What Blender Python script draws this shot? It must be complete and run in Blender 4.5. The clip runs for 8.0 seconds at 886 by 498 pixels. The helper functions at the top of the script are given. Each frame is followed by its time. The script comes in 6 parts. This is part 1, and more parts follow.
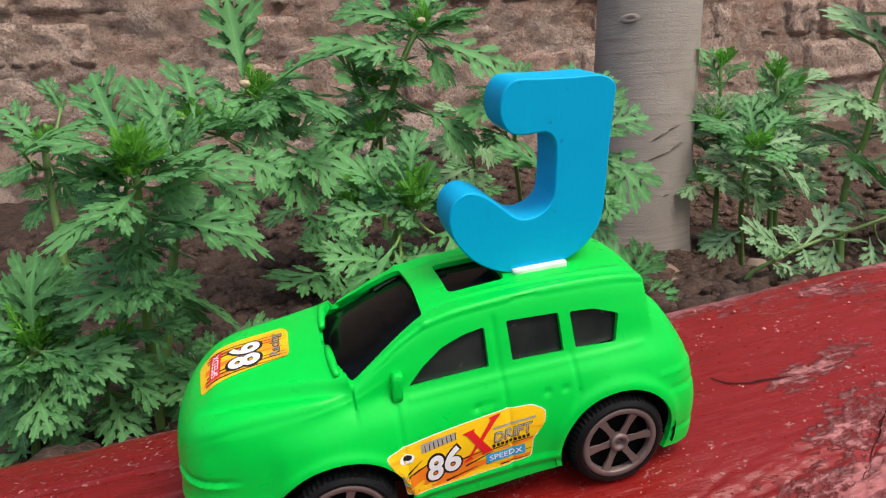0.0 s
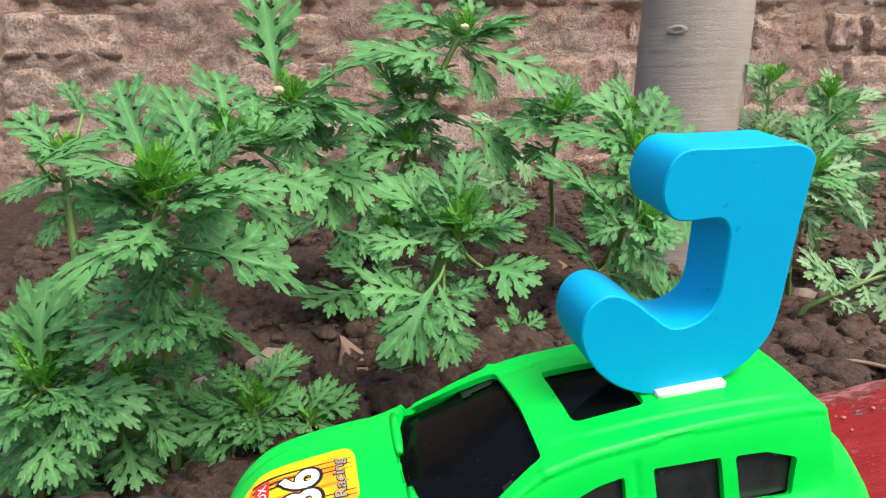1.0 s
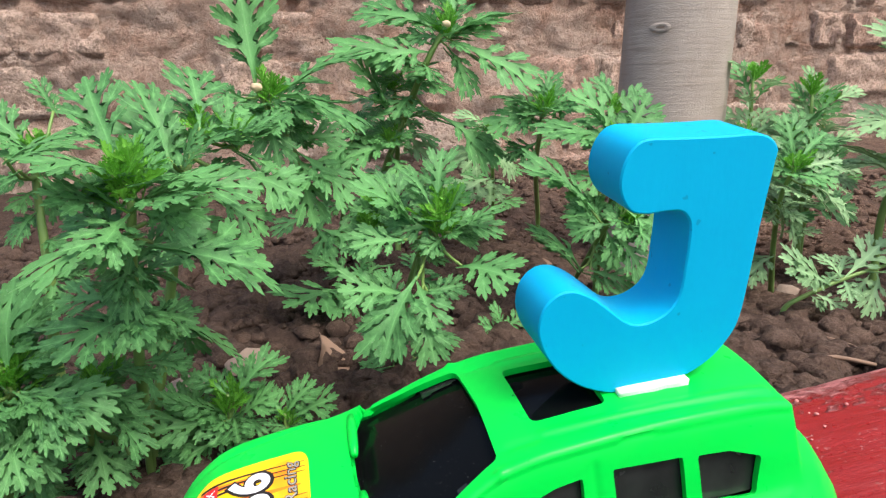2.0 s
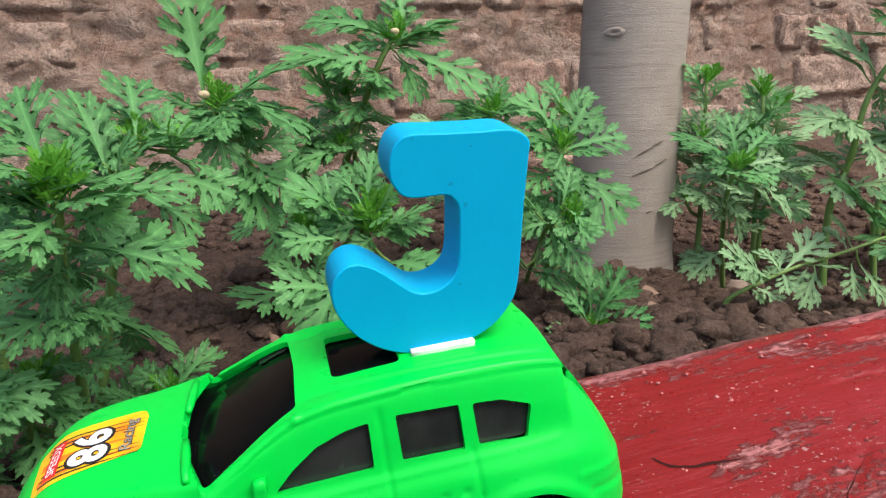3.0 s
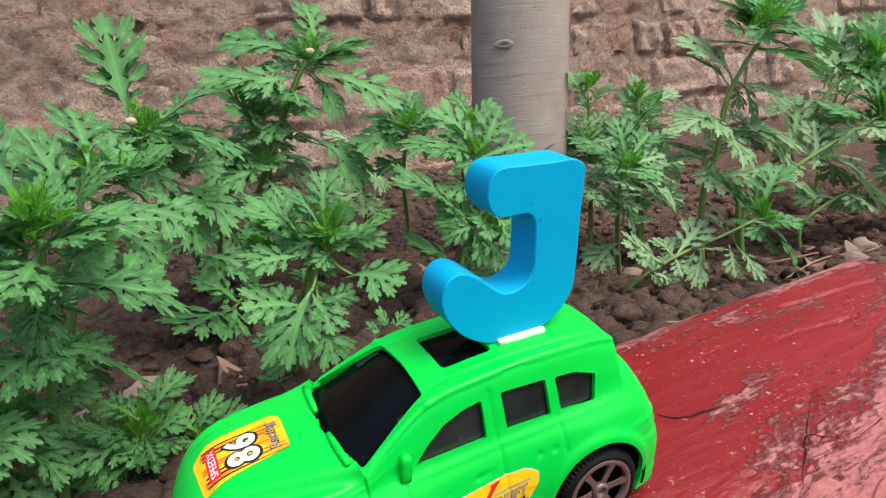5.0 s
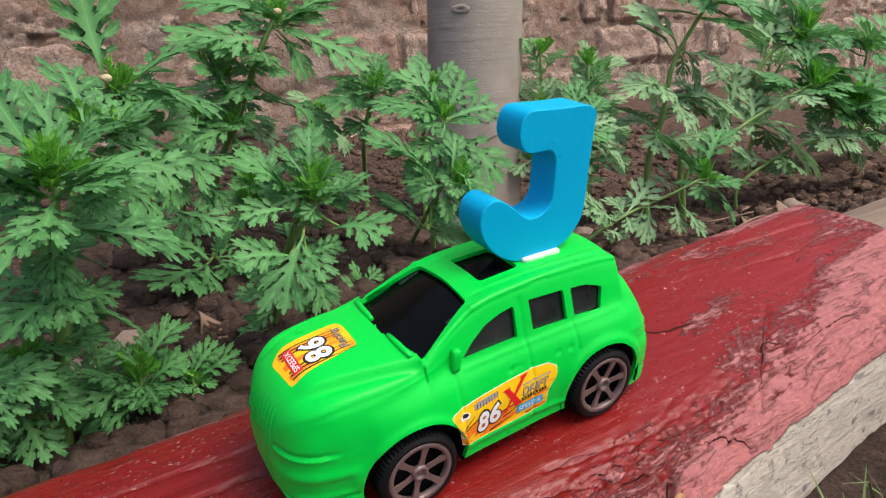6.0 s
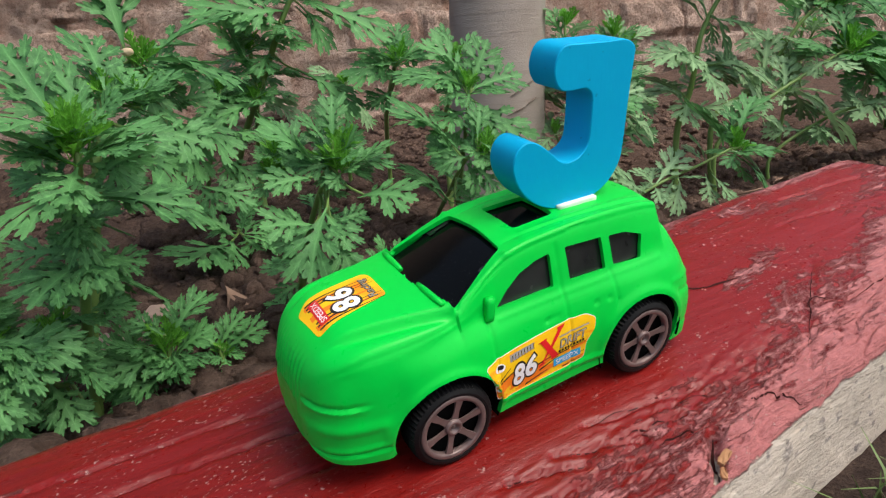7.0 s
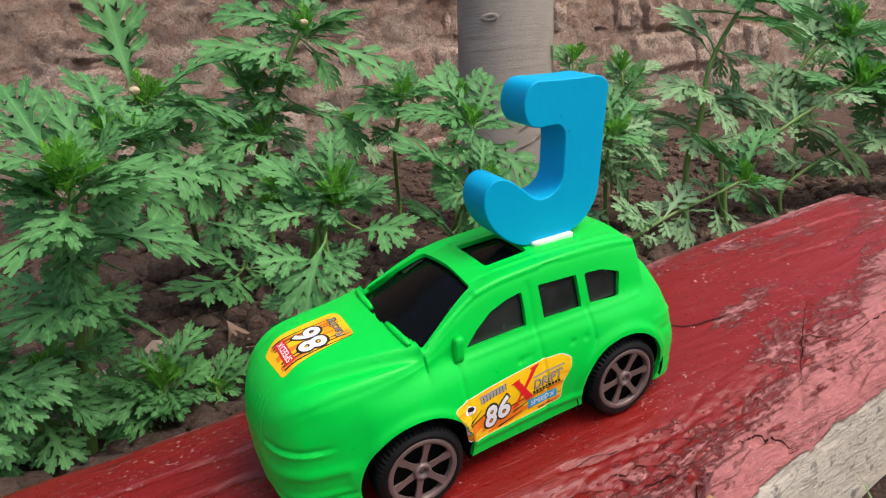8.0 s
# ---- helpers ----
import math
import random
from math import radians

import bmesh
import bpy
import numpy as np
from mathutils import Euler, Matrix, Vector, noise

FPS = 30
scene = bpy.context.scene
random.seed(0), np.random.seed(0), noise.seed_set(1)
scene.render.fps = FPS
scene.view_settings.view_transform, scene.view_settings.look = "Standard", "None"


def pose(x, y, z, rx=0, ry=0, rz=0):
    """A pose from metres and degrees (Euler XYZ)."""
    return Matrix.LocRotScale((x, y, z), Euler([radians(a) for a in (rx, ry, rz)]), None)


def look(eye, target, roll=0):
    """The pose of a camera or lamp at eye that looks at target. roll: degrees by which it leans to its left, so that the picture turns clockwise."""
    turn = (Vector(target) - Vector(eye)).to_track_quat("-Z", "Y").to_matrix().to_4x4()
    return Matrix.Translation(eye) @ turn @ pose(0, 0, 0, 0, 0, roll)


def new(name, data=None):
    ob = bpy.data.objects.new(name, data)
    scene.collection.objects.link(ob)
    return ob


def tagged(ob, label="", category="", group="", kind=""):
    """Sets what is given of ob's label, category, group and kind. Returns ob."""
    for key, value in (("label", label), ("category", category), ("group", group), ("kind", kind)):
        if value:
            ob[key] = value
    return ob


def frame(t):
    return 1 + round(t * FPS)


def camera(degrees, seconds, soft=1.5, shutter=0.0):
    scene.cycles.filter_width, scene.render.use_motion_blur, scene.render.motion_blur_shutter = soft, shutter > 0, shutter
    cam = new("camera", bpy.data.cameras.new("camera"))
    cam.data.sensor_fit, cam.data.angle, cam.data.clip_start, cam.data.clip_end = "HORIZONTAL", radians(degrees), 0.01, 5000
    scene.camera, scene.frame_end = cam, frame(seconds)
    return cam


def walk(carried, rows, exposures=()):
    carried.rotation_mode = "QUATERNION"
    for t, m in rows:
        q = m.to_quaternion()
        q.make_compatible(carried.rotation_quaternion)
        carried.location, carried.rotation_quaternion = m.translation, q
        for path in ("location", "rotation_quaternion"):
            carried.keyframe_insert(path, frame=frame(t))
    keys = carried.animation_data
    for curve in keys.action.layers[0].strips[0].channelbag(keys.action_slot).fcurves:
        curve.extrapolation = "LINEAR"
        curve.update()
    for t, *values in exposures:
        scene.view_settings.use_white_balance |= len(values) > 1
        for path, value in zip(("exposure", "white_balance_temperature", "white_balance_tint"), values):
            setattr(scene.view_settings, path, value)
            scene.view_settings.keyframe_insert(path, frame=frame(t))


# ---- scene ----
from mathutils.bvhtree import BVHTree

# ---- camera ----
cam = camera(66.0, 8.0, soft=1.2)
CM = 0.01
SPAN = 0.05      # metres for one unit of the path
# the beam leans: up towards its far end, and towards the viewer
BASE = pose(0, 0, 0, 9, 0, 0) @ pose(0, 0, 0, 0, -5, 0)
PATH = [
    (0, (-0.6382, -2.9611, 2.4981), (-0.2416, -1.1579, 1.7294), -6.44),
    (0.5, (-0.7542, -2.4593, 2.5474), (-0.3488, -0.6727, 1.7450), -5.56),
    (1, (-0.7996, -2.0114, 2.5986), (-0.4453, -0.1979, 1.8332), -4.67),
    (1.5, (-0.8113, -1.7938, 2.5646), (-0.4634, 0.0191, 1.7950), -4.71),
    (2, (-0.6666, -1.9690, 2.5446), (-0.2816, -0.1640, 1.7742), -4.59),
    (2.2, (-0.5064, -2.1297, 2.5346), (-0.1067, -0.3290, 1.7614), -4.35),
    (3.3, (-0.0389, -2.5824, 2.5549), (0.3840, -0.7804, 1.7975), -5.24),
    (3.5, (-0.0696, -2.5715, 2.5352), (0.3450, -0.7682, 1.7762), -5.41),
    (4, (-0.1576, -2.6832, 2.6107), (0.2938, -0.8844, 1.8618), -4.85),
    (4.2, (-0.3591, -2.6451, 2.6726), (0.1666, -0.8719, 1.9115), -5.13),
    (5.3, (-1.3681, -2.8891, 2.9625), (-0.5326, -1.2506, 2.1769), -4.01),
    (5.5, (-1.5318, -2.9693, 2.9943), (-0.6468, -1.3732, 2.1762), -3.25),
    (6, (-1.8944, -3.1086, 2.9848), (-1.0195, -1.5335, 2.1166), -3.40),
    (6.5, (-2.0000, -3.0339, 2.8474), (-1.1514, -1.4537, 1.9626), -3.64),
    (7, (-1.9071, -3.0160, 2.7256), (-1.1062, -1.4243, 1.8174), -5.24),
    (7.5, (-1.7723, -3.0055, 2.6159), (-0.9728, -1.3953, 1.7394), -5.41),
    (8, (-1.6577, -3.0803, 2.7029), (-0.8727, -1.4320, 1.8862), -5.87),
]
EXPOSURE = [(0.0, 0.62), (0.6, 0.7), (1.0, 1.1), (1.5, 1.25), (2.2, 1.15), (3.4, 0.8), (4.0, 0.9), (5.4, 0.85), (6.0, 0.7), (6.5, 0.58), (7.0, 0.56), (8.0, 0.62)]
walk(cam, [(t, BASE @ look([v * SPAN for v in eye], [v * SPAN for v in target], roll)) for t, eye, target, roll in PATH], EXPOSURE)

# ---- light ----
world = bpy.data.worlds.new("sky")
scene.world = world
world.use_nodes = True
wn = world.node_tree
bg = wn.nodes["Background"]
skyt = wn.nodes.new("ShaderNodeTexSky")
skyt.sky_type = "NISHITA"
skyt.sun_disc = False
skyt.sun_elevation = radians(55)
skyt.sun_rotation = radians(150)
skyt.dust_density = 4.0
skyt.air_density = 1.0
wn.links.new(skyt.outputs[0], bg.inputs[0])
bg.inputs[1].default_value = 0.13
sun_data = bpy.data.lights.new("sun", "SUN")
sun_data.energy, sun_data.angle, sun_data.color = 1.3, radians(30), (1.0, 0.95, 0.88)
sun = new("sun", sun_data)
sun.matrix_world = look((0.6, -1.0, 2.0), (0, 0, 0))


# ---- materials ----
def mat(name, colour=(0.5, 0.5, 0.5), rough=0.5, metal=0.0, spec=0.5):
    m = bpy.data.materials.new(name)
    m.use_nodes = True
    b = m.node_tree.nodes["Principled BSDF"]
    b.inputs["Base Color"].default_value = (*colour, 1)
    b.inputs["Roughness"].default_value = rough
    b.inputs["Metallic"].default_value = metal
    b.inputs["Specular IOR Level"].default_value = spec
    return m, m.node_tree, b


def coords(nt, scale=(1, 1, 1), out="Object"):
    tc = nt.nodes.new("ShaderNodeTexCoord")
    mp = nt.nodes.new("ShaderNodeMapping")
    mp.inputs["Scale"].default_value = scale
    nt.links.new(tc.outputs[out], mp.inputs[0])
    return mp.outputs[0]


def tex(nt, vec, scale, detail=4.0, rough=0.55, distort=0.0):
    n = nt.nodes.new("ShaderNodeTexNoise")
    n.inputs["Scale"].default_value = scale
    n.inputs["Detail"].default_value = detail
    n.inputs["Roughness"].default_value = rough
    n.inputs["Distortion"].default_value = distort
    nt.links.new(vec, n.inputs["Vector"])
    return n.outputs["Fac"]


def ramp(nt, fac, stops):
    r = nt.nodes.new("ShaderNodeValToRGB")
    el = r.color_ramp.elements
    while len(el) < len(stops):
        el.new(0.5)
    for e, (p, c) in zip(el, stops):
        e.position = p
        e.color = (c, c, c, 1) if isinstance(c, (int, float)) else (*c, 1)
    nt.links.new(fac, r.inputs[0])
    return r.outputs[0]


def mix(nt, fac, a, b, kind="MIX"):
    n = nt.nodes.new("ShaderNodeMix")
    n.data_type, n.blend_type = "RGBA", kind
    for sock, v in ((n.inputs[0], fac), (n.inputs[6], a), (n.inputs[7], b)):
        if isinstance(v, (int, float)):
            sock.default_value = v if sock.type == "VALUE" else (v, v, v, 1)
        elif isinstance(v, tuple):
            sock.default_value = (*v, 1)
        else:
            nt.links.new(v, sock)
    return n.outputs[2]


def maths(nt, op, a, b=0.0):
    n = nt.nodes.new("ShaderNodeMath")
    n.operation = op
    for sock, v in ((n.inputs[0], a), (n.inputs[1], b)):
        if isinstance(v, (int, float)):
            sock.default_value = v
        else:
            nt.links.new(v, sock)
    return n.outputs[0]


def bump(nt, b, height, strength=0.3, dist=0.001, normal=None):
    n = nt.nodes.new("ShaderNodeBump")
    n.inputs["Strength"].default_value = strength
    n.inputs["Distance"].default_value = dist
    nt.links.new(height, n.inputs["Height"])
    if normal is not None:
        nt.links.new(normal, n.inputs["Normal"])
    nt.links.new(n.outputs[0], b.inputs["Normal"])
    return n.outputs[0]


def xyz(nt, out="Object"):
    tc = nt.nodes.new("ShaderNodeTexCoord")
    s = nt.nodes.new("ShaderNodeSeparateXYZ")
    nt.links.new(tc.outputs[out], s.inputs[0])
    return s.outputs


def plastic(name, colour, rough=0.35, vary=0.12, sss=0.0, spec=0.5):
    m, nt, b = mat(name, colour, rough, 0.0, spec)
    v = coords(nt)
    n = tex(nt, v, 90, 3)
    dark = tuple(c * (1 - vary) for c in colour)
    nt.links.new(mix(nt, n, dark, colour), b.inputs["Base Color"])
    nt.links.new(ramp(nt, tex(nt, v, 220, 3), [(0.3, rough - 0.05), (0.7, rough + 0.12)]), b.inputs["Roughness"])
    bump(nt, b, tex(nt, v, 900, 2), 0.06, 0.0002)
    if sss:
        b.inputs["Subsurface Weight"].default_value = sss
        b.inputs["Subsurface Radius"].default_value = (0.3, 1.0, 0.3)
        b.inputs["Subsurface Scale"].default_value = 0.002
    return m


GREEN = plastic("green_plastic", (0.0, 0.60, 0.055), 0.32, 0.05, 0.0, 0.22)
BLACK = plastic("black_glossy_plastic", (0.003, 0.0034, 0.0036), 0.10, 0.3, 0.0, 0.10)
dnt = BLACK.node_tree      # dust on the dark panes
dusty = mix(dnt, ramp(dnt, tex(dnt, coords(dnt), 2600, 1), [(0.75, 0.0), (0.78, 0.5)]), (0.003, 0.0034, 0.0036), (0.20, 0.20, 0.19))
dnt.links.new(dusty, dnt.nodes["Principled BSDF"].inputs["Base Color"])
SMOKED = plastic("smoked_plastic", (0.013, 0.016, 0.017), 0.16, 0.5, 0.0, 0.4)
snt = SMOKED.node_tree     # greyish reflections painted into the colour of the smoked panes
reflection_grey = ramp(snt, tex(snt, coords(snt, (1, 1, 0.6)), 75, 4, 0.6), [(0.40, (0.012, 0.014, 0.014)), (0.62, (0.024, 0.027, 0.026))])
snt.links.new(reflection_grey, snt.nodes["Principled BSDF"].inputs["Base Color"])
DARK = plastic("black_underbody", (0.004, 0.004, 0.004), 0.8, 0.3, 0.0, 0.1)
RUBBER = plastic("black_rubber", (0.006, 0.0065, 0.007), 0.50, 0.3, 0.0, 0.22)
WHITE_INK, _, _ = mat("white_ink", (0.85, 0.85, 0.85), 0.35)
BLACK_INK, _, _ = mat("black_ink", (0.015, 0.012, 0.01), 0.35)
RED_INK, _, _ = mat("red_ink", (0.72, 0.015, 0.02), 0.35)
BLUE_INK, _, _ = mat("blue_ink", (0.02, 0.36, 0.66), 0.35)
ORANGE_INK, _, _ = mat("orange_ink", (0.90, 0.22, 0.012), 0.35)
GREY_INK, _, _ = mat("grey_ink", (0.35, 0.33, 0.30), 0.35)


def rim_material():
    m, nt, b = mat("bronze_grey_rim", (0.20, 0.14, 0.13), 0.40, 0.30)
    v = coords(nt)
    nt.links.new(mix(nt, tex(nt, v, 250, 4), (0.135, 0.095, 0.088), (0.22, 0.155, 0.142)), b.inputs["Base Color"])
    return m


RIM = rim_material()


def sticker_material():
    """Yellow printed vinyl with orange flame streaks."""
    m, nt, b = mat("yellow_sticker", (0.95, 0.55, 0.02), 0.3)
    v = coords(nt, (60, 60, 230))
    n = tex(nt, v, 1.0, 2, 0.5, 0.6)
    col = ramp(nt, n, [(0.56, (0.93, 0.56, 0.010)), (0.63, (0.92, 0.40, 0.010)), (0.72, (0.88, 0.26, 0.01))])
    nt.links.new(col, b.inputs["Base Color"])
    return m


STICKER = sticker_material()


def letter_material():
    m, nt, b = mat("blue_painted_wood", (0.0, 0.36, 0.66), 0.55, 0.0, 0.12)
    v = coords(nt)
    n = tex(nt, v, 60, 5)
    col = mix(nt, n, (0.0, 0.355, 0.63), (0.0, 0.42, 0.71))
    spots = ramp(nt, tex(nt, v, 420, 2), [(0.70, 0.0), (0.74, 1.0)])
    col = mix(nt, maths(nt, "MULTIPLY", spots, 0.35), col, (0.01, 0.10, 0.22))
    nt.links.new(col, b.inputs["Base Color"])
    bump(nt, b, tex(nt, coords(nt, (1, 1, 0.25)), 600, 4), 0.12, 0.0004)
    return m


BLUE = letter_material()
FOAM, fnt, fb = mat("white_foam_tape", (0.74, 0.79, 0.73), 0.8)
bump(fnt, fb, tex(fnt, coords(fnt), 1500, 3), 0.4, 0.0005)


def paint_material():
    """Dark red oil paint on a rough timber: worn streaks and pale specks on top, faded pink along the near edge,
    and below the edge a bare whitewashed face."""
    m, nt, b = mat("red_painted_timber", (0.3, 0.02, 0.02), 0.4, 0.0, 0.35)
    o = xyz(nt)
    grain = tex(nt, coords(nt, (26, 420, 420)), 1.0, 6, 0.65)
    hair = tex(nt, coords(nt, (45, 1100, 1100)), 1.0, 4, 0.6)
    patch = tex(nt, coords(nt, (14, 48, 48)), 1.0, 9, 0.70, 0.5)
    fine = tex(nt, coords(nt, (300, 420, 420)), 1.0, 5, 0.65)
    # the faded band follows the near edge; the far end is more worn
    along = maths(nt, "MAXIMUM", maths(nt, "SUBTRACT", o[0], 0.03), 0.0)
    edge = maths(nt, "MULTIPLY", maths(nt, "ADD", maths(nt, "ADD", o[1], 0.044), maths(nt, "MULTIPLY", along, -0.24)), -75.0)
    edge = maths(nt, "MAXIMUM", edge, maths(nt, "MULTIPLY", maths(nt, "SUBTRACT", o[0], 0.225), 7.0))
    edge = maths(nt, "MAXIMUM", edge, maths(nt, "MULTIPLY", maths(nt, "SUBTRACT", maths(nt, "ADD", o[1], maths(nt, "MULTIPLY", o[0], 0.02)), 0.047), 60.0))
    edge = maths(nt, "MAXIMUM", edge, -1.3)
    worn = maths(nt, "ADD", maths(nt, "MULTIPLY", maths(nt, "SUBTRACT", patch, 0.5), 9.0), maths(nt, "MULTIPLY", maths(nt, "SUBTRACT", grain, 0.5), 3.0))
    fade = maths(nt, "ADD", maths(nt, "ADD", edge, worn), maths(nt, "MULTIPLY", maths(nt, "SUBTRACT", fine, 0.5), 3.2))
    fade = ramp(nt, maths(nt, "MULTIPLY", maths(nt, "ADD", fade, 0.1), 0.5), [(0.06, 0.0), (0.42, 1.0)])
    red = mix(nt, ramp(nt, grain, [(0.3, 0.0), (0.7, 1.0)]), (0.135, 0.006, 0.005), (0.21, 0.008, 0.006))
    # the red is lighter towards the far end
    red = mix(nt, ramp(nt, maths(nt, "MULTIPLY", maths(nt, "ADD", o[0], 0.06), 4.0), [(0.0, 0.0), (1.0, 1.0)]), red, (0.25, 0.010, 0.008))
    pink = mix(nt, ramp(nt, fine, [(0.3, 0.0), (0.7, 1.0)]), (0.35, 0.108, 0.102), (0.50, 0.180, 0.172))
    pink = mix(nt, ramp(nt, grain, [(0.28, 0.5), (0.38, 0.0)]), pink, (0.16, 0.045, 0.042))
    col = mix(nt, fade, red, pink)
    grit = tex(nt, coords(nt, (600, 1500, 1500)), 1.0, 3, 0.7)
    col = mix(nt, ramp(nt, grit, [(0.28, 0.3), (0.42, 0.0)]), col, (0.12, 0.012, 0.012))
    dry = maths(nt, "MULTIPLY", ramp(nt, grit, [(0.60, 0.0), (0.70, 1.0)]), maths(nt, "ADD", maths(nt, "MULTIPLY", fade, 0.45), 0.03))
    col = mix(nt, dry, col, (0.48, 0.22, 0.20))
    flecks = ramp(nt, tex(nt, coords(nt, (0.7, 1, 1)), 850, 3, 0.6), [(0.62, 0.0), (0.66, 1.0)])
    zone = ramp(nt, tex(nt, coords(nt, (0.6, 1, 1)), 45, 3), [(0.47, 0.0), (0.58, 1.0)])
    marks = maths(nt, "MULTIPLY", flecks, zone)
    col = mix(nt, maths(nt, "MULTIPLY", marks, 0.75), col, (0.48, 0.30, 0.27))
    band = ramp(nt, maths(nt, "ADD", maths(nt, "MULTIPLY", edge, 0.5), 0.3), [(0.1, 0.0), (0.5, 1.0)])
    vein = maths(nt, "ABSOLUTE", maths(nt, "SUBTRACT", tex(nt, coords(nt, (38, 210, 210)), 1.0, 5, 0.6, 0.3), 0.5))
    vein = maths(nt, "MULTIPLY", ramp(nt, vein, [(0.006, 1.0), (0.022, 0.0)]), band)
    vein = maths(nt, "MULTIPLY", vein, ramp(nt, tex(nt, coords(nt, (30, 80, 80)), 1.0, 3), [(0.48, 0.0), (0.56, 1.0)]))
    col = mix(nt, maths(nt, "MULTIPLY", vein, 0.45), col, (0.09, 0.025, 0.025))
    # whitewashed face
    wash = mix(nt, grain, (0.36, 0.29, 0.22), (0.64, 0.58, 0.49))
    spots = ramp(nt, tex(nt, coords(nt, (0.55, 1, 1)), 260, 4), [(0.60, 0.0), (0.68, 1.0)])
    wash = mix(nt, maths(nt, "MULTIPLY", spots, 0.75), wash, (0.13, 0.11, 0.11))
    rag = maths(nt, "MULTIPLY", maths(nt, "SUBTRACT", tex(nt, coords(nt), 70, 5, 0.65), 0.5), 0.006)
    low = ramp(nt, maths(nt, "ADD", maths(nt, "MULTIPLY", maths(nt, "ADD", maths(nt, "ADD", o[2], 0.0145), rag), -900.0), 0.5), [(0.2, 0.0), (0.8, 1.0)])
    front = ramp(nt, maths(nt, "MULTIPLY", o[1], -100.0), [(0.3, 0.0), (0.5, 1.0)])
    bare = maths(nt, "MULTIPLY", low, front)
    nt.links.new(mix(nt, bare, col, wash), b.inputs["Base Color"])
    rgh = mix(nt, maths(nt, "MAXIMUM", fade, bare), ramp(nt, fine, [(0.3, 0.24), (0.7, 0.42)]), 0.75)
    nt.links.new(rgh, b.inputs["Roughness"])
    h = maths(nt, "ADD", maths(nt, "ADD", grain, maths(nt, "MULTIPLY", hair, 0.5)), maths(nt, "ADD", maths(nt, "MULTIPLY", fine, 0.9), maths(nt, "MULTIPLY", marks, 0.6)))
    h = maths(nt, "SUBTRACT", h, maths(nt, "ADD", maths(nt, "MULTIPLY", bare, 0.8), maths(nt, "MULTIPLY", vein, 0.6)))
    h = maths(nt, "ADD", h, maths(nt, "MULTIPLY", grit, 0.5))
    h = maths(nt, "MULTIPLY", h, maths(nt, "ADD", maths(nt, "MULTIPLY", maths(nt, "MAXIMUM", fade, bare), 0.8), 0.2))
    bump(nt, b, h, 0.9, 0.0011)
    return m


def brown_timber():
    m, nt, b = mat("weathered_timber", (0.2, 0.15, 0.1), 0.9, 0.0, 0.2)
    grain = tex(nt, coords(nt, (25, 300, 300)), 1.0, 6, 0.65)
    nt.links.new(mix(nt, grain, (0.13, 0.09, 0.062), (0.40, 0.30, 0.225)), b.inputs["Base Color"])
    bump(nt, b, grain, 0.7, 0.002)
    return m


PAINT, OLDWOOD = paint_material(), brown_timber()


def soil_material(name, low, high, crumb, depth=0.006, bed_shade=False):
    m, nt, b = mat(name, high, 0.95, 0.0, 0.2)
    v = nt.nodes.new("ShaderNodeNewGeometry").outputs["Position"]
    a = tex(nt, v, 38, 6, 0.68)
    f = tex(nt, v, 210, 6, 0.72)
    col = mix(nt, ramp(nt, a, [(0.3, 0.0), (0.7, 1.0)]), low, high)
    col = mix(nt, ramp(nt, f, [(0.45, 0.0), (0.75, 0.6)]), col, crumb)
    if bed_shade:        # shade among the dense plants put into the colour; dry, pale earth beyond the tree
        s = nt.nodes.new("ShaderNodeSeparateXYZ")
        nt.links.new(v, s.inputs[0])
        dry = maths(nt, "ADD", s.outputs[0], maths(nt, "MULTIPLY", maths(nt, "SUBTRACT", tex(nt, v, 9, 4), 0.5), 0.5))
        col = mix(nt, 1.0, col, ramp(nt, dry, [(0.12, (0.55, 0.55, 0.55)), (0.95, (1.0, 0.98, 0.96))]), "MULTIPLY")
    g = tex(nt, v, 620, 4, 0.7)
    col = mix(nt, ramp(nt, g, [(0.34, 0.65), (0.50, 0.0)]), col, tuple(0.55 * q for q in low))
    nt.links.new(col, b.inputs["Base Color"])
    bump(nt, b, maths(nt, "ADD", maths(nt, "ADD", a, maths(nt, "MULTIPLY", f, 0.6)), maths(nt, "MULTIPLY", g, 0.3)), 1.0, depth)
    return m


SOIL = soil_material("soil", (0.044, 0.027, 0.020), (0.150, 0.096, 0.072), (0.29, 0.20, 0.153), bed_shade=True)
CLOD = soil_material("dry_clod", (0.070, 0.043, 0.032), (0.22, 0.143, 0.106), (0.38, 0.27, 0.207), bed_shade=True)


def brick_material():
    m, nt, b = mat("eroded_brick", (0.35, 0.22, 0.16), 0.93)
    v = nt.nodes.new("ShaderNodeNewGeometry").outputs["Position"]
    info = nt.nodes.new("ShaderNodeObjectInfo")
    a = tex(nt, v, 40, 7, 0.72)
    f = tex(nt, v, 120, 6, 0.72)
    base = ramp(nt, info.outputs["Random"], [(0.0, (0.52, 0.24, 0.16)), (0.35, (0.58, 0.36, 0.26)), (1.0, (0.62, 0.44, 0.34))])
    col = mix(nt, a, base, (0.64, 0.52, 0.43))
    col = mix(nt, ramp(nt, f, [(0.38, 0.75), (0.54, 0.0)]), col, (0.20, 0.125, 0.09))
    nt.links.new(col, b.inputs["Base Color"])
    bump(nt, b, maths(nt, "ADD", a, maths(nt, "MULTIPLY", f, 0.6)), 1.0, 0.020)
    return m


BRICK = brick_material()


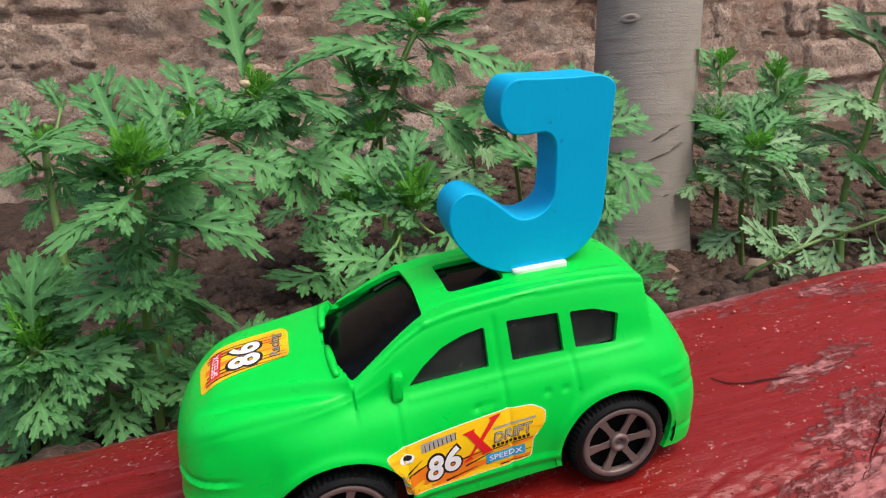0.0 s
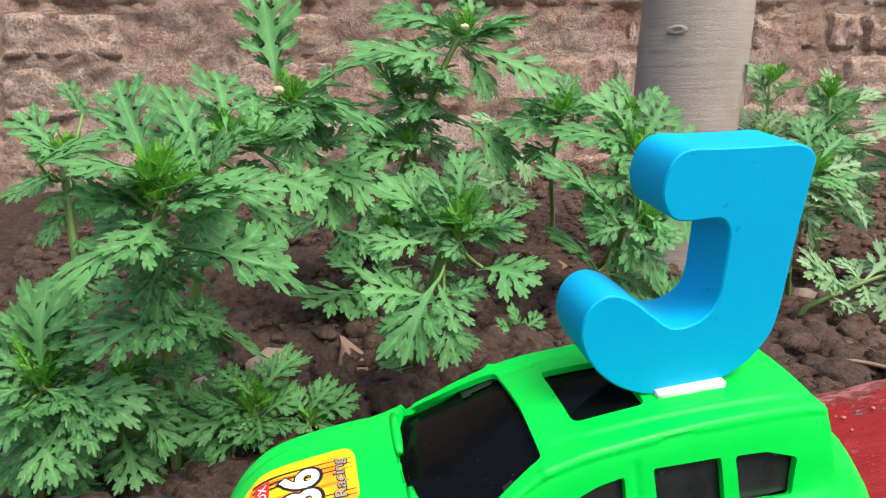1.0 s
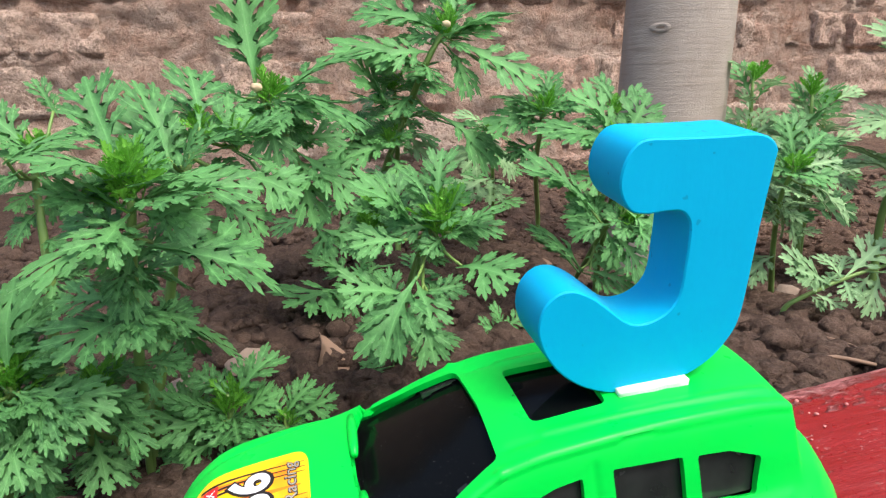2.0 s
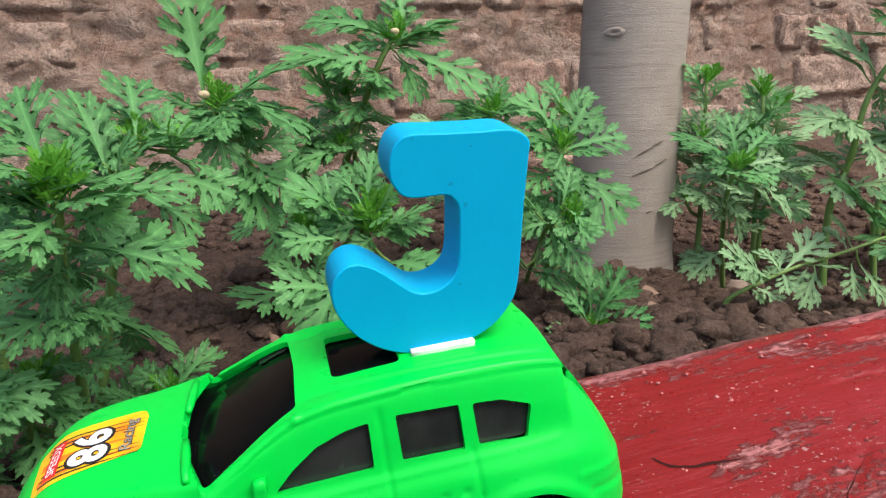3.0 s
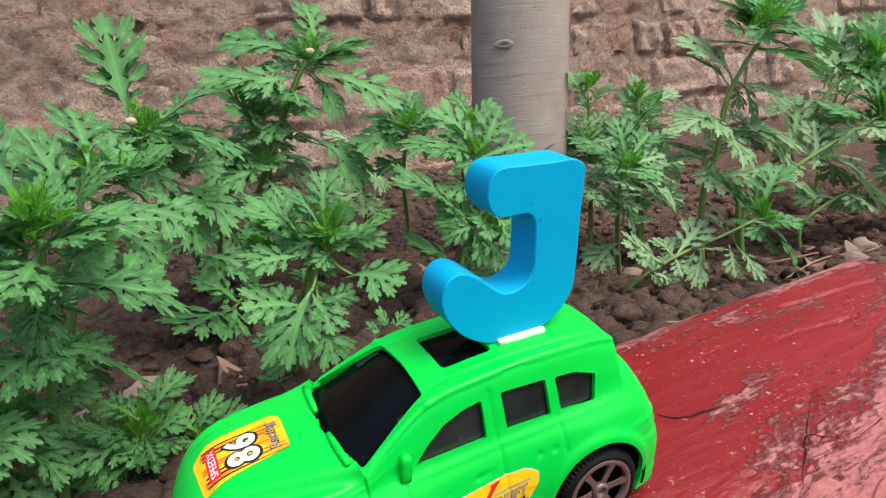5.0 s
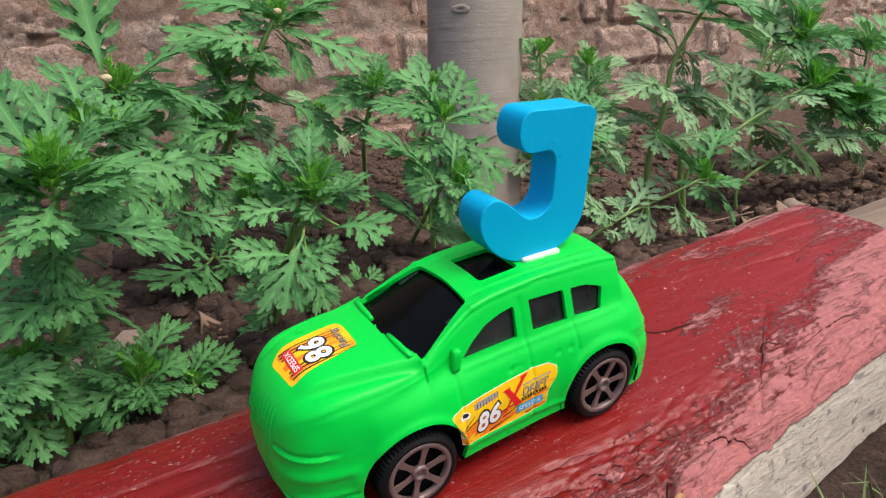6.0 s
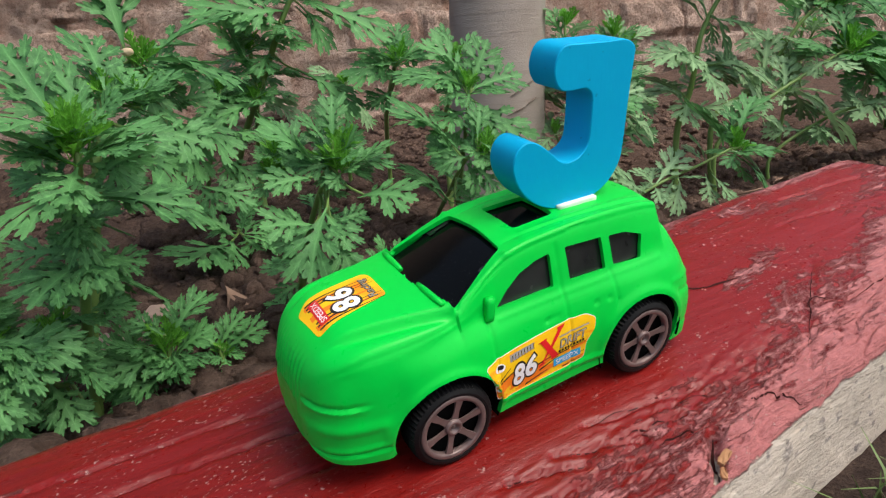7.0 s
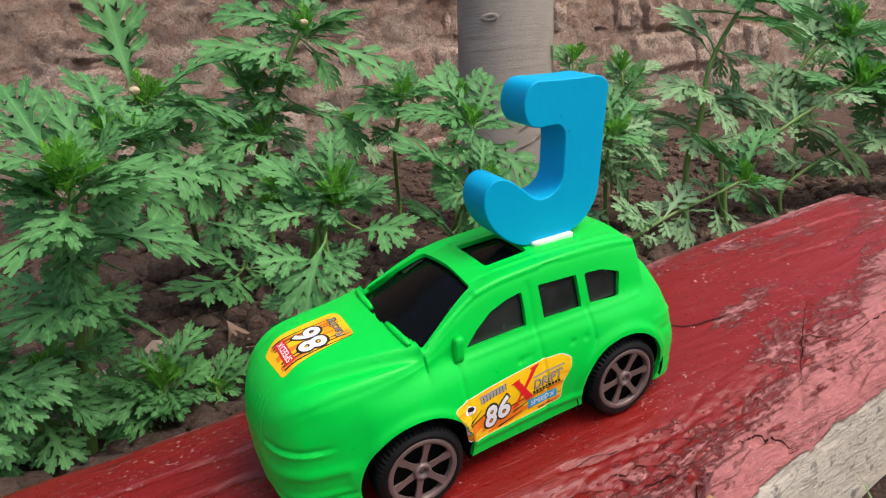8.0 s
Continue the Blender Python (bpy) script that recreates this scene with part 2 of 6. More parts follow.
def mortar_material():
    """Weathered mud face: lumps and pits at three sizes, with paler dusty patches."""
    m, nt, b = mat("mud_mortar", (0.48, 0.34, 0.26), 0.95, 0.0, 0.2)
    v = nt.nodes.new("ShaderNodeNewGeometry").outputs["Position"]
    big, mid, small = tex(nt, v, 9, 5, 0.6), tex(nt, v, 48, 7, 0.72), tex(nt, v, 150, 6, 0.75)
    col = mix(nt, ramp(nt, big, [(0.35, 0.0), (0.65, 1.0)]), (0.50, 0.31, 0.225), (0.60, 0.46, 0.375))
    col = mix(nt, ramp(nt, mid, [(0.50, 0.0), (0.72, 0.7)]), col, (0.66, 0.54, 0.45))
    col = mix(nt, ramp(nt, mid, [(0.33, 0.75), (0.46, 0.0)]), col, (0.22, 0.13, 0.09))
    col = mix(nt, ramp(nt, small, [(0.36, 0.7), (0.48, 0.0)]), col, (0.24, 0.15, 0.11))
    nt.links.new(col, b.inputs["Base Color"])
    bump(nt, b, maths(nt, "ADD", mid, maths(nt, "MULTIPLY", small, 0.6)), 1.0, 0.030)
    return m


MORTAR = mortar_material()


def bark_material():
    m, nt, b = mat("smooth_grey_bark", (0.3, 0.26, 0.22), 0.8)
    ring = tex(nt, coords(nt, (6, 6, 110)), 1.0, 6, 0.65)
    a = tex(nt, coords(nt), 22, 4)
    f = tex(nt, coords(nt, (260, 260, 700)), 1.0, 4, 0.6)
    col = mix(nt, a, (0.26, 0.215, 0.18), (0.40, 0.35, 0.30))
    col = mix(nt, ramp(nt, ring, [(0.55, 0.0), (0.72, 0.55)]), col, (0.17, 0.135, 0.11))
    col = mix(nt, ramp(nt, f, [(0.60, 0.0), (0.75, 0.35)]), col, (0.5, 0.46, 0.40))
    nt.links.new(col, b.inputs["Base Color"])
    bump(nt, b, maths(nt, "ADD", ring, maths(nt, "MULTIPLY", f, 0.6)), 0.5, 0.003)
    return m


BARK = bark_material()
SCAR, _, _ = mat("bark_scar", (0.15, 0.115, 0.09), 0.9)


def leaf_material(name, low, high, trans):
    m, nt, b = mat(name, high, 0.55, 0.0, 0.35)
    info = nt.nodes.new("ShaderNodeObjectInfo")
    o = xyz(nt)
    v = coords(nt)
    base = mix(nt, info.outputs["Random"], low, high)
    col = mix(nt, ramp(nt, tex(nt, v, 170, 5, 0.65), [(0.32, 0.0), (0.66, 0.6)]), base, tuple(min(1, c * 1.3) for c in high))
    rib = ramp(nt, maths(nt, "ABSOLUTE", o[1]), [(0.0003, 1.0), (0.0008, 0.0)])
    att = nt.nodes.new("ShaderNodeAttribute")
    att.attribute_name = "vein"
    line = ramp(nt, att.outputs["Fac"], [(0.62, 0.0), (1.0, 0.85)])
    col = mix(nt, maths(nt, "MAXIMUM", line, maths(nt, "MULTIPLY", rib, 0.5)), col, tuple(min(1, c * 1.5 + 0.02) for c in high))
    dust = ramp(nt, tex(nt, v, 900, 2), [(0.64, 0.0), (0.70, 1.0)])
    col = mix(nt, maths(nt, "MULTIPLY", dust, 0.22), col, (0.42, 0.50, 0.38))
    nt.links.new(col, b.inputs["Base Color"])
    veins = tex(nt, coords(nt, (1, 2, 1)), 260, 3)
    bump(nt, b, maths(nt, "ADD", veins, rib), 0.5, 0.0012)
    t = nt.nodes.new("ShaderNodeBsdfTranslucent")
    nt.links.new(col, t.inputs[0])
    ms = nt.nodes.new("ShaderNodeMixShader")
    ms.inputs[0].default_value = trans
    out = nt.nodes["Material Output"]
    nt.links.new(b.outputs[0], ms.inputs[1])
    nt.links.new(t.outputs[0], ms.inputs[2])
    nt.links.new(ms.outputs[0], out.inputs[0])
    return m


LEAF = leaf_material("leaf_green", (0.032, 0.120, 0.034), (0.104, 0.290, 0.086), 0.22)
PALELEAF = leaf_material("pale_leaf_green", (0.090, 0.195, 0.074), (0.232, 0.390, 0.185), 0.25)
SHOOT = leaf_material("young_leaf", (0.045, 0.21, 0.014), (0.13, 0.38, 0.035), 0.38)


def stem_material():
    m, nt, b = mat("stem_green", (0.12, 0.22, 0.05), 0.5)
    nt.links.new(mix(nt, tex(nt, coords(nt, (200, 200, 40)), 1.0, 3), (0.09, 0.20, 0.035), (0.22, 0.34, 0.09)), b.inputs["Base Color"])
    return m


STEM = stem_material()
STRAW, _, _ = mat("dry_leaf", (0.23, 0.145, 0.098), 0.8)
BUD, _, _ = mat("pale_bud", (0.55, 0.42, 0.26), 0.7)
GRASS, _, _ = mat("grass_blade", (0.13, 0.20, 0.05), 0.6)


# ---- mesh helpers ----
def link_mesh(name, verts, faces, material, parent=None, label="", smooth=True, scale=CM):
    me = bpy.data.meshes.new(name)
    me.from_pydata([tuple(c * scale for c in v) for v in verts], [], faces)
    me.polygons.foreach_set("use_smooth", [smooth] * len(me.polygons))
    me.materials.append(material)
    me.update()
    ob = new(name, me)
    if parent is not None:
        ob.parent = parent
    if label:
        ob["label"] = label
    return ob


def part(name, bm, material, parent, label="", smooth=True, scale=CM):
    if scale != 1:
        bmesh.ops.scale(bm, vec=(scale,) * 3, verts=bm.verts)
    me = bpy.data.meshes.new(name)
    bm.to_mesh(me)
    bm.free()
    me.polygons.foreach_set("use_smooth", [smooth] * len(me.polygons))
    me.materials.append(material)
    ob = new(name, me)
    ob.parent = parent
    if label:
        ob["label"] = label
    return ob


def thing(name, m, label, category, group="", kind=""):
    ob = new(name)
    ob.empty_display_size = 0.02
    ob.matrix_world = m
    return tagged(ob, label, category, group, kind)


def grid_faces(nu, nv, wrap=False):
    """Faces of a grid of nu rows of nv points."""
    out = []
    for i in range(nu - 1):
        for j in range(nv - (0 if wrap else 1)):
            k = (j + 1) % nv
            out.append((i * nv + j, i * nv + k, (i + 1) * nv + k, (i + 1) * nv + j))
    return out


def smooth_curve(pts, x):
    """Monotone-ish cubic through (x, value) pairs."""
    xs = [p[0] for p in pts]
    ys = [p[1] for p in pts]
    if x <= xs[0]:
        return ys[0]
    if x >= xs[-1]:
        return ys[-1]
    i = next(k for k in range(len(xs) - 1) if xs[k] <= x <= xs[k + 1])
    d = [(ys[k + 1] - ys[k]) / (xs[k + 1] - xs[k]) for k in range(len(xs) - 1)]

    def tangent(k):
        if k == 0 or k == len(xs) - 1:
            return d[0] if k == 0 else d[-1]
        return 0.0 if d[k - 1] * d[k] <= 0 else 2 * d[k - 1] * d[k] / (d[k - 1] + d[k])

    h = xs[i + 1] - xs[i]
    t = (x - xs[i]) / h
    a, b = tangent(i) * h, tangent(i + 1) * h
    return ys[i] * (2 * t**3 - 3 * t**2 + 1) + a * (t**3 - 2 * t**2 + t) + ys[i + 1] * (3 * t**2 - 2 * t**3) + b * (t**3 - t**2)


def catmull(pts, n, closed=False):
    """Points along a Catmull-Rom curve, n for each span."""
    out, m = [], len(pts)
    spans = m if closed else m - 1
    for i in range(spans):
        p = [Vector(pts[(i + k) % m] if closed else pts[min(max(i + k, 0), m - 1)]) for k in (-1, 0, 1, 2)]
        for j in range(n):
            t = j / n
            out.append(0.5 * (2 * p[1] + (p[2] - p[0]) * t + (2 * p[0] - 5 * p[1] + 4 * p[2] - p[3]) * t * t + (3 * p[1] - p[0] - 3 * p[2] + p[3]) * t**3))
    if not closed:
        out.append(Vector(pts[-1]))
    return out


def sd_poly(px, py, poly):
    """Signed distance to a polygon, negative inside, with the nearest outward direction."""
    best, where, inside = 1e9, (px, py), False
    n = len(poly)
    for i in range(n):
        ax, ay = poly[i]
        bx, by = poly[(i + 1) % n]
        ex, ey = bx - ax, by - ay
        t = max(0.0, min(1.0, ((px - ax) * ex + (py - ay) * ey) / (ex * ex + ey * ey)))
        qx, qy = ax + t * ex, ay + t * ey
        d = math.hypot(px - qx, py - qy)
        if d < best:
            best, where = d, (qx, qy)
        if (ay > py) != (by > py) and px < ex * (py - ay) / ey + ax:
            inside = not inside
    return (-best if inside else best), where


def rounded(poly, r, n=4):
    """A polygon with its corners rounded."""
    out, m = [], len(poly)
    for i in range(m):
        p, a, b = Vector(poly[i]), Vector(poly[i - 1]), Vector(poly[(i + 1) % m])
        ra = min(r, (a - p).length * 0.45)
        rb = min(r, (b - p).length * 0.45)
        s, e = p + (a - p).normalized() * ra, p + (b - p).normalized() * rb
        for k in range(n + 1):
            t = k / n
            q = s * (1 - t) ** 2 + p * 2 * t * (1 - t) + e * t * t
            out.append((q.x, q.y))
    return out


def tube(points, radii, sides=8):
    """Verts and faces of a tube along points, closed at both ends."""
    verts, faces = [], []
    up = Vector((0.3, 0.2, 1)).normalized()
    for i, p in enumerate(points):
        p = Vector(p)
        d = (Vector(points[min(i + 1, len(points) - 1)]) - Vector(points[max(i - 1, 0)])).normalized()
        a = d.cross(Vector((0, 1, 0)) if abs(d.y) < 0.9 else Vector((1, 0, 0))).normalized()
        c = d.cross(a)
        for k in range(sides):
            t = 2 * math.pi * k / sides
            verts.append(p + (a * math.cos(t) + c * math.sin(t)) * radii[i])
    faces = grid_faces(len(points), sides, True)
    faces.append(tuple(range(sides))[::-1])
    faces.append(tuple(range((len(points) - 1) * sides, len(points) * sides)))
    return verts, faces


# ---- ground ----
def ground_z(x, y):
    """Height of the ground, cm, without its roughness."""
    front = -5.4 + 0.085 * x if abs(x) < 60 else -5.4 + 0.085 * math.copysign(60, x)
    # level on one side, falling to a hollow round the tree on the other
    level = smooth_curve([(0, -4.0), (12, -6.2), (22, -9.2), (40, -10.0), (110, -10.4), (170, -9.8)], y)
    hollow = smooth_curve([(0, -3.5), (40, -8.0), (80, -12.3), (110, -11.0), (170, -1.5)], y) - 0.10 * max(0.0, min(x, 70)) + 0.02 * max(0.0, min(x - 70, 200))
    u = max(0.0, min(1.0, (x - 20.0) / 23.0))
    u = u * u * (3 - 2 * u)
    back = level * (1 - u) + hollow * u
    t = max(0.0, min(1.0, (y + 6.0) / 14.0))
    t = t * t * (3 - 2 * t)
    return front * (1 - t) + back * t


def ground_rough(x, y):
    f = 1.0 / (1 + max(0, abs(x - 20) - 150) / 100 + max(0, abs(y - 40) - 100) / 100)
    return f * (1.3 * noise.noise((x * 0.13, y * 0.13, 1.7)) + 1.1 * noise.noise((x * 0.36, y * 0.36, 4.1)) + 0.45 * noise.noise((x * 0.8, y * 0.8, 9.0)))


def spaced(fine0, fine1, step, far):
    vals, v, s = [], fine0, step
    while v > -far:
        s *= 1.5
        v -= s
        vals.append(v)
    vals = vals[::-1]
    v = fine0
    while v < fine1:
        vals.append(v)
        v += step
    s = step
    while v < far:
        vals.append(v)
        s *= 1.5
        v += s
    vals.append(v)
    return vals


def build_ground():
    xs, ys = spaced(-70, 170, 0.9, 60000), spaced(-14, 168, 0.9, 60000)
    verts = [(x, y, ground_z(x, y) + ground_rough(x, y) * (0.35 if abs(y) < 7 else 1)) for x in xs for y in ys]
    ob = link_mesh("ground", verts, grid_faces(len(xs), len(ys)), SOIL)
    # faces look up
    me = ob.data
    if me.polygons[0].normal.z < 0:
        me.flip_normals()
    tagged(ob, "dry crumbly brown garden soil of a flower bed", "soil", kind="structure")


build_ground()


def clod_mesh(name, r, seed, rough=0.35):
    bm = bmesh.new()
    bmesh.ops.create_icosphere(bm, subdivisions=2, radius=1.0)
    for v in bm.verts:
        n = noise.noise(v.co * 1.3 + Vector((seed * 7.1, 0, 0))) + 0.5 * noise.noise(v.co * 3.1 + Vector((0, seed * 3.3, 0)))
        v.co *= r * (1 + rough * n * 1.6)
        v.co.z *= 0.72
    return bm


def build_clods():
    """Loose crumbs of earth over the bed."""
    rng = random.Random(11)
    verts, faces = [], []
    protos = []
    for k in range(6):
        bm = bmesh.new()
        bmesh.ops.create_icosphere(bm, subdivisions=2, radius=1.0)
        for v in bm.verts:
            v.co *= 1 + 0.6 * noise.noise(v.co * 1.5 + Vector((k * 5.3, 1, 2))) + 0.35 * noise.noise(v.co * 3.6 + Vector((k * 2.3, 4, 2)))
        bm.verts.index_update()
        protos.append(([v.co.copy() for v in bm.verts], [[v.index for v in f.verts] for f in bm.faces]))
        bm.free()
    for k in range(23000):
        x, y = rng.uniform(-45, 150), 7.5 + 158 * rng.random() ** 1.7
        if k > 13000:       # the open patch between the plants is full of them
            x, y = rng.uniform(-22, 60), rng.uniform(18, 78)
        if noise.noise((x * 0.07, y * 0.07, 3)) < -0.25 and rng.random() < 0.7:
            continue
        r = 0.14 + 1.15 * rng.random() ** 4 + 0.003 * y
        pv, pf = protos[rng.randrange(6)]
        turn = Euler((rng.random() * 6, rng.random() * 6, rng.random() * 6)).to_matrix()
        o = Vector((x, y, ground_z(x, y) + ground_rough(x, y) + r * 0.12))
        n = len(verts)
        sq = rng.uniform(0.6, 0.9)
        for c in pv:
            q = turn @ c * r
            q.z *= sq
            verts.append(o + q)
        faces += [[n + i for i in f] for f in pf]
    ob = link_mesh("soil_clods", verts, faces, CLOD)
    tagged(ob, "loose crumbs and clods of dry brown earth", "soil clods", kind="stuff")


build_clods()


# ---- wall behind the bed ----
WALL_Y = 170.0


def erosion(x, z):
    """How far the weathered face stands out, cm."""
    n = 1.1 * noise.noise((x * 0.05, z * 0.09, 3)) + 0.8 * noise.noise((x * 0.16, z * 0.24, 8)) + 0.7 * noise.noise((x * 0.42, z * 0.55, 2)) + 0.45 * noise.noise((x * 0.85, z * 1.0, 5))
    return n


def build_wall():
    """Mud face between the bricks, rough, with the body of the wall behind it."""
    xs = [-260, -180] + [-120 + 1.2 * i for i in range(430)] + [450, 620]
    zs = [-40, -26] + [-18 + 1.0 * i for i in range(76)] + [80, 130, 190]
    verts = [(x, WALL_Y + 0.9 - 1.5 * erosion(x * 0.7, z * 0.7), z) for x in xs for z in zs]
    faces = grid_faces(len(xs), len(zs))
    nx, nz = len(xs), len(zs)
    k = len(verts)
    verts += [(-260, WALL_Y + 24, -40), (620, WALL_Y + 24, -40), (620, WALL_Y + 24, 190), (-260, WALL_Y + 24, 190)]
    faces.append((k, k + 3, k + 2, k + 1))
    faces.append(tuple(range(nz)) + (k + 3, k))
    faces.append(tuple((nx - 1) * nz + i for i in range(nz)) + (k + 2, k + 1))
    faces.append(tuple(i * nz + nz - 1 for i in range(nx)) + (k + 2, k + 3))
    wall = link_mesh("wall_north", verts, faces, MORTAR)
    if wall.data.polygons[10 * nz].normal.y > 0:
        wall.data.flip_normals()
    tagged(wall, "old weathered brick garden wall with mud joints", "brick wall", kind="structure")
    return wall


WALL = build_wall()

# ---- tree trunk ----
def build_trunk():
    cx, cy = 54.7, 86.0
    tree = thing("tree", Matrix.Translation((cx * CM, cy * CM, 0)), "smooth grey tree trunk growing out of the flower bed", "tree")
    zs = [-22 + 1.5 * i for i in range(90)]
    verts = []
    n = 48
    for z in zs:
        h = z + 17
        r = 8.3 - 0.004 * h + 0.9 * math.exp(-max(0, h + 2) / 5.0)
        ax = 0.05 * h + 0.2 * math.sin(z * 0.06)
        for k in range(n):
            t = 2 * math.pi * k / n
            rr = r * (1 + 0.016 * noise.noise((math.cos(t) * 1.4, math.sin(t) * 1.4, z * 0.05)) + 0.006 * noise.noise((math.cos(t) * 3, math.sin(t) * 3, z * 0.3)))
            verts.append((ax + rr * math.cos(t), rr * math.sin(t), z))
    faces = grid_faces(len(zs), n, True)
    faces.append(tuple(range((len(zs) - 1) * n, len(zs) * n)))
    link_mesh("trunk", verts, faces, BARK, tree)

    def on_bark(x, z, lift):
        """A place on the near side of the bark, x from the trunk's foot."""
        c = 0.05 * (z + 17)
        t = max(-0.99, min(0.99, (x - c) / 8.3))
        return (c + (8.3 + lift) * t, -(8.3 + lift) * math.sqrt(1 - t * t), z)

    def scar(name, x0, z0, x1, z1, w, label):
        vs = []
        for i in range(9):
            u = i / 8
            x, z = x0 + (x1 - x0) * u, z0 + (z1 - z0) * u + 0.12 * noise.noise((u * 3, z0, 1))
            h = w * math.sin(math.pi * min(1, max(0, u))) + 0.02
            vs += [on_bark(x, z - h, -0.05), on_bark(x, z - h * 0.5, 0.16), on_bark(x, z + h * 0.5, 0.16), on_bark(x, z + h, -0.05)]
        link_mesh(name, vs, grid_faces(9, 4), SCAR, tree, label)

    for x0, z0, x1, z1, w in ((-1.8, 1.0, 0.6, 2.2, 0.15), (0.6, 2.4, 2.6, 3.2, 0.12), (-2.4, -2.0, 0.8, -0.9, 0.16), (1.0, -0.7, 3.3, 0.4, 0.12), (-0.2, -7.8, 1.0, -7.5, 0.22)):
        scar("scar", x0, z0, x1, z1, w, "dark cut in the bark")
    # knot with a raised rim
    vs = []
    for k in range(24):
        a = 2 * math.pi * k / 24
        for r, l in ((1.15, -0.05), (0.85, 0.10), (0.6, 0.13), (0.3, 0.0), (0.0, -0.06)):
            vs.append(on_bark(-4.3 + 0.95 * r * math.cos(a), 19.2 + 0.62 * r * math.sin(a), l))
    link_mesh("knot", vs, [(k * 5 + j, k * 5 + j + 1, ((k + 1) % 24) * 5 + j + 1, ((k + 1) % 24) * 5 + j) for k in range(24) for j in range(4)], BARK, tree, "small round knot")
    eye = [on_bark(-4.3 + 0.42 * math.cos(k * math.pi / 6) * (1 + 0.25 * math.sin(3 * k)), 19.25 + 0.20 * math.sin(k * math.pi / 6), 0.14) for k in range(12)]
    link_mesh("knot_eye", eye, [tuple(range(12))], SCAR, tree, "dark split in the knot")
    return tree


TREE = build_trunk()


# ---- timber beam ----
CRACKS = [  # ends (x, y), width, depth, cm
    ((13.5, -1.1), (11.2, -2.65), 0.12, 0.06), ((11.2, -2.65), (9.7, -3.75), 0.14, 0.10), ((9.7, -3.75), (8.6, -4.6), 0.08, 0.18), ((12.1, -3.0), (10.9, -2.65), 0.08, 0.14),
    ((-5.5, 1.2), (-16, 2.0), 0.07, 0.26), ((-6.2, 2.6), (-14, 3.1), 0.06, 0.18), ((-8, -0.6), (-3.5, -0.9), 0.06, 0.16), ((17.5, 3.4), (24.0, 2.6), 0.08, 0.16), ((15.0, 1.6), (23.5, 0.9), 0.06, 0.12),
    ]
CRACKS += [  # along the near slope
    ((-1.0, -3.7), (1.7, -4.4), 0.08, 0.26), ((1.9, -4.7), (3.9, -4.8), 0.08, 0.26), ((-2.6, -3.8), (-0.4, -4.3), 0.08, 0.26), ((5.6, -4.6), (6.7, -4.9), 0.09, 0.28), ((6.7, -4.9), (7.4, -5.4), 0.09, 0.28), ((1.2, -4.1), (3.4, -4.25), 0.07, 0.2),
    ((0.4, -3.3), (4.5, -3.75), 0.06, 0.16), ((-1.0, -4.7), (2.0, -5.1), 0.08, 0.28), ((-6, -4.4), (-1.5, -4.9), 0.08, 0.28), ((-2, -5.4), (2.4, -5.7), 0.09, 0.3), ((3.2, -3.9), (5.2, -4.15), 0.06, 0.18), ((12.5, -3.2), (17.0, -3.1), 0.08, 0.2),
    ((3.75, -5.05), (3.35, -5.6), 0.22, 0.55), ((3.35, -5.5), (3.0, -6.1), 0.30, 0.60), ((3.7, -5.2), (4.3, -5.5), 0.14, 0.3)]


def front_edge(x):
    """How far the near side stands out, relative to the middle of the beam."""
    return smooth_curve([(-60, 7.6), (-5, 7.1), (1, 6.4), (7, 5.55), (12, 4.95), (17, 4.5), (25, 4.1)], x) / 5.55


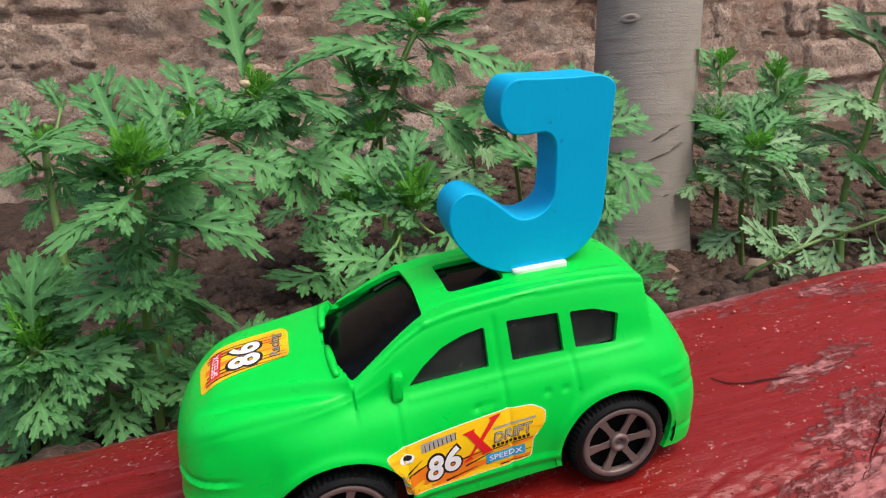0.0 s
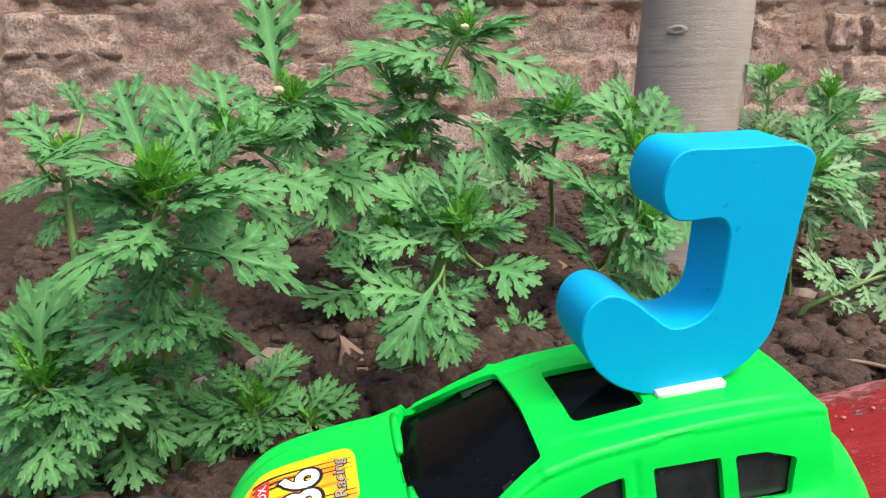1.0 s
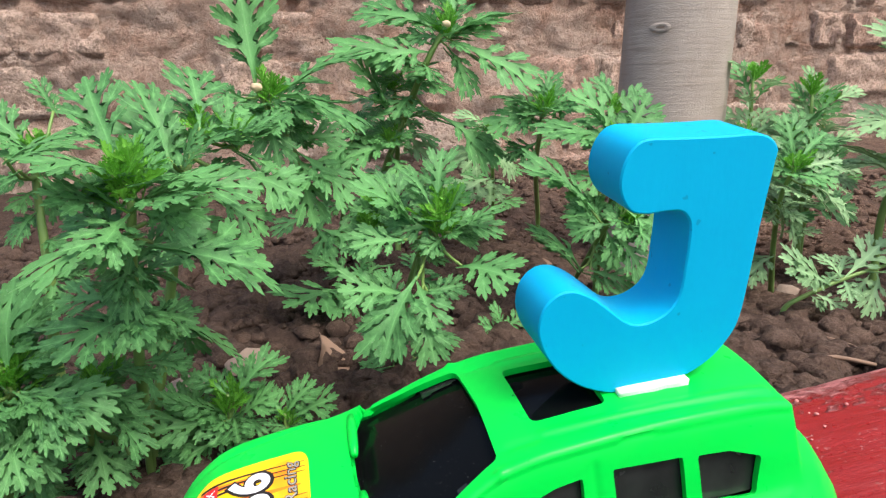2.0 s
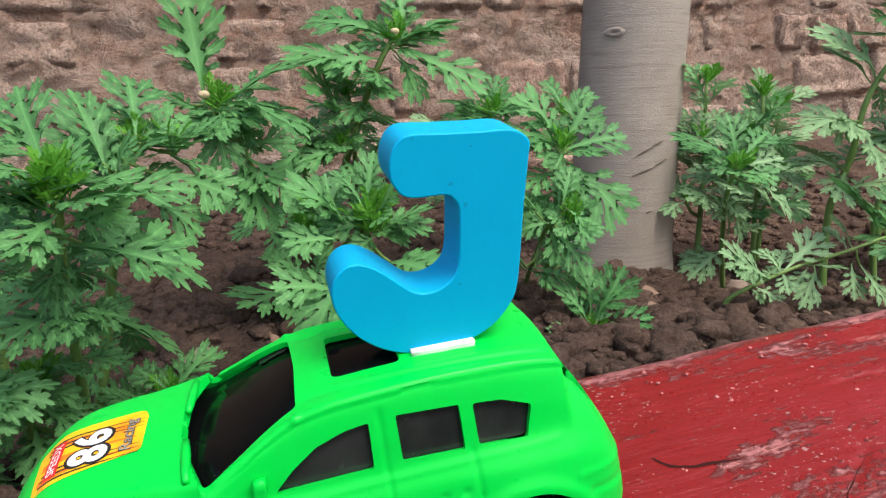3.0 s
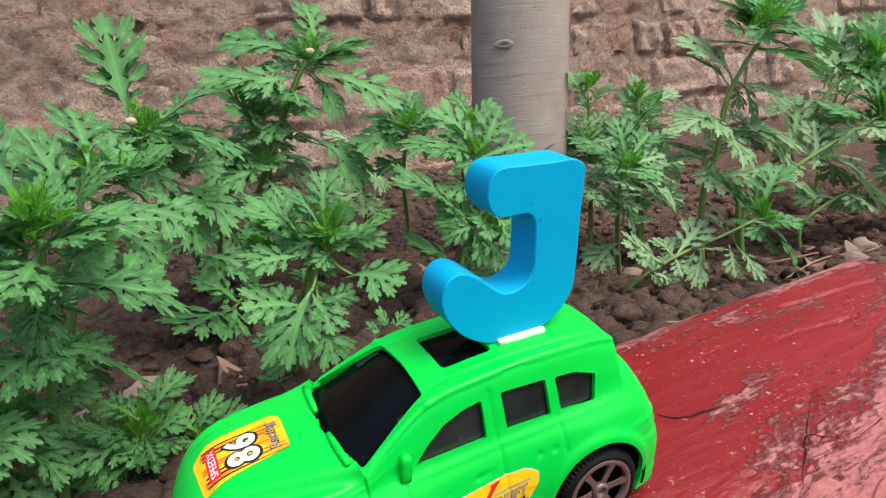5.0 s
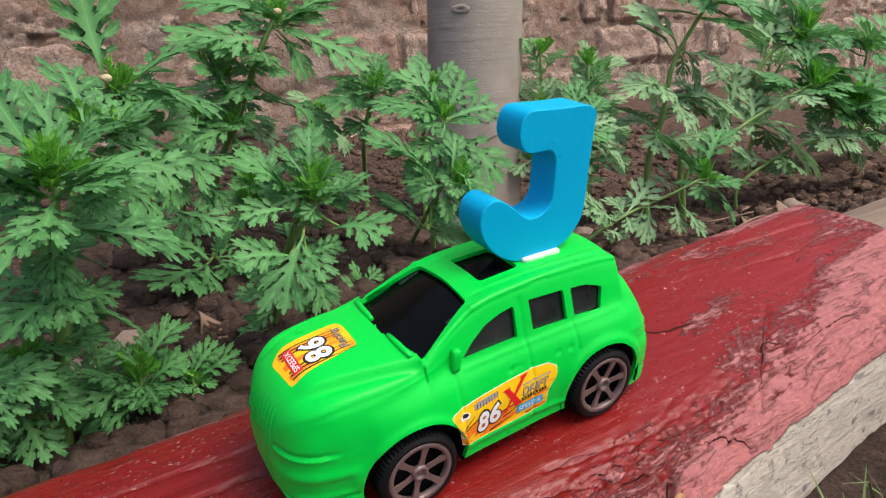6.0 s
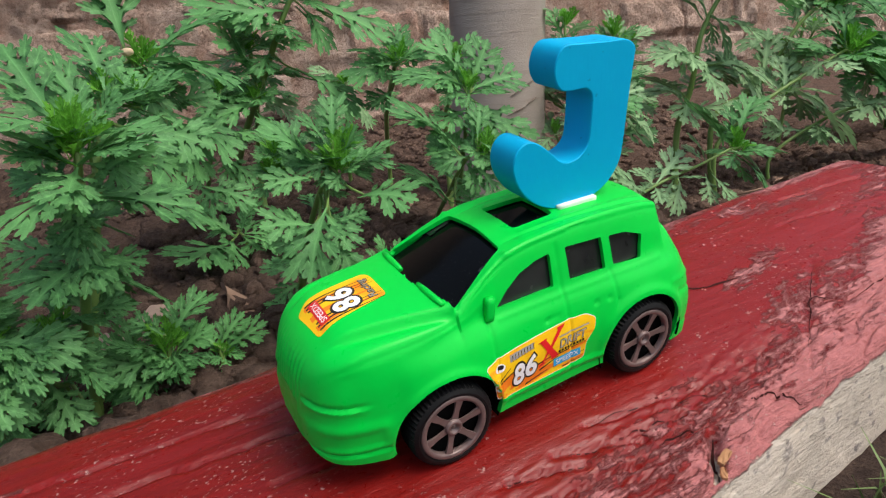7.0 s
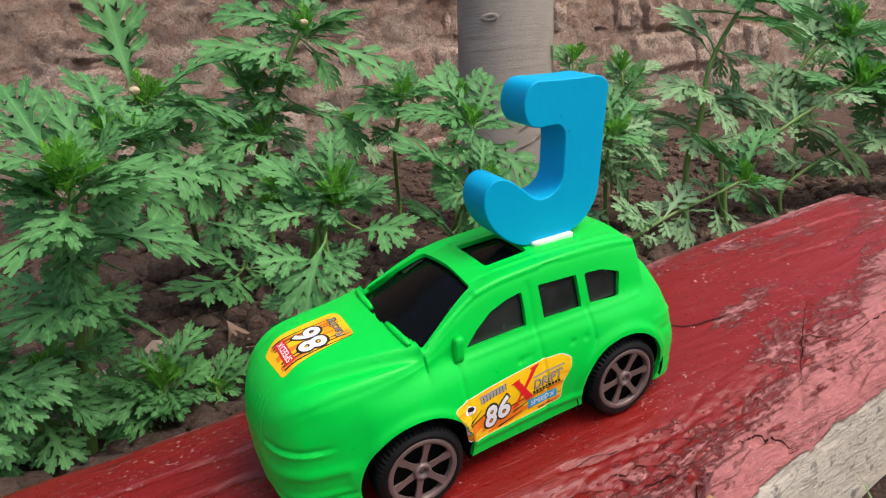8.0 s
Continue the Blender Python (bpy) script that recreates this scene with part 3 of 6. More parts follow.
def build_beam():
    beam = thing("timber_beam", BASE, "red painted rough timber beam, paint worn pink along its edge", "beam")
    prof = [(-6.35, -4.6), (-6.1, -3.2), (-5.8, -2.0), (-5.55, -1.35), (-5.2, -0.95), (-4.6, -0.62), (-4.0, -0.40), (-3.2, -0.18), (-2.4, -0.06), (-1.2, 0.0), (0.0, 0.0), (1.2, 0.0), (2.4, 0.0), (3.5, -0.02), (4.4, -0.08), (4.9, -0.2), (5.4, -0.55), (5.75, -1.4), (5.9, -4.0), (5.9, -12.0)]
    ring = [(p.x, p.y) for p in catmull([Vector((a, b)) for a, b in prof], 11)]
    xs = [-60 + 2.0 * i for i in range(20)] + [-20 + 0.11 * i for i in range(406)] + [24.62]
    verts = []
    for x in xs:
        for y, z in ring:
            lim = 24.6 - 0.06 * max(0.0, 4.5 - y) - 0.34 * max(0.0, y - 4.2) ** 1.5 + 0.3 * noise.noise((y * 0.6, z * 0.6, 5.0))
            X = min(x, lim)
            w = 0.08 * noise.noise((x * 0.08, y * 0.4, 2.0)) + 0.035 * noise.noise((x * 0.3, y * 1.7, 7.0)) + 0.02 * noise.noise((x * 0.9, y * 4.5, 3.0))
            near = max(0.0, min(1.0, (-2.6 - y) / 1.5))
            # raised weathered grain on the near slope
            n0 = noise.noise((x * 0.35, y * 2.3, 4.0))
            n1 = noise.noise((x * 0.9, y * 3.6, 8.5))
            w -= near * (0.13 * math.exp(-((n0 / 0.07) ** 2)) + 0.07 * math.exp(-((n1 / 0.09) ** 2)))
            w += near * (0.06 * abs(noise.noise((x * 1.1, y * 2.2, 12.0))) + 0.07 * noise.noise((x * 0.16, y * 4.2, 1.0)) + 0.07 * noise.noise((x * 0.4, y * 1.2, 6.0)) + 0.05 * noise.noise((x * 1.6, y * 5.0, 9.0)))
            zz = z + w
            yy = y * (front_edge(x) if y < 0 else 1.0)
            if abs(y) > 4.4:
                yy += 0.16 * noise.noise((x * 0.16, z * 0.4, 8.0)) + 0.08 * noise.noise((x * 0.7, z, 1.0))
            if z > -1.3:
                for (ax, ay), (bx, by), wd, dp in CRACKS:
                    if min(ax, bx) - 0.6 < x < max(ax, bx) + 0.6 and min(ay, by) - 0.6 < yy < max(ay, by) + 0.6:
                        ex, ey = bx - ax, by - ay
                        t = max(0, min(1, ((x - ax) * ex + (yy - ay) * ey) / (ex * ex + ey * ey)))
                        wob = 0.14 * noise.noise((x * 0.9, ay, 3.0)) + 0.06 * noise.noise((x * 3.0, ay, 6.0))
                        d = math.hypot(x - ax - t * ex, yy - ay - t * ey + wob)
                        zz -= 1.25 * dp * math.exp(-((d / wd) ** 2)) * (0.75 + 0.5 * noise.noise((x * 1.3, ay, 0.5)))
            verts.append((X, yy, zz))
    n = len(ring)
    faces = grid_faces(len(xs), n)
    faces.append(tuple(range((len(xs) - 1) * n, len(xs) * n)))
    ob = link_mesh("painted_timber", verts, faces, PAINT, beam)
    me = ob.data
    if sum(p.normal.z for p in list(me.polygons)[:2000]) < 0:
        me.flip_normals()
    return beam


BEAM = build_beam()


def beam_details():
    """Blobs of pale paint on the beam and a splinter of bare wood in the broken place of its near edge."""
    blob_paint, nt, b = mat("pale_paint_blob", (0.48, 0.17, 0.155), 0.4)
    bare, nt2, b2 = mat("bare_splinter", (0.42, 0.20, 0.08), 0.8)
    nt2.links.new(mix(nt2, tex(nt2, coords(nt2, (60, 900, 900)), 1.0, 4), (0.28, 0.12, 0.05), (0.5, 0.27, 0.12)), b2.inputs["Base Color"])
    bm = bmesh.new()
    bmesh.ops.create_icosphere(bm, subdivisions=2, radius=0.0009)
    for v in bm.verts:
        v.co *= 1 + 0.3 * noise.noise(v.co * 900)
        v.co.z *= 0.6
    me = bpy.data.meshes.new("paint_blob")
    bm.to_mesh(me)
    bm.free()
    me.polygons.foreach_set("use_smooth", [True] * len(me.polygons))
    me.materials.append(blob_paint)
    rng = random.Random(8)
    spots = [(14.0, 4.3), (14.0, 3.7), (11.2, 3.7), (11.3, 2.3), (11.6, 2.0), (15.3, 4.1), (15.8, 3.8), (13.1, 1.9), (12.0, 2.5), (10.1, 3.6), (16.3, 4.2), (16.8, 4.0), (15.0, 2.6), (14.9, 4.6), (10.0, 4.3), (15.3, 1.1)]
    spots += [(rng.uniform(7.5, 20), rng.uniform(-1.5, 4.0)) for _ in range(34)]
    for k, (x, y) in enumerate(spots):
        ob = new("paint_blob", me)
        ob.parent = BEAM
        s = rng.uniform(0.55, 0.8) if k < 16 else rng.uniform(0.22, 0.45)
        ob.matrix_local = Matrix.Translation((x * CM, y * CM, (0.02 - 0.16 * max(0.0, -2.4 - y)) * CM)) @ Matrix.Rotation(rng.uniform(0, 6), 4, "Z") @ Matrix.Diagonal((s * 1.2, s, s, 1))
    for x, y, z, l, w, yaw in ((3.45, -5.72, -1.02, 0.62, 0.16, 20), (3.2, -5.95, -1.30, 0.42, 0.12, 50)):
        bm = bmesh.new()
        bmesh.ops.create_cube(bm, size=1)
        bmesh.ops.subdivide_edges(bm, edges=bm.edges, cuts=2, use_grid_fill=True)
        for v in bm.verts:
            taper = 1 - 0.6 * abs(v.co.x)
            p = Vector((v.co.x * l, v.co.y * w * taper * 1.6, v.co.z * w * taper)) + Vector((0, 1, 1)) * 0.05 * noise.noise(v.co * 4)
            v.co = Matrix.Rotation(radians(yaw), 3, "Z") @ p + Vector((x, y, z))
        part("splinter", bm, bare, BEAM, "broken splinter of bare brown wood", smooth=False)


beam_details()


def beam_cracks():
    """Narrow dark splits in the paint, following the beam's surface."""
    timber = next(c for c in BEAM.children if c.name.startswith("painted_timber")).data
    tree = BVHTree.FromPolygons([v.co.copy() for v in timber.vertices], [tuple(p.vertices) for p in timber.polygons])
    dark, _, _ = mat("dark_split", (0.038, 0.011, 0.010), 0.95, 0.0, 0.1)
    lines = [([(8.05, 0.55), (8.2, 0.25), (8.4, 0.03), (8.8, -0.13), (9.5, -0.22), (10.2, -0.32)], 0.11),
             ([(13.4, -1.2), (12.4, -1.85), (11.4, -2.5), (10.5, -3.2), (9.7, -3.75), (9.2, -4.1)], 0.045),
             ([(11.9, -2.9), (11.3, -2.62), (11.0, -2.75)], 0.05),
             ([(-1.0, -3.7), (0.3, -4.0), (1.7, -4.4)], 0.04), ([(1.9, -4.7), (2.9, -4.68), (3.9, -4.82)], 0.04), ([(-2.6, -3.8), (-1.4, -4.1), (-0.4, -4.3)], 0.04),
             ([(5.6, -4.6), (6.2, -4.72), (6.7, -4.9), (7.4, -5.3)], 0.04), ([(1.2, -4.1), (2.3, -4.1), (3.4, -4.25)], 0.03), ([(3.0, -3.9), (4.0, -3.95), (5.2, -4.15)], 0.03),
             ([(12.6, -3.2), (14.8, -3.05), (17.0, -3.1)], 0.035), ([(0.4, -3.3), (2.0, -3.4), (4.5, -3.75)], 0.025), ([(3.8, -5.0), (3.5, -5.3), (3.3, -5.7), (3.0, -6.0)], 0.14)]
    for k, (pts, w) in enumerate(lines):
        mid = [(p.x, p.y) for p in catmull([Vector(p) for p in pts], 8)]
        verts, n = [], len(mid)
        for i, (x, y) in enumerate(mid):
            a, b = mid[max(0, i - 1)], mid[min(n - 1, i + 1)]
            dx, dy = b[0] - a[0], b[1] - a[1]
            l = math.hypot(dx, dy) or 1
            half = (0.62 if k == 0 else 0.42) * w * max(0.06, math.sin(math.pi * (i + 0.3) / n) ** 0.6) * (0.75 + 0.7 * noise.noise((x * 2.3, y * 2.3, k)))
            off = 0.07 * noise.noise((x * 1.7, y * 1.7, k + 5.0)) + 0.03 * noise.noise((x * 6, y * 6, k))
            for s in (-1, 0, 1):
                px, py = x - dy / l * (off + s * half), y + dx / l * (off + s * half)
                hit = tree.ray_cast(Vector((px * CM, py * CM, 0.05)), Vector((0, 0, -1)))
                z = hit[0].z / CM if hit[0] is not None else -0.4
                verts.append((px, py, z + 0.015))
        link_mesh("crack", verts, grid_faces(n, 3), dark, BEAM, "narrow dark split in the wood")


beam_cracks()


def build_old_beam():
    """The next, unpainted length of the bed's edging."""
    old = thing("edging_timber", BASE @ pose(0, 0, 0), "weathered unpainted brown timber edging the flower bed", "timber")
    ring = [(-7, -7), (-6.8, -3.4), (-6.2, -2.6), (-2, -2.3), (3, -2.3), (6.4, -2.7), (7, -3.6), (7, -8)]
    xs = [27 + 2.0 * i for i in range(60)]
    verts = [(x, y + 0.4 * noise.noise((x * 0.1, y, 0)), z + 0.35 * noise.noise((x * 0.15, y * 0.6, 4)) - 0.05 * (x - 27)) for x in xs for y, z in ring]
    faces = grid_faces(len(xs), len(ring)) + [tuple(range(len(ring)))[::-1]]
    link_mesh("plank", verts, faces, OLDWOOD, old)


build_old_beam()


# ---- toy car ----
CAR_Y = 0.15
NOSE, TAIL = -6.9, 6.0
# half widths and heights along the car, cm
W_LOW = [(-6.9, 0.75), (-6.8, 1.3), (-6.55, 1.85), (-6.1, 2.22), (-5.3, 2.46), (-4.75, 2.58), (-4.3, 2.74), (-3.4, 2.86), (-2.4, 2.74), (-1.0, 2.58), (1.0, 2.50), (2.4, 2.56), (3.4, 2.66), (4.3, 2.60), (5.0, 2.44), (5.5, 2.26), (5.85, 1.95), (6.0, 1.55)]
W_BELT = [(-6.9, 0.7), (-6.75, 1.25), (-6.45, 1.72), (-6.0, 2.05), (-5.2, 2.32), (-4.0, 2.44), (-2.7, 2.30), (-1.8, 2.10), (0, 2.06), (3, 2.04), (4.5, 2.0), (5.3, 1.85), (5.75, 1.6), (6.0, 1.2)]
Z_BELT = [(-6.9, 2.3), (-6.75, 2.75), (-6.45, 3.12), (-6.0, 3.4), (-5.0, 3.62), (-3.5, 3.72), (-2.2, 3.80), (4.0, 3.78), (5.0, 3.55), (5.65, 3.0), (6.0, 2.4)]
W_TOP = [(-6.9, 0.6), (-6.7, 1.05), (-6.35, 1.55), (-5.6, 2.0), (-3.6, 2.16), (-2.8, 2.08), (-1.8, 1.87), (-0.9, 1.69), (0.5, 1.63), (3.0, 1.60), (4.4, 1.53), (4.58, 1.52), (4.66, 1.42), (5.0, 1.48), (5.65, 1.35), (6.0, 0.9)]
Z_TOP = [(-6.9, 2.5), (-6.75, 3.05), (-6.5, 3.45), (-6.1, 3.78), (-5.2, 4.06), (-3.6, 4.16), (-2.9, 4.20), (-2.2, 4.49), (-1.5, 4.85), (-0.9, 5.10), (0.0, 5.25), (1.5, 5.29), (3.5, 5.19), (4.50, 5.02), (4.60, 4.94), (4.66, 4.60), (5.1, 4.05), (5.65, 3.2), (6.0, 2.5)]
Z_MID = [(-6.9, 2.6), (-6.78, 3.2), (-6.55, 3.65), (-6.15, 4.0), (-5.5, 4.18), (-4.2, 4.30), (-3.2, 4.35), (-2.7, 4.52), (-1.8, 4.94), (-0.9, 5.27), (0.0, 5.39), (1.5, 5.42), (3.5, 5.35), (4.50, 5.22), (4.60, 5.14), (4.66, 4.78), (5.1, 4.22), (5.65, 3.35), (6.0, 2.55)]
Z_LOW = [(-6.9, 1.3), (-6.4, 1.02), (-5.0, 0.88), (-2.2, 0.84), (0, 0.78), (2.2, 0.84), (4.5, 0.55), (5.5, 0.42), (6.0, 0.8)]
HUBS = ((-3.40, 1.22), (3.40, 1.23))
SEAMS = [  # dents of the side: ends (x, z), width, depth
    ((0.68, 1.2), (0.66, 4.95), 0.06, 0.035), ((2.45, 2.9), (2.42, 3.75), 0.06, 0.03), ((-1.88, 1.4), (-1.86, 3.7), 0.06, 0.035),
    ((2.45, 2.9), (2.1, 2.0), 0.06, 0.025), ((-1.5, 3.62), (4.3, 3.60), 0.07, -0.02), ((-1.7, 1.28), (2.0, 1.28), 0.10, -0.06),
    ((-1.6, 1.05), (2.1, 1.05), 0.07, 0.04), 
    ((0.0, 3.1), (0.35, 3.1), 0.05, 0.03), ((1.65, 3.05), (1.72, 3.05), 0.06, 0.05), ((2.1, 3.05), (2.17, 3.05), 0.06, 0.05), ((-0.1, 3.08), (-0.03, 3.08), 0.06, 0.05),
    ((4.9, 2.3), (5.9, 2.1), 0.07, 0.04), ((4.6, 2.75), (5.9, 2.55), 0.07, -0.03), ((5.0, 1.0), (5.9, 0.95), 0.08, 0.04)]
CREASES = [((-2.5, 1.97), (-0.9, 1.66), 0.08, -0.05), ((-0.9, 1.66), (4.5, 1.50), 0.08, -0.055), ((0.0, 1.18), (4.3, 1.12), 0.10, -0.045), ((-0.6, 1.22), (4.3, 1.30), 0.08, 0.02)]


def section(x):
    """Half of the car's outline at x, from the sill up to the roof's middle."""
    c = smooth_curve
    wl, wb, wt = c(W_LOW, x), c(W_BELT, x), c(W_TOP, x)
    zl, zb, zt, zm = c(Z_LOW, x), c(Z_BELT, x), c(Z_TOP, x), c(Z_MID, x)
    mid = zl + (zb - zl) * 0.52
    pts = [(wl * 0.955, zl), (wl * 0.99, zl + (mid - zl) * 0.45), (wl, mid), (wb + (wl - wb) * 0.60, mid + (zb - mid) * 0.62), (wb, zb), ((wb + wt) / 2 + 0.04, (zb + zt) / 2), (wt, zt), (wt * 0.72, zt + (zm - zt) * 0.52), (wt * 0.36, zt + (zm - zt) * 0.88), (0, zm), (-wt * 0.36, zt + (zm - zt) * 0.88)]
    return [(p.x, p.y) for p in catmull([Vector(p) for p in pts], 13)][: 9 * 13 + 1]


def dent(x, y, z, lists):
    d = 0.0
    u, v = (x, z) if lists is SEAMS else (x, abs(y))
    for (ax, az), (bx, bz), w, depth in lists:
        if min(ax, bx) - 0.3 < u < max(ax, bx) + 0.3 and min(az, bz) - 0.3 < v < max(az, bz) + 0.3:
            ex, ez = bx - ax, bz - az
            t = max(0.0, min(1.0, ((u - ax) * ex + (v - az) * ez) / (ex * ex + ez * ez + 1e-9)))
            q = math.hypot(u - ax - t * ex, v - az - t * ez)
            d += depth * math.exp(-((q / w) ** 2))
    return d


def step(t, k):
    """A soft step from 0 to 1 at t = 0."""
    return 1.0 / (1.0 + math.exp(max(-40.0, min(40.0, -t * k))))


def nose_relief(x, y, z):
    """Relief of the bonnet and the bumper: how far the surface is set back, cm."""
    y, d = abs(y), 0.0
    if x < -4.6:
        far = max(0.0, min(1.0, (-4.75 - x) / 0.45))
        wing = step(y - 1.02, 16)
        # the bumper stands out below a ledge; its middle is set back a little
        d -= far * (0.04 + 0.035 * wing) * step(2.17 - z, 18)
        # recessed panel, lip at the foot, line under the lamps
        d += far * 0.055 * wing * step(x + 6.62, 20) * step(-5.22 - x, 24) * step(z - 1.47, 30) * step(1.93 - z, 30)
        d += far * 0.05 * wing * math.exp(-(((z - 1.28) / 0.055) ** 2))
        d -= far * 0.02 * step(1.24 - z, 26)
        d += 0.05 * step(-5.55 - x, 12) * wing * math.exp(-(((z - 2.72) / 0.06) ** 2))
        d -= 0.04 * step(-5.55 - x, 12) * wing * math.exp(-(((z - 2.60) / 0.06) ** 2))
        # fine upright ribs of the grille
        d += 0.018 * math.sin(y * 30) * step(1.0 - y, 30) * step(z - 2.25, 20) * step(3.55 - z, 10)
    if x < -2.75 and z > 2.9:
        # the middle of the bonnet is raised, its edge running in towards the grille
        line = 2.02 + (x + 2.9) * 0.24
        d -= 0.20 * step(line - y, 26) * step(x + 5.85, 6)
        d += 0.07 * math.exp(-(((y - line - 0.16) / 0.16) ** 2)) * step(x + 5.6, 6)
    return d


def skin(xs, inset=0.0, dents=True):
    """Rows of points over the whole car, from the near sill over the roof to the far sill."""
    halves = np.array([section(x) for x in xs])
    base = np.concatenate((np.repeat(np.array(xs)[:, None, None], halves.shape[1], 1), halves), 2)
    along, across = np.gradient(base, axis=0), np.gradient(base, axis=1)
    nrm = np.cross(along, across)
    nrm[:, -1, 1] = 0.0
    nrm /= np.maximum(np.linalg.norm(nrm, axis=2, keepdims=True), 1e-9)
    if nrm[len(xs) // 2, -1, 2] < 0:
        nrm = -nrm
    rows = []
    for i, x in enumerate(xs):
        near = []
        for (_, y, z), (nx, ny, nz) in zip(base[i].tolist(), nrm[i].tolist()):
            d = inset
            if dents:
                flat = math.hypot(ny, nz) or 1.0
                d += dent(x, y, z, SEAMS) if ny > 0.30 * flat else 0
                d += dent(x, y, z, CREASES) if nz > 0.55 * flat else 0
                for hx, hz in HUBS:
                    r = math.hypot(x - hx, z - hz)
                    if r < 2.3 and ny > 0.3:
                        d -= 0.07 * math.exp(-(((r - 1.60) / 0.16) ** 2)) * max(0.0, min(1.0, (z - 1.0) * 1.5))
                d += nose_relief(x, y, z)
            near.append((x - nx * d, y - ny * d, z - nz * d))
        rows.append([(px, -py, pz) for px, py, pz in near] + [(px, py, pz) for px, py, pz in near[-2::-1]])
    return rows


WIN1 = rounded([(-1.50, 3.86), (0.42, 3.86), (0.44, 4.80), (-0.05, 4.74), (-0.62, 4.56), (-1.10, 4.24)], 0.07)
WIN2 = rounded([(1.0, 3.86), (2.28, 3.82), (2.26, 4.74), (0.98, 4.82)], 0.05)
WIN3 = rounded([(2.58, 3.82), (3.62, 3.76), (3.78, 4.40), (3.15, 4.64), (2.54, 4.70)], 0.07)
SCREEN = rounded([(-2.72, -1.98), (-0.86, -1.36), (-0.80, 0.0), (-0.86, 1.36), (-2.72, 1.98), (-3.08, 0.9), (-3.12, 0.0), (-3.08, -0.9)], 0.12)
SUNROOF = rounded([(-0.08, -0.85), (1.35, -0.80), (1.35, 0.80), (-0.08, 0.85)], 0.16)
REARWIN = rounded([(-1.32, 3.6), (1.32, 3.6), (1.20, 4.62), (-1.20, 4.62)], 0.15)


def holes(p):
    """Openings of the shell: signed distance and nearest rim for a point of the skin."""
    x, y, z = p
    out = []
    if z > 3.3:
        if abs(y) > 1.0 and -1.8 < x < 4.1:
            for w in (WIN1, WIN2, WIN3):
                d, q = sd_poly(x, z, w)
                out.append((d, (q[0], y, q[1])))
        if x < -0.5:
            d, q = sd_poly(x, y, SCREEN)
            out.append((d, (q[0], q[1], z)))
        if -0.5 < x < 2 and z > 4.9:
            d, q = sd_poly(x, y, SUNROOF)
            out.append((d, (q[0], q[1], z)))
        if x > 4.6:
            d, q = sd_poly(y, z, REARWIN)
            out.append((d, (x, q[0], q[1])))
    if abs(y) > 1.2 and z < 3.2:
        for (hx, hz), r in zip(HUBS, (1.60, 1.50)):
            l = math.hypot(x - hx, z - hz) or 1e-6
            out.append((l - r, (hx + (x - hx) / l * r, y, hz + (z - hz) / l * r)))
    return min(out) if out else (9.0, p)


def on_outline(q, p):
    """A rim point put back onto the car's outline: sideways for the windows and arches, upwards for the roof's openings."""
    half = section(q[0])
    if q[1] == p[1]:        # moved in the side view
        for (y0, z0), (y1, z1) in zip(half, half[1:]):
            if z0 <= q[2] <= z1 and z1 > z0:
                y = y0 + (y1 - y0) * (q[2] - z0) / (z1 - z0)
                if q[2] < 3.2:
                    y += 0.055 * max(0.0, min(1.0, (q[2] - 1.0) * 1.5))
                return (q[0], math.copysign(y, p[1]), q[2])
    elif q[2] == p[2]:      # moved in the view from above
        for (y0, z0), (y1, z1) in zip(half[60:], half[61:]):
            if y1 <= abs(q[1]) <= y0 and y0 > y1:
                return (q[0], q[1], z0 + (z1 - z0) * (y0 - abs(q[1])) / (y0 - y1))
    return q


def cut_skin(rows, step):
    """Snap the points next to an opening's rim onto it and drop the faces inside."""
    nv = len(rows[0])
    verts = [p for r in rows for p in r]
    dist = []
    for i, p in enumerate(verts):
        d, q = holes(p)
        if abs(d) < step * 0.62:
            verts[i], d = on_outline(q, p), 0.0
        dist.append(d)
    faces = []
    for f in grid_faces(len(rows), nv):
        ds = [dist[i] for i in f]
        if max(ds) <= 0.0 or sum(ds) / 4 < -step * 0.15:
            continue
        if min(ds) < 0:
            keep = [i for i in f if dist[i] >= 0]
            if len(keep) == 3:
                faces.append(tuple(keep))
            continue
        faces.append(f)
    return verts, faces


def car_xs(step):
    n = int((TAIL - NOSE - 0.6) / step)
    return [NOSE + 0.6 * i / 40 for i in range(40)] + [NOSE + 0.6 + (TAIL - NOSE - 0.6) * i / n for i in range(n + 1)]


def patch(name, x0, x1, keep, material, parent, label, inset):
    """A glazed panel that follows the skin a little below it."""
    xs = [x0 + (x1 - x0) * i / 24 for i in range(25)]
    rows = skin(xs, inset, False)
    nv = len(rows[0])
    verts = [p for r in rows for p in r]
    ok = [keep(p) for p in verts]
    faces = [f for f in grid_faces(len(rows), nv) if all(ok[i] for i in f)]
    used = sorted({i for f in faces for i in f})
    index = {k: j for j, k in enumerate(used)}
    return link_mesh(name, [verts[i] for i in used], [tuple(index[i] for i in f) for f in faces], material, parent, label)


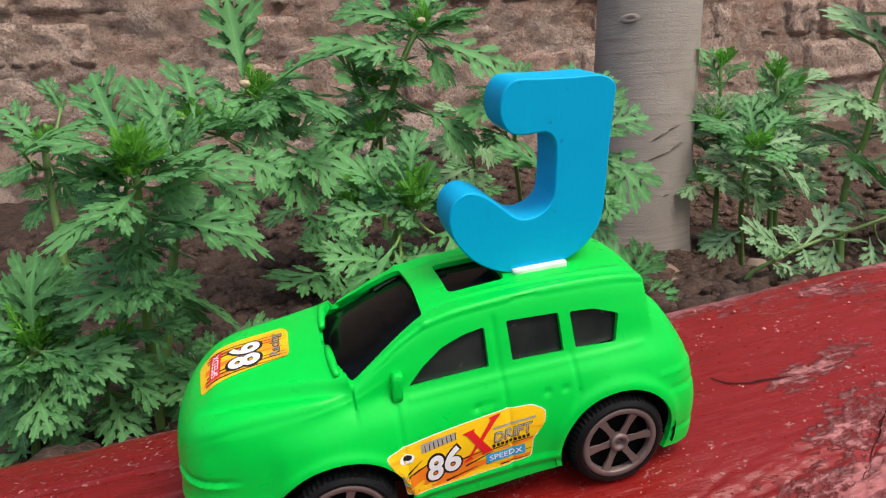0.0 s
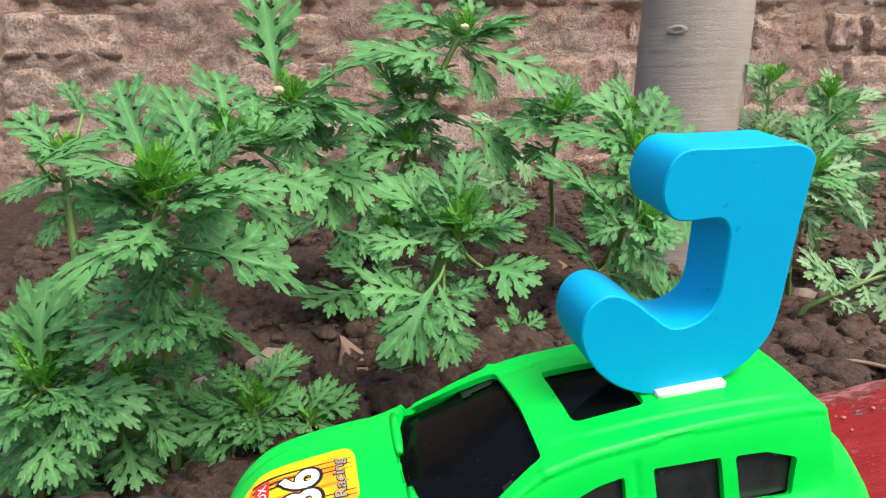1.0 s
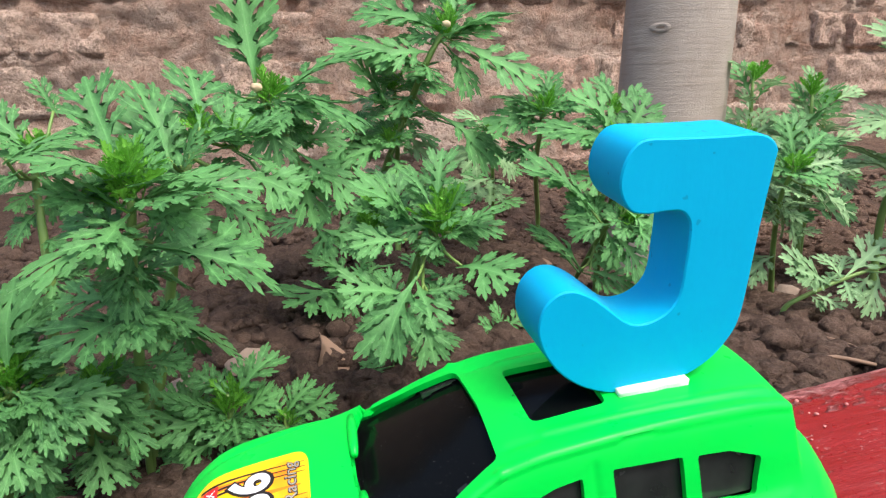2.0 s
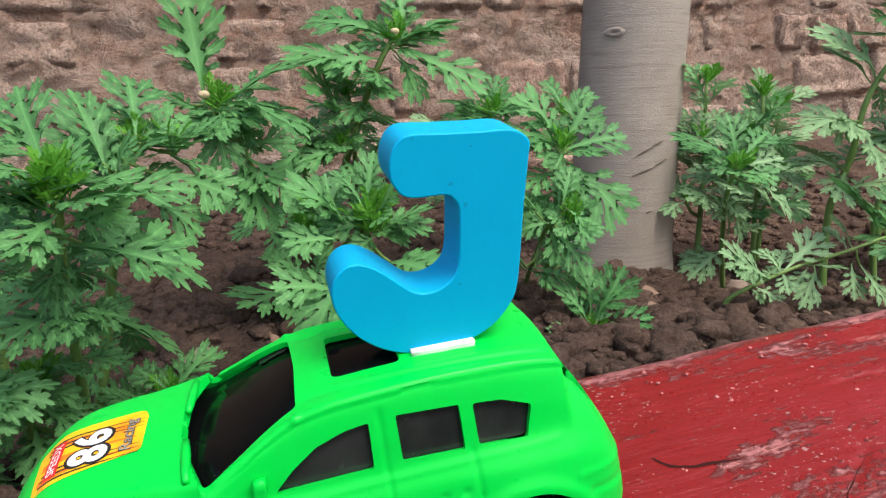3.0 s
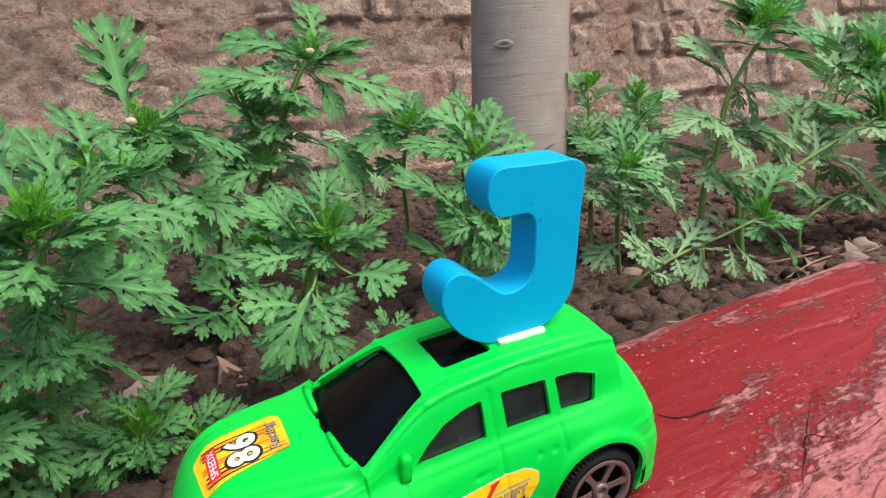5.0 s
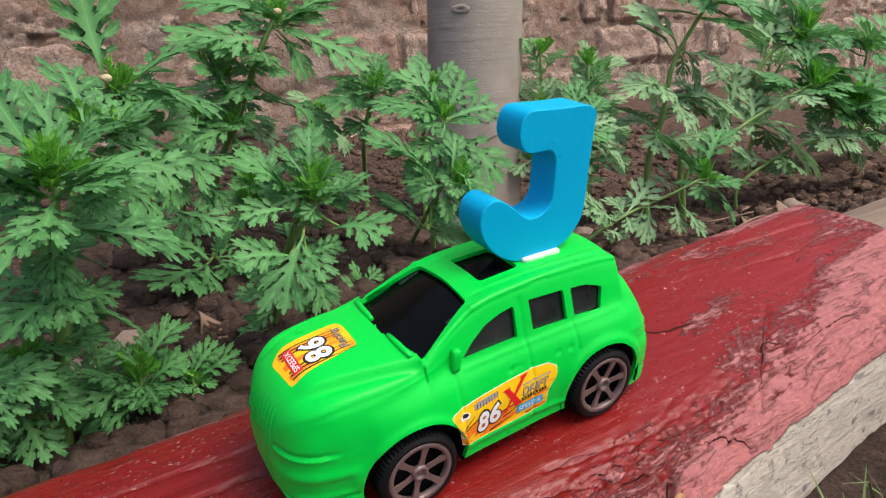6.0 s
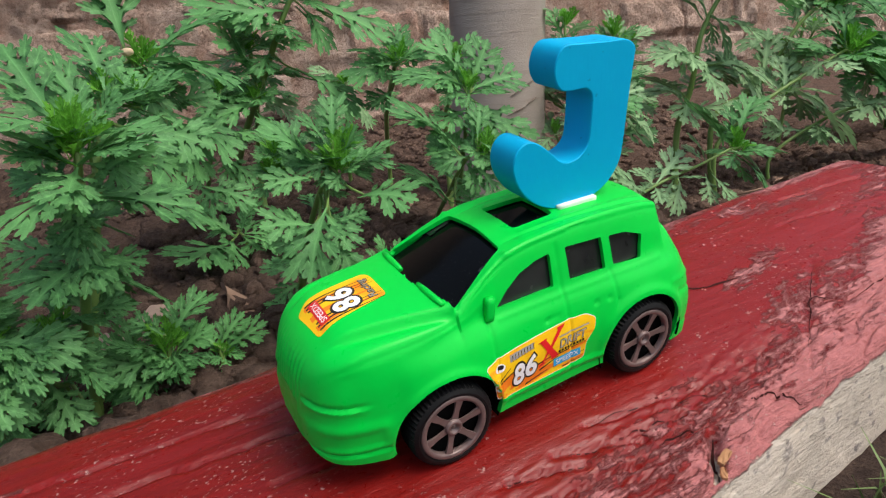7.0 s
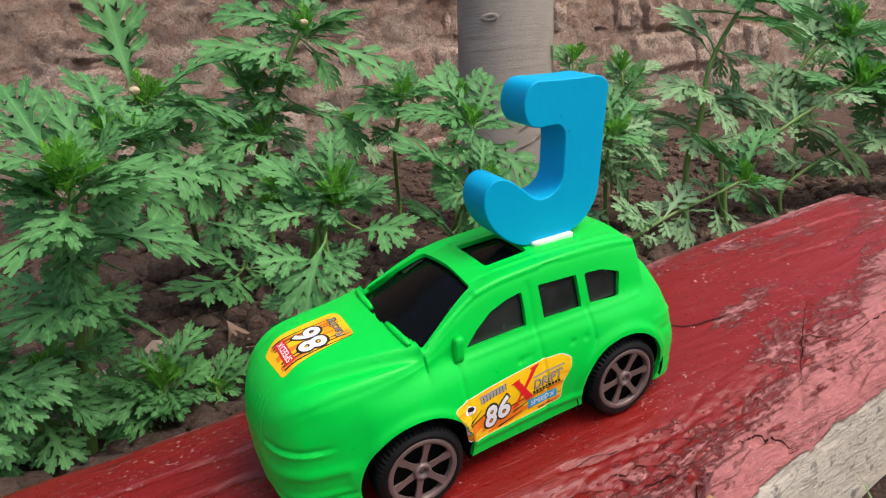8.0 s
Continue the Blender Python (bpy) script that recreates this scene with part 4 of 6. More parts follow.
def build_car():
    car = thing("toy_car", BASE @ Matrix.Translation((0, CAR_Y * CM, 0)), "bright green plastic toy car with stickers on the red beam", "toy car")
    xs = car_xs(0.05)
    rows = skin(xs)
    verts, faces = cut_skin(rows, 0.076)
    nv = len(rows[0])
    body = link_mesh("body", verts, faces + [tuple(range(nv))[::-1], tuple(range((len(xs) - 1) * nv, len(xs) * nv))], GREEN, car)
    me = body.data
    me.validate()
    bm = bmesh.new()
    bm.from_mesh(me)
    bmesh.ops.delete(bm, geom=[v for v in bm.verts if not v.link_faces], context="VERTS")
    bmesh.ops.recalc_face_normals(bm, faces=bm.faces)
    bm.to_mesh(me)
    bm.free()
    sol = body.modifiers.new("shell", "SOLIDIFY")
    sol.thickness, sol.offset = 0.13 * CM, -1
    bpy.context.view_layer.update()
    shell = bpy.data.meshes.new_from_object(body.evaluated_get(bpy.context.evaluated_depsgraph_get()))
    shell.set_sharp_from_angle(angle=radians(42))
    shell.name = "body"
    body.modifiers.clear()
    body.data = shell
    # dark underbody and cabin floor
    bmf = bmesh.new()
    bmesh.ops.create_cube(bmf, size=1)
    for v in bmf.verts:
        v.co = Vector((v.co.x * 11.6 - 0.3, v.co.y * 3.3, 2.0 + v.co.z * 2.4))
    bmesh.ops.bevel(bmf, geom=bmf.edges, offset=0.3, segments=2, affect="EDGES")
    part("underbody", bmf, DARK, car, "black plastic underbody")
    patch("windscreen", -3.3, -0.7, lambda p: p[2] > 3.75 and abs(p[1]) < 2.1, BLACK, car, "glossy black windscreen", 0.20)
    patch("sunroof", -0.25, 1.55, lambda p: abs(p[1]) < 1.05 and p[2] > 4, BLACK, car, "glossy black sunroof", 0.17)
    patch("rear_window", 4.65, 5.7, lambda p: abs(p[1]) < 1.45 and p[2] > 3, BLACK, car, "glossy black rear window", 0.17)
    for side in (-1, 1):
        for x0, x1 in ((-1.65, 0.55), (0.88, 2.38), (2.45, 3.9)):
            patch("side_window", x0, x1, lambda p, s=side: p[1] * s > 1.3 and 3.7 < p[2] < 5.05, SMOKED, car, "smoked grey side window", 0.17)
    return car, body


CAR, BODY = build_car()


def build_wheel(parent, x, side):
    """Tyre with fine tread, six-spoke rim and hub, facing the side."""
    y1 = (2.78 if x < 0 else 2.64) * side
    n, prof = 116, [(-0.95, 0.80), (-0.93, 1.05), (-0.86, 1.20), (-0.72, 1.25), (-0.2, 1.25), (-0.06, 1.20), (0.0, 1.07), (0.0, 1.0), (-0.10, 0.97), (-0.2, 0.9)]
    verts = []
    for k in range(n):
        t = 2 * math.pi * k / n
        for j, (w, r) in enumerate(prof):
            if j in (2, 3, 4, 5):
                r -= 0.045 * (k % 2)
            verts.append((x + r * math.cos(t), y1 + w * side, 1.225 + r * math.sin(t)))
    m = len(prof)
    faces = [(k * m + j, k * m + j + 1, ((k + 1) % n) * m + j + 1, ((k + 1) % n) * m + j) for k in range(n) for j in range(m - 1)]
    wheel = link_mesh("wheel", verts, faces, RUBBER, parent, "black rubber tyre with fine tread")
    bm = bmesh.new()
    bm.from_mesh(wheel.data)
    bmesh.ops.recalc_face_normals(bm, faces=bm.faces)
    bm.to_mesh(wheel.data)
    bm.free()
    wheel.data.set_sharp_from_angle(angle=radians(30))
    face = y1 - 0.03 * side
    # rim ring
    ringp = [(0.99, -0.12), (0.99, 0.0), (0.96, 0.03), (0.86, 0.03), (0.83, 0.0), (0.83, -0.15)]
    verts = []
    for k in range(64):
        t = 2 * math.pi * k / 64
        for r, w in ringp:
            verts.append((x + r * math.cos(t), face + w * side, 1.225 + r * math.sin(t)))
    m = len(ringp)
    faces = [(k * m + j, k * m + j + 1, ((k + 1) % 64) * m + j + 1, ((k + 1) % 64) * m + j) for k in range(64) for j in range(m - 1)]
    link_mesh("rim", verts, faces, RIM, wheel, "bronze-grey plastic rim")
    turn = 0.25 if x < 0 else 0.05
    for s in range(6):
        a = turn + s * math.pi / 3
        ca, sa = math.cos(a), math.sin(a)
        vs = []
        for r, w, d in ((0.16, 0.115, -0.07), (0.5, 0.075, -0.03), (0.88, 0.11, 0.01)):
            for q, e in ((-w, -0.08), (-w, d), (w, d), (w, -0.08)):
                vs.append((x + r * ca - q * sa, face + e * side, 1.225 + r * sa + q * ca))
        link_mesh("spoke", vs, grid_faces(3, 4, True) + [(0, 1, 2, 3), (11, 10, 9, 8)], RIM, wheel, smooth=False)
    hv, hf = [], []
    hp = [(0.24, -0.14), (0.24, 0.0), (0.20, 0.03), (0.14, 0.03), (0.12, -0.12), (0.075, -0.12), (0.06, -0.03), (0.0, -0.03)]
    for k in range(24):
        t = 2 * math.pi * k / 24
        hv += [(x + r * math.cos(t), face + w * side, 1.225 + r * math.sin(t)) for r, w in hp]
    m = len(hp)
    hf = [(k * m + j, k * m + j + 1, ((k + 1) % 24) * m + j + 1, ((k + 1) % 24) * m + j) for k in range(24) for j in range(m - 1)]
    link_mesh("hub", hv, hf, RIM, wheel)
    dv = [(x, face - 0.30 * side, 1.225)] + [(x + 0.95 * math.cos(k / 24 * 2 * math.pi), face - 0.30 * side, 1.225 + 0.95 * math.sin(k / 24 * 2 * math.pi)) for k in range(24)]
    link_mesh("wheel_disc", dv, [(0, 1 + k, 1 + (k + 1) % 24) for k in range(24)], DARK, wheel, "black recess behind the spokes")
    return wheel


for hx, hz in HUBS:
    for side in (-1, 1):
        build_wheel(CAR, hx, side)
        well = []
        for k in range(25):
            a = -0.35 + (math.pi + 0.7) * k / 24
            well += [(hx + 1.64 * math.cos(a), side * w, hz + 1.64 * math.sin(a)) for w in (1.3, 2.46 - 0.40 * max(0.0, math.sin(a)) ** 2)]
        hub_row = len(well)
        well.append((hx, side * 1.3, hz))
        link_mesh("wheel_well", well, grid_faces(25, 2) + [(hub_row, 2 * k, 2 * k + 2) for k in range(24)], DARK, CAR, "black wheel well")


# ---- blue letter and its tape ----
def build_letter():
    outline = [(4.42, 9.55), (4.10, 9.80), (3.4, 9.86), (2.6, 9.93), (2.05, 9.98), (1.78, 9.84), (1.62, 9.5), (1.62, 9.15), (1.80, 8.83), (2.1, 8.73), (2.45, 8.72), (2.72, 8.68), (2.88, 8.48), (2.90, 8.2), (2.86, 7.7), (2.80, 7.2), (2.66, 6.92), (2.40, 6.75), (2.08, 6.70), (1.80, 6.80), (1.5, 7.08), (1.15, 7.40), (0.82, 7.58), (0.52, 7.56), (0.28, 7.34), (0.18, 6.95), (0.28, 6.5), (0.55, 6.05), (0.95, 5.68), (1.45, 5.43), (2.0, 5.33), (2.6, 5.36), (3.1, 5.47), (3.55, 5.72), (3.9, 6.12), (4.05, 6.5), (4.15, 7.2), (4.26, 8.2), (4.40, 9.2)]
    pts = [(p.x, p.y) for p in catmull([Vector(p) for p in outline], 4, True)]
    ob = thing("letter_block", BASE, "blue painted wooden letter J taped upright on the car roof", "letter block")
    bm = bmesh.new()
    front = [bm.verts.new((x, -0.45, z)) for x, z in pts]
    back = [bm.verts.new((x, 0.75, z)) for x, z in pts]
    n = len(pts)
    f1 = bm.faces.new(front)
    f2 = bm.faces.new(back[::-1])
    for i in range(n):
        bm.faces.new((front[i], back[i], back[(i + 1) % n], front[(i + 1) % n]))
    bmesh.ops.recalc_face_normals(bm, faces=bm.faces)
    rim = [e for e in bm.edges if len({v.co.y for v in e.verts}) == 1]
    bmesh.ops.bevel(bm, geom=rim, offset=0.03, segments=1, affect="EDGES")
    bmesh.ops.triangulate(bm, faces=[f for f in bm.faces if len(f.verts) > 4])
    for e in bm.edges:
        e.smooth = len(e.link_faces) == 2 and e.calc_face_angle() < radians(28)
    part("letter", bm, BLUE, ob)
    return ob


build_letter()


def build_tape():
    ob = thing("foam_tape", BASE @ pose(0, 0, 0), "small strip of white foam tape under the letter", "tape")
    bm = bmesh.new()
    bmesh.ops.create_cube(bm, size=1)
    for v in bm.verts:
        v.co = Vector((2.30 + v.co.x * 1.36, 0.0 + v.co.y * 1.22, 5.34 + v.co.z * 0.30 - 0.03 * v.co.x))
    bmesh.ops.subdivide_edges(bm, edges=bm.edges, cuts=5, use_grid_fill=True)
    for v in bm.verts:
        v.co += Vector((noise.noise(v.co * 5), noise.noise(v.co * 5 + Vector((9, 0, 0))), 0)) * 0.03
    part("strip", bm, FOAM, ob)


build_tape()


# ---- stickers, wipers and mirrors of the car ----
SKIN = BVHTree.FromPolygons([v.co.copy() for v in BODY.data.vertices], [tuple(p.vertices) for p in BODY.data.polygons])


def on_side(x, z, lift):
    hit = SKIN.ray_cast(Vector((x * CM, -0.1, z * CM)), Vector((0, 1, 0)))
    y = hit[0].y / CM if hit[0] is not None else -2.6
    return (x, y - lift, z)


def on_hood(x, y, lift):
    hit = SKIN.ray_cast(Vector((x * CM, y * CM, 0.1)), Vector((0, 0, -1)))
    z = hit[0].z / CM if hit[0] is not None else 4.2
    return (x, y, z + lift)


def diced(pts, faces, step=0.11):
    """Flat faces cut into small pieces, so that they can bend with the skin."""
    bm = bmesh.new()
    vs = [bm.verts.new((a, b, 0)) for a, b in pts]
    for f in faces:
        bm.faces.new([vs[i] for i in f])
    for axis in (0, 1):
        lo, hi = min(p[axis] for p in pts), max(p[axis] for p in pts)
        for k in range(1, int((hi - lo) / step) + 1):
            co, no = [0, 0, 0], [0, 0, 0]
            co[axis], no[axis] = lo + k * step, 1
            bmesh.ops.bisect_plane(bm, geom=bm.verts[:] + bm.edges[:] + bm.faces[:], plane_co=co, plane_no=no)
    bm.verts.index_update()
    out = [(v.co.x, v.co.y) for v in bm.verts], [tuple(v.index for v in f.verts) for f in bm.faces]
    bm.free()
    return out


def decal(name, flat, place, material, parent, lift, label=""):
    """A thin flat shape (polygons in the plane) laid onto the skin."""
    pts, faces = flat
    if len(pts) < 400:
        pts, faces = diced(pts, faces)
    verts = [place(a, b, lift) for a, b in pts]
    ob = link_mesh(name, verts, faces, material, parent, label, smooth=False)
    return ob


def fill(poly, step=0.16):
    """A polygon cut into small pieces, so that it can bend with the skin."""
    xs, ys = [p[0] for p in poly], [p[1] for p in poly]
    bm = bmesh.new()
    bm.faces.new([bm.verts.new((a, b, 0)) for a, b in poly])
    for axis, lo, hi in ((0, min(xs), max(xs)), (1, min(ys), max(ys))):
        c = lo + step
        while c < hi:
            co, no = [0, 0, 0], [0, 0, 0]
            co[axis], no[axis] = c, 1
            bmesh.ops.bisect_plane(bm, geom=bm.verts[:] + bm.edges[:] + bm.faces[:], plane_co=co, plane_no=no)
            c += step
    bmesh.ops.triangulate(bm, faces=bm.faces)
    bm.verts.index_update()
    out = [(v.co.x, v.co.y) for v in bm.verts], [tuple(v.index for v in f.verts) for f in bm.faces]
    bm.free()
    return out


def letters(text, size, bold=0.0, shear=0.0, width=None):
    """Flat polygons of a text in the built-in font, centred on the origin, size high and width wide."""
    cu = bpy.data.curves.new("text", "FONT")
    cu.body, cu.size, cu.shear, cu.offset = text, 1.0, shear, bold
    cu.resolution_u = 4
    tmp = bpy.data.objects.new("text", cu)
    scene.collection.objects.link(tmp)
    bpy.context.view_layer.update()
    me = bpy.data.meshes.new_from_object(tmp.evaluated_get(bpy.context.evaluated_depsgraph_get()))
    pts = [(v.co.x, v.co.y) for v in me.vertices]
    faces = [tuple(p.vertices) for p in me.polygons]
    bpy.data.objects.remove(tmp)
    bpy.data.meshes.remove(me)
    bpy.data.curves.remove(cu)
    xs, ys = [p[0] for p in pts], [p[1] for p in pts]
    s = size / (max(ys) - min(ys))
    sx = width / (max(xs) - min(xs)) if width else s
    cx, cy = (max(xs) + min(xs)) / 2, (max(ys) + min(ys)) / 2
    return [((a - cx) * sx, (b - cy) * s) for a, b in pts], faces


def moved(flat, x, y, turn=0.0, axes=None):
    c, s = math.cos(turn), math.sin(turn)
    out = []
    for a, b in flat[0]:
        a, b = a * c - b * s, a * s + b * c
        if axes == "hood":      # baseline runs across the car, letter tops point to the nose
            a, b = -b, a
        out.append((x + a, y + b))
    return out, flat[1]


def bar(w, h):
    return [(-w / 2, -h / 2), (w / 2, -h / 2), (w / 2, h / 2), (-w / 2, h / 2)], [(0, 1, 2, 3)]


def streak(x0, y0, x1, y1, w0, w1):
    return [(x0, y0 - w0), (x1, y1 - w1), (x1, y1 + w1), (x0, y0 + w0)], [(0, 1, 2, 3)]


def side_sticker(side_car):
    outline = rounded([(-2.30, 2.60), (-1.85, 2.71), (-1.2, 2.77), (-0.3, 2.84), (0.6, 2.90), (1.25, 2.86), (1.56, 2.66), (1.52, 2.34), (1.20, 1.98), (1.13, 1.46), (0.5, 1.40), (-0.6, 1.38), (-1.92, 1.38), (-1.98, 1.95), (-2.18, 2.32)], 0.10, 3)
    rim = [(x + 0.016 * math.copysign(1, x + 0.35), z + 0.016 * math.copysign(1, z - 2.1)) for x, z in outline]
    s = decal("side_sticker", fill(outline), on_side, STICKER, side_car, 0.014, "yellow and orange racing sticker on the door")
    decal("white_edge", fill(rim), on_side, WHITE_INK, s, 0.008, "thin white edge of the sticker")
    for flame in ([(-1.95, 1.42), (-1.96, 1.85), (-1.6, 2.08), (-1.15, 2.05), (-0.7, 1.95), (-0.15, 2.06), (0.1, 1.98), (-0.4, 1.80), (-0.05, 1.74), (0.25, 1.80), (-0.1, 1.58), (-0.7, 1.42)], [(0.1, 1.92), (0.7, 1.98), (1.2, 2.06), (1.21, 1.98), (0.8, 1.90)], [(0.2, 1.50), (0.8, 1.56), (1.13, 1.60), (1.13, 1.53), (0.6, 1.46)]):
        decal("flame", fill(rounded(flame, 0.12, 3)), on_side, ORANGE_INK, s, 0.018)
    decal("flame_light", fill(rounded([(-1.9, 1.45), (-1.85, 1.62), (-1.5, 1.72), (-1.55, 1.52), (-1.2, 1.58), (-1.3, 1.42)], 0.06, 3)), on_side, STICKER, s, 0.020)
    for i, (x0, y0, x1, y1, w) in enumerate(((-1.95, 1.90, -1.2, 2.18, 0.035), (-1.9, 2.0, -1.5, 2.28, 0.03), (-0.5, 1.72, 0.2, 1.92, 0.03), (-0.62, 1.95, 0.02, 2.02, 0.025), (0.0, 1.60, 1.14, 1.72, 0.025), (0.2, 1.98, 1.2, 2.04, 0.02), (0.35, 1.46, 1.1, 1.50, 0.02), (-1.0, 1.46, -0.2, 1.62, 0.03))):
        decal("streak", streak(x0, y0, x1, y1, w, w * 0.3), on_side, BLACK_INK, s, 0.021)
    for dx, ch in ((-1.22, "8"), (-0.80, "6")):
        rise = 0.26 * (dx + 1.22)
        decal("number_outline", moved(letters(ch, 0.80, 0.065, 0.14, 0.50), dx, 1.94 + rise, -0.02), on_side, BLACK_INK, s, 0.024)
        decal("number", moved(letters(ch, 0.68, 0.032, 0.14, 0.40), dx, 1.94 + rise, -0.02), on_side, WHITE_INK, s, 0.032)
    cross = [(-0.40, 0.30), (-0.06, 0.36), (-0.10, 0.29), (0.03, 0.08), (0.34, 0.47), (0.28, 0.52), (0.60, 0.57), (0.54, 0.49), (0.47, 0.44), (0.08, 0.0), (0.28, -0.30), (0.38, -0.32), (0.02, -0.40), (0.06, -0.33), (-0.06, -0.13), (-0.24, -0.36), (-0.16, -0.40), (-0.42, -0.47), (-0.38, -0.40), (-0.30, -0.36), (-0.10, -0.05), (-0.28, 0.25)]
    flat = [(-0.12 + a, 2.30 + b) for a, b in cross]
    decal("red_cross", fill(flat), on_side, RED_INK, s, 0.034, "bold red letter X")
    decal("word_shadow", moved(letters("DRIFT", 0.28, 0.035, 0.25, 1.02), 0.72, 2.30, 0.06), on_side, BLACK_INK, s, 0.022)
    decal("word", moved(letters("DRIFT", 0.25, 0.01, 0.25, 0.98), 0.72, 2.31, 0.06), on_side, GREY_INK, s, 0.030, "grey lettering")
    decal("word_bar", moved(bar(1.06, 0.05), 0.78, 2.54, 0.05), on_side, GREY_INK, s, 0.026)
    for k in range(9):
        decal("maker_bar", moved(bar(0.075, 0.085), 0.22 + 0.107 * k, 2.065 + 0.006 * k, 0.05), on_side, BLACK_INK, s, 0.028)
    decal("blue_plate", moved(bar(0.98, 0.27), 0.50, 1.74, 0.02), on_side, BLUE_INK, s, 0.024, "small blue plate")
    decal("word", moved(letters("SPEEDX", 0.15, 0.008, 0.0, 0.82), 0.50, 1.745, 0.02), on_side, WHITE_INK, s, 0.032)
    decal("word_bar", moved(bar(0.86, 0.04), -1.06, 2.66, 0.06), on_side, GREY_INK, s, 0.026)
    for k in range(8):
        decal("word_bar", moved(bar(0.075, 0.16), -1.45 + 0.105 * k, 2.525 + 0.012 * k, 0.0), on_side, GREY_INK, s, 0.026)
        decal("word_bar", moved(bar(0.02, 0.17), -1.40 + 0.105 * k, 2.525 + 0.012 * k, 0.0), on_side, BLACK_INK, s, 0.028)
    disc = [(0.17 * math.cos(k / 16 * 2 * math.pi), 0.125 * math.sin(k / 16 * 2 * math.pi)) for k in range(16)], [tuple(range(16))]
    mark = [(0.62 * a, 0.55 * b + 0.02) for a, b in disc[0]], disc[1]
    decal("emblem", moved(disc, -1.84, 2.42), on_side, WHITE_INK, s, 0.024, "small white oval emblem with a dark mark")
    decal("emblem_mark", moved(mark, -1.83, 2.43), on_side, BLACK_INK, s, 0.032)


def hood_sticker(car):
    outline = rounded([(-6.02, -0.88), (-3.95, -0.60), (-3.93, 0.62), (-4.05, 0.86), (-5.80, 0.82), (-6.14, 0.52)], 0.16, 3)
    s = decal("hood_sticker", fill(outline), on_hood, STICKER, car, 0.012, "yellow racing sticker on the bonnet")
    for y, w in ((-0.56, 0.10), (-0.1, 0.12), (0.45, 0.10)):
        decal("flame", streak(-5.95, y, -4.1, y * 0.8, w, 0.02), on_hood, ORANGE_INK, s, 0.014)
    for y in (-0.68, -0.52, -0.38, 0.28, 0.42, 0.58):
        decal("streak", streak(-5.9, y, -4.0, y * 0.9, 0.035, 0.008), on_hood, BLACK_INK, s, 0.016)
    decal("red_plate", moved(bar(1.12, 0.27), -5.70, -0.04, 0.0, "hood"), on_hood, RED_INK, s, 0.024, "small red plate")
    decal("word", moved(letters("SPEEDX", 0.17, 0.008, 0.0, 0.98), -5.70, -0.04, 0.0, "hood"), on_hood, WHITE_INK, s, 0.032)
    for dy, ch in ((-0.32, "8"), (0.24, "6")):
        decal("number_outline", moved(letters(ch, 0.90, 0.065, 0.0, 0.62), -5.0, dy, 0.0, "hood"), on_hood, BLACK_INK, s, 0.022)
        decal("number", moved(letters(ch, 0.76, 0.032, 0.0, 0.50), -5.0, dy, 0.0, "hood"), on_hood, WHITE_INK, s, 0.030)
    decal("word_shadow", moved(letters("Racing", 0.32, 0.04, 0.1, 1.10), -4.24, 0.04, 0.0, "hood"), on_hood, BLACK_INK, s, 0.022)
    decal("word", moved(letters("Racing", 0.28, 0.0, 0.1, 1.06), -4.24, 0.04, 0.0, "hood"), on_hood, GREY_INK, s, 0.030)


side_sticker(CAR)
hood_sticker(CAR)


def build_trim(car):
    # wipers moulded at the foot of the windscreen
    for y0, y1 in ((1.60, 0.30), (-0.70, -1.92)):
        pts = [on_hood(-3.16 + 0.10 * abs(y0 + (y1 - y0) * t) ** 1.5 / 2.6, y0 + (y1 - y0) * t, 0.0) for t in (0, 0.25, 0.5, 0.75, 1)]
        pts = [(p[0] + 0.06, p[1], 4.58 - 0.05 * abs(p[1])) for p in pts]
        v, f = tube(pts, [0.07, 0.095, 0.10, 0.095, 0.07], 8)
        link_mesh("wiper", v, f, GREEN, car)
    for side in (-1, 1):
        bm = bmesh.new()
        bmesh.ops.create_cube(bm, size=1)
        bmesh.ops.subdivide_edges(bm, edges=bm.edges, cuts=3, use_grid_fill=True)
        for q in bm.verts:
            n = q.co.normalized() * 0.56
            c = q.co * 0.6 + n * 0.4
            q.co = Vector((-1.76 + c.x * 0.26 + c.z * 0.08, side * (2.13 + c.y * 0.24), 3.98 + c.z * 0.72))
        part("mirror", bm, GREEN, car)
    # round screw hole of the sunroof, just above its pane
    bm = bmesh.new()
    bmesh.ops.create_cone(bm, cap_ends=True, segments=16, radius1=0.13, radius2=0.13, depth=0.05)
    for q in bm.verts:
        q.co += Vector((0.10, 0.45, 5.20))
    part("stud", bm, DARK, car, "small black stud of the sunroof")


build_trim(CAR)


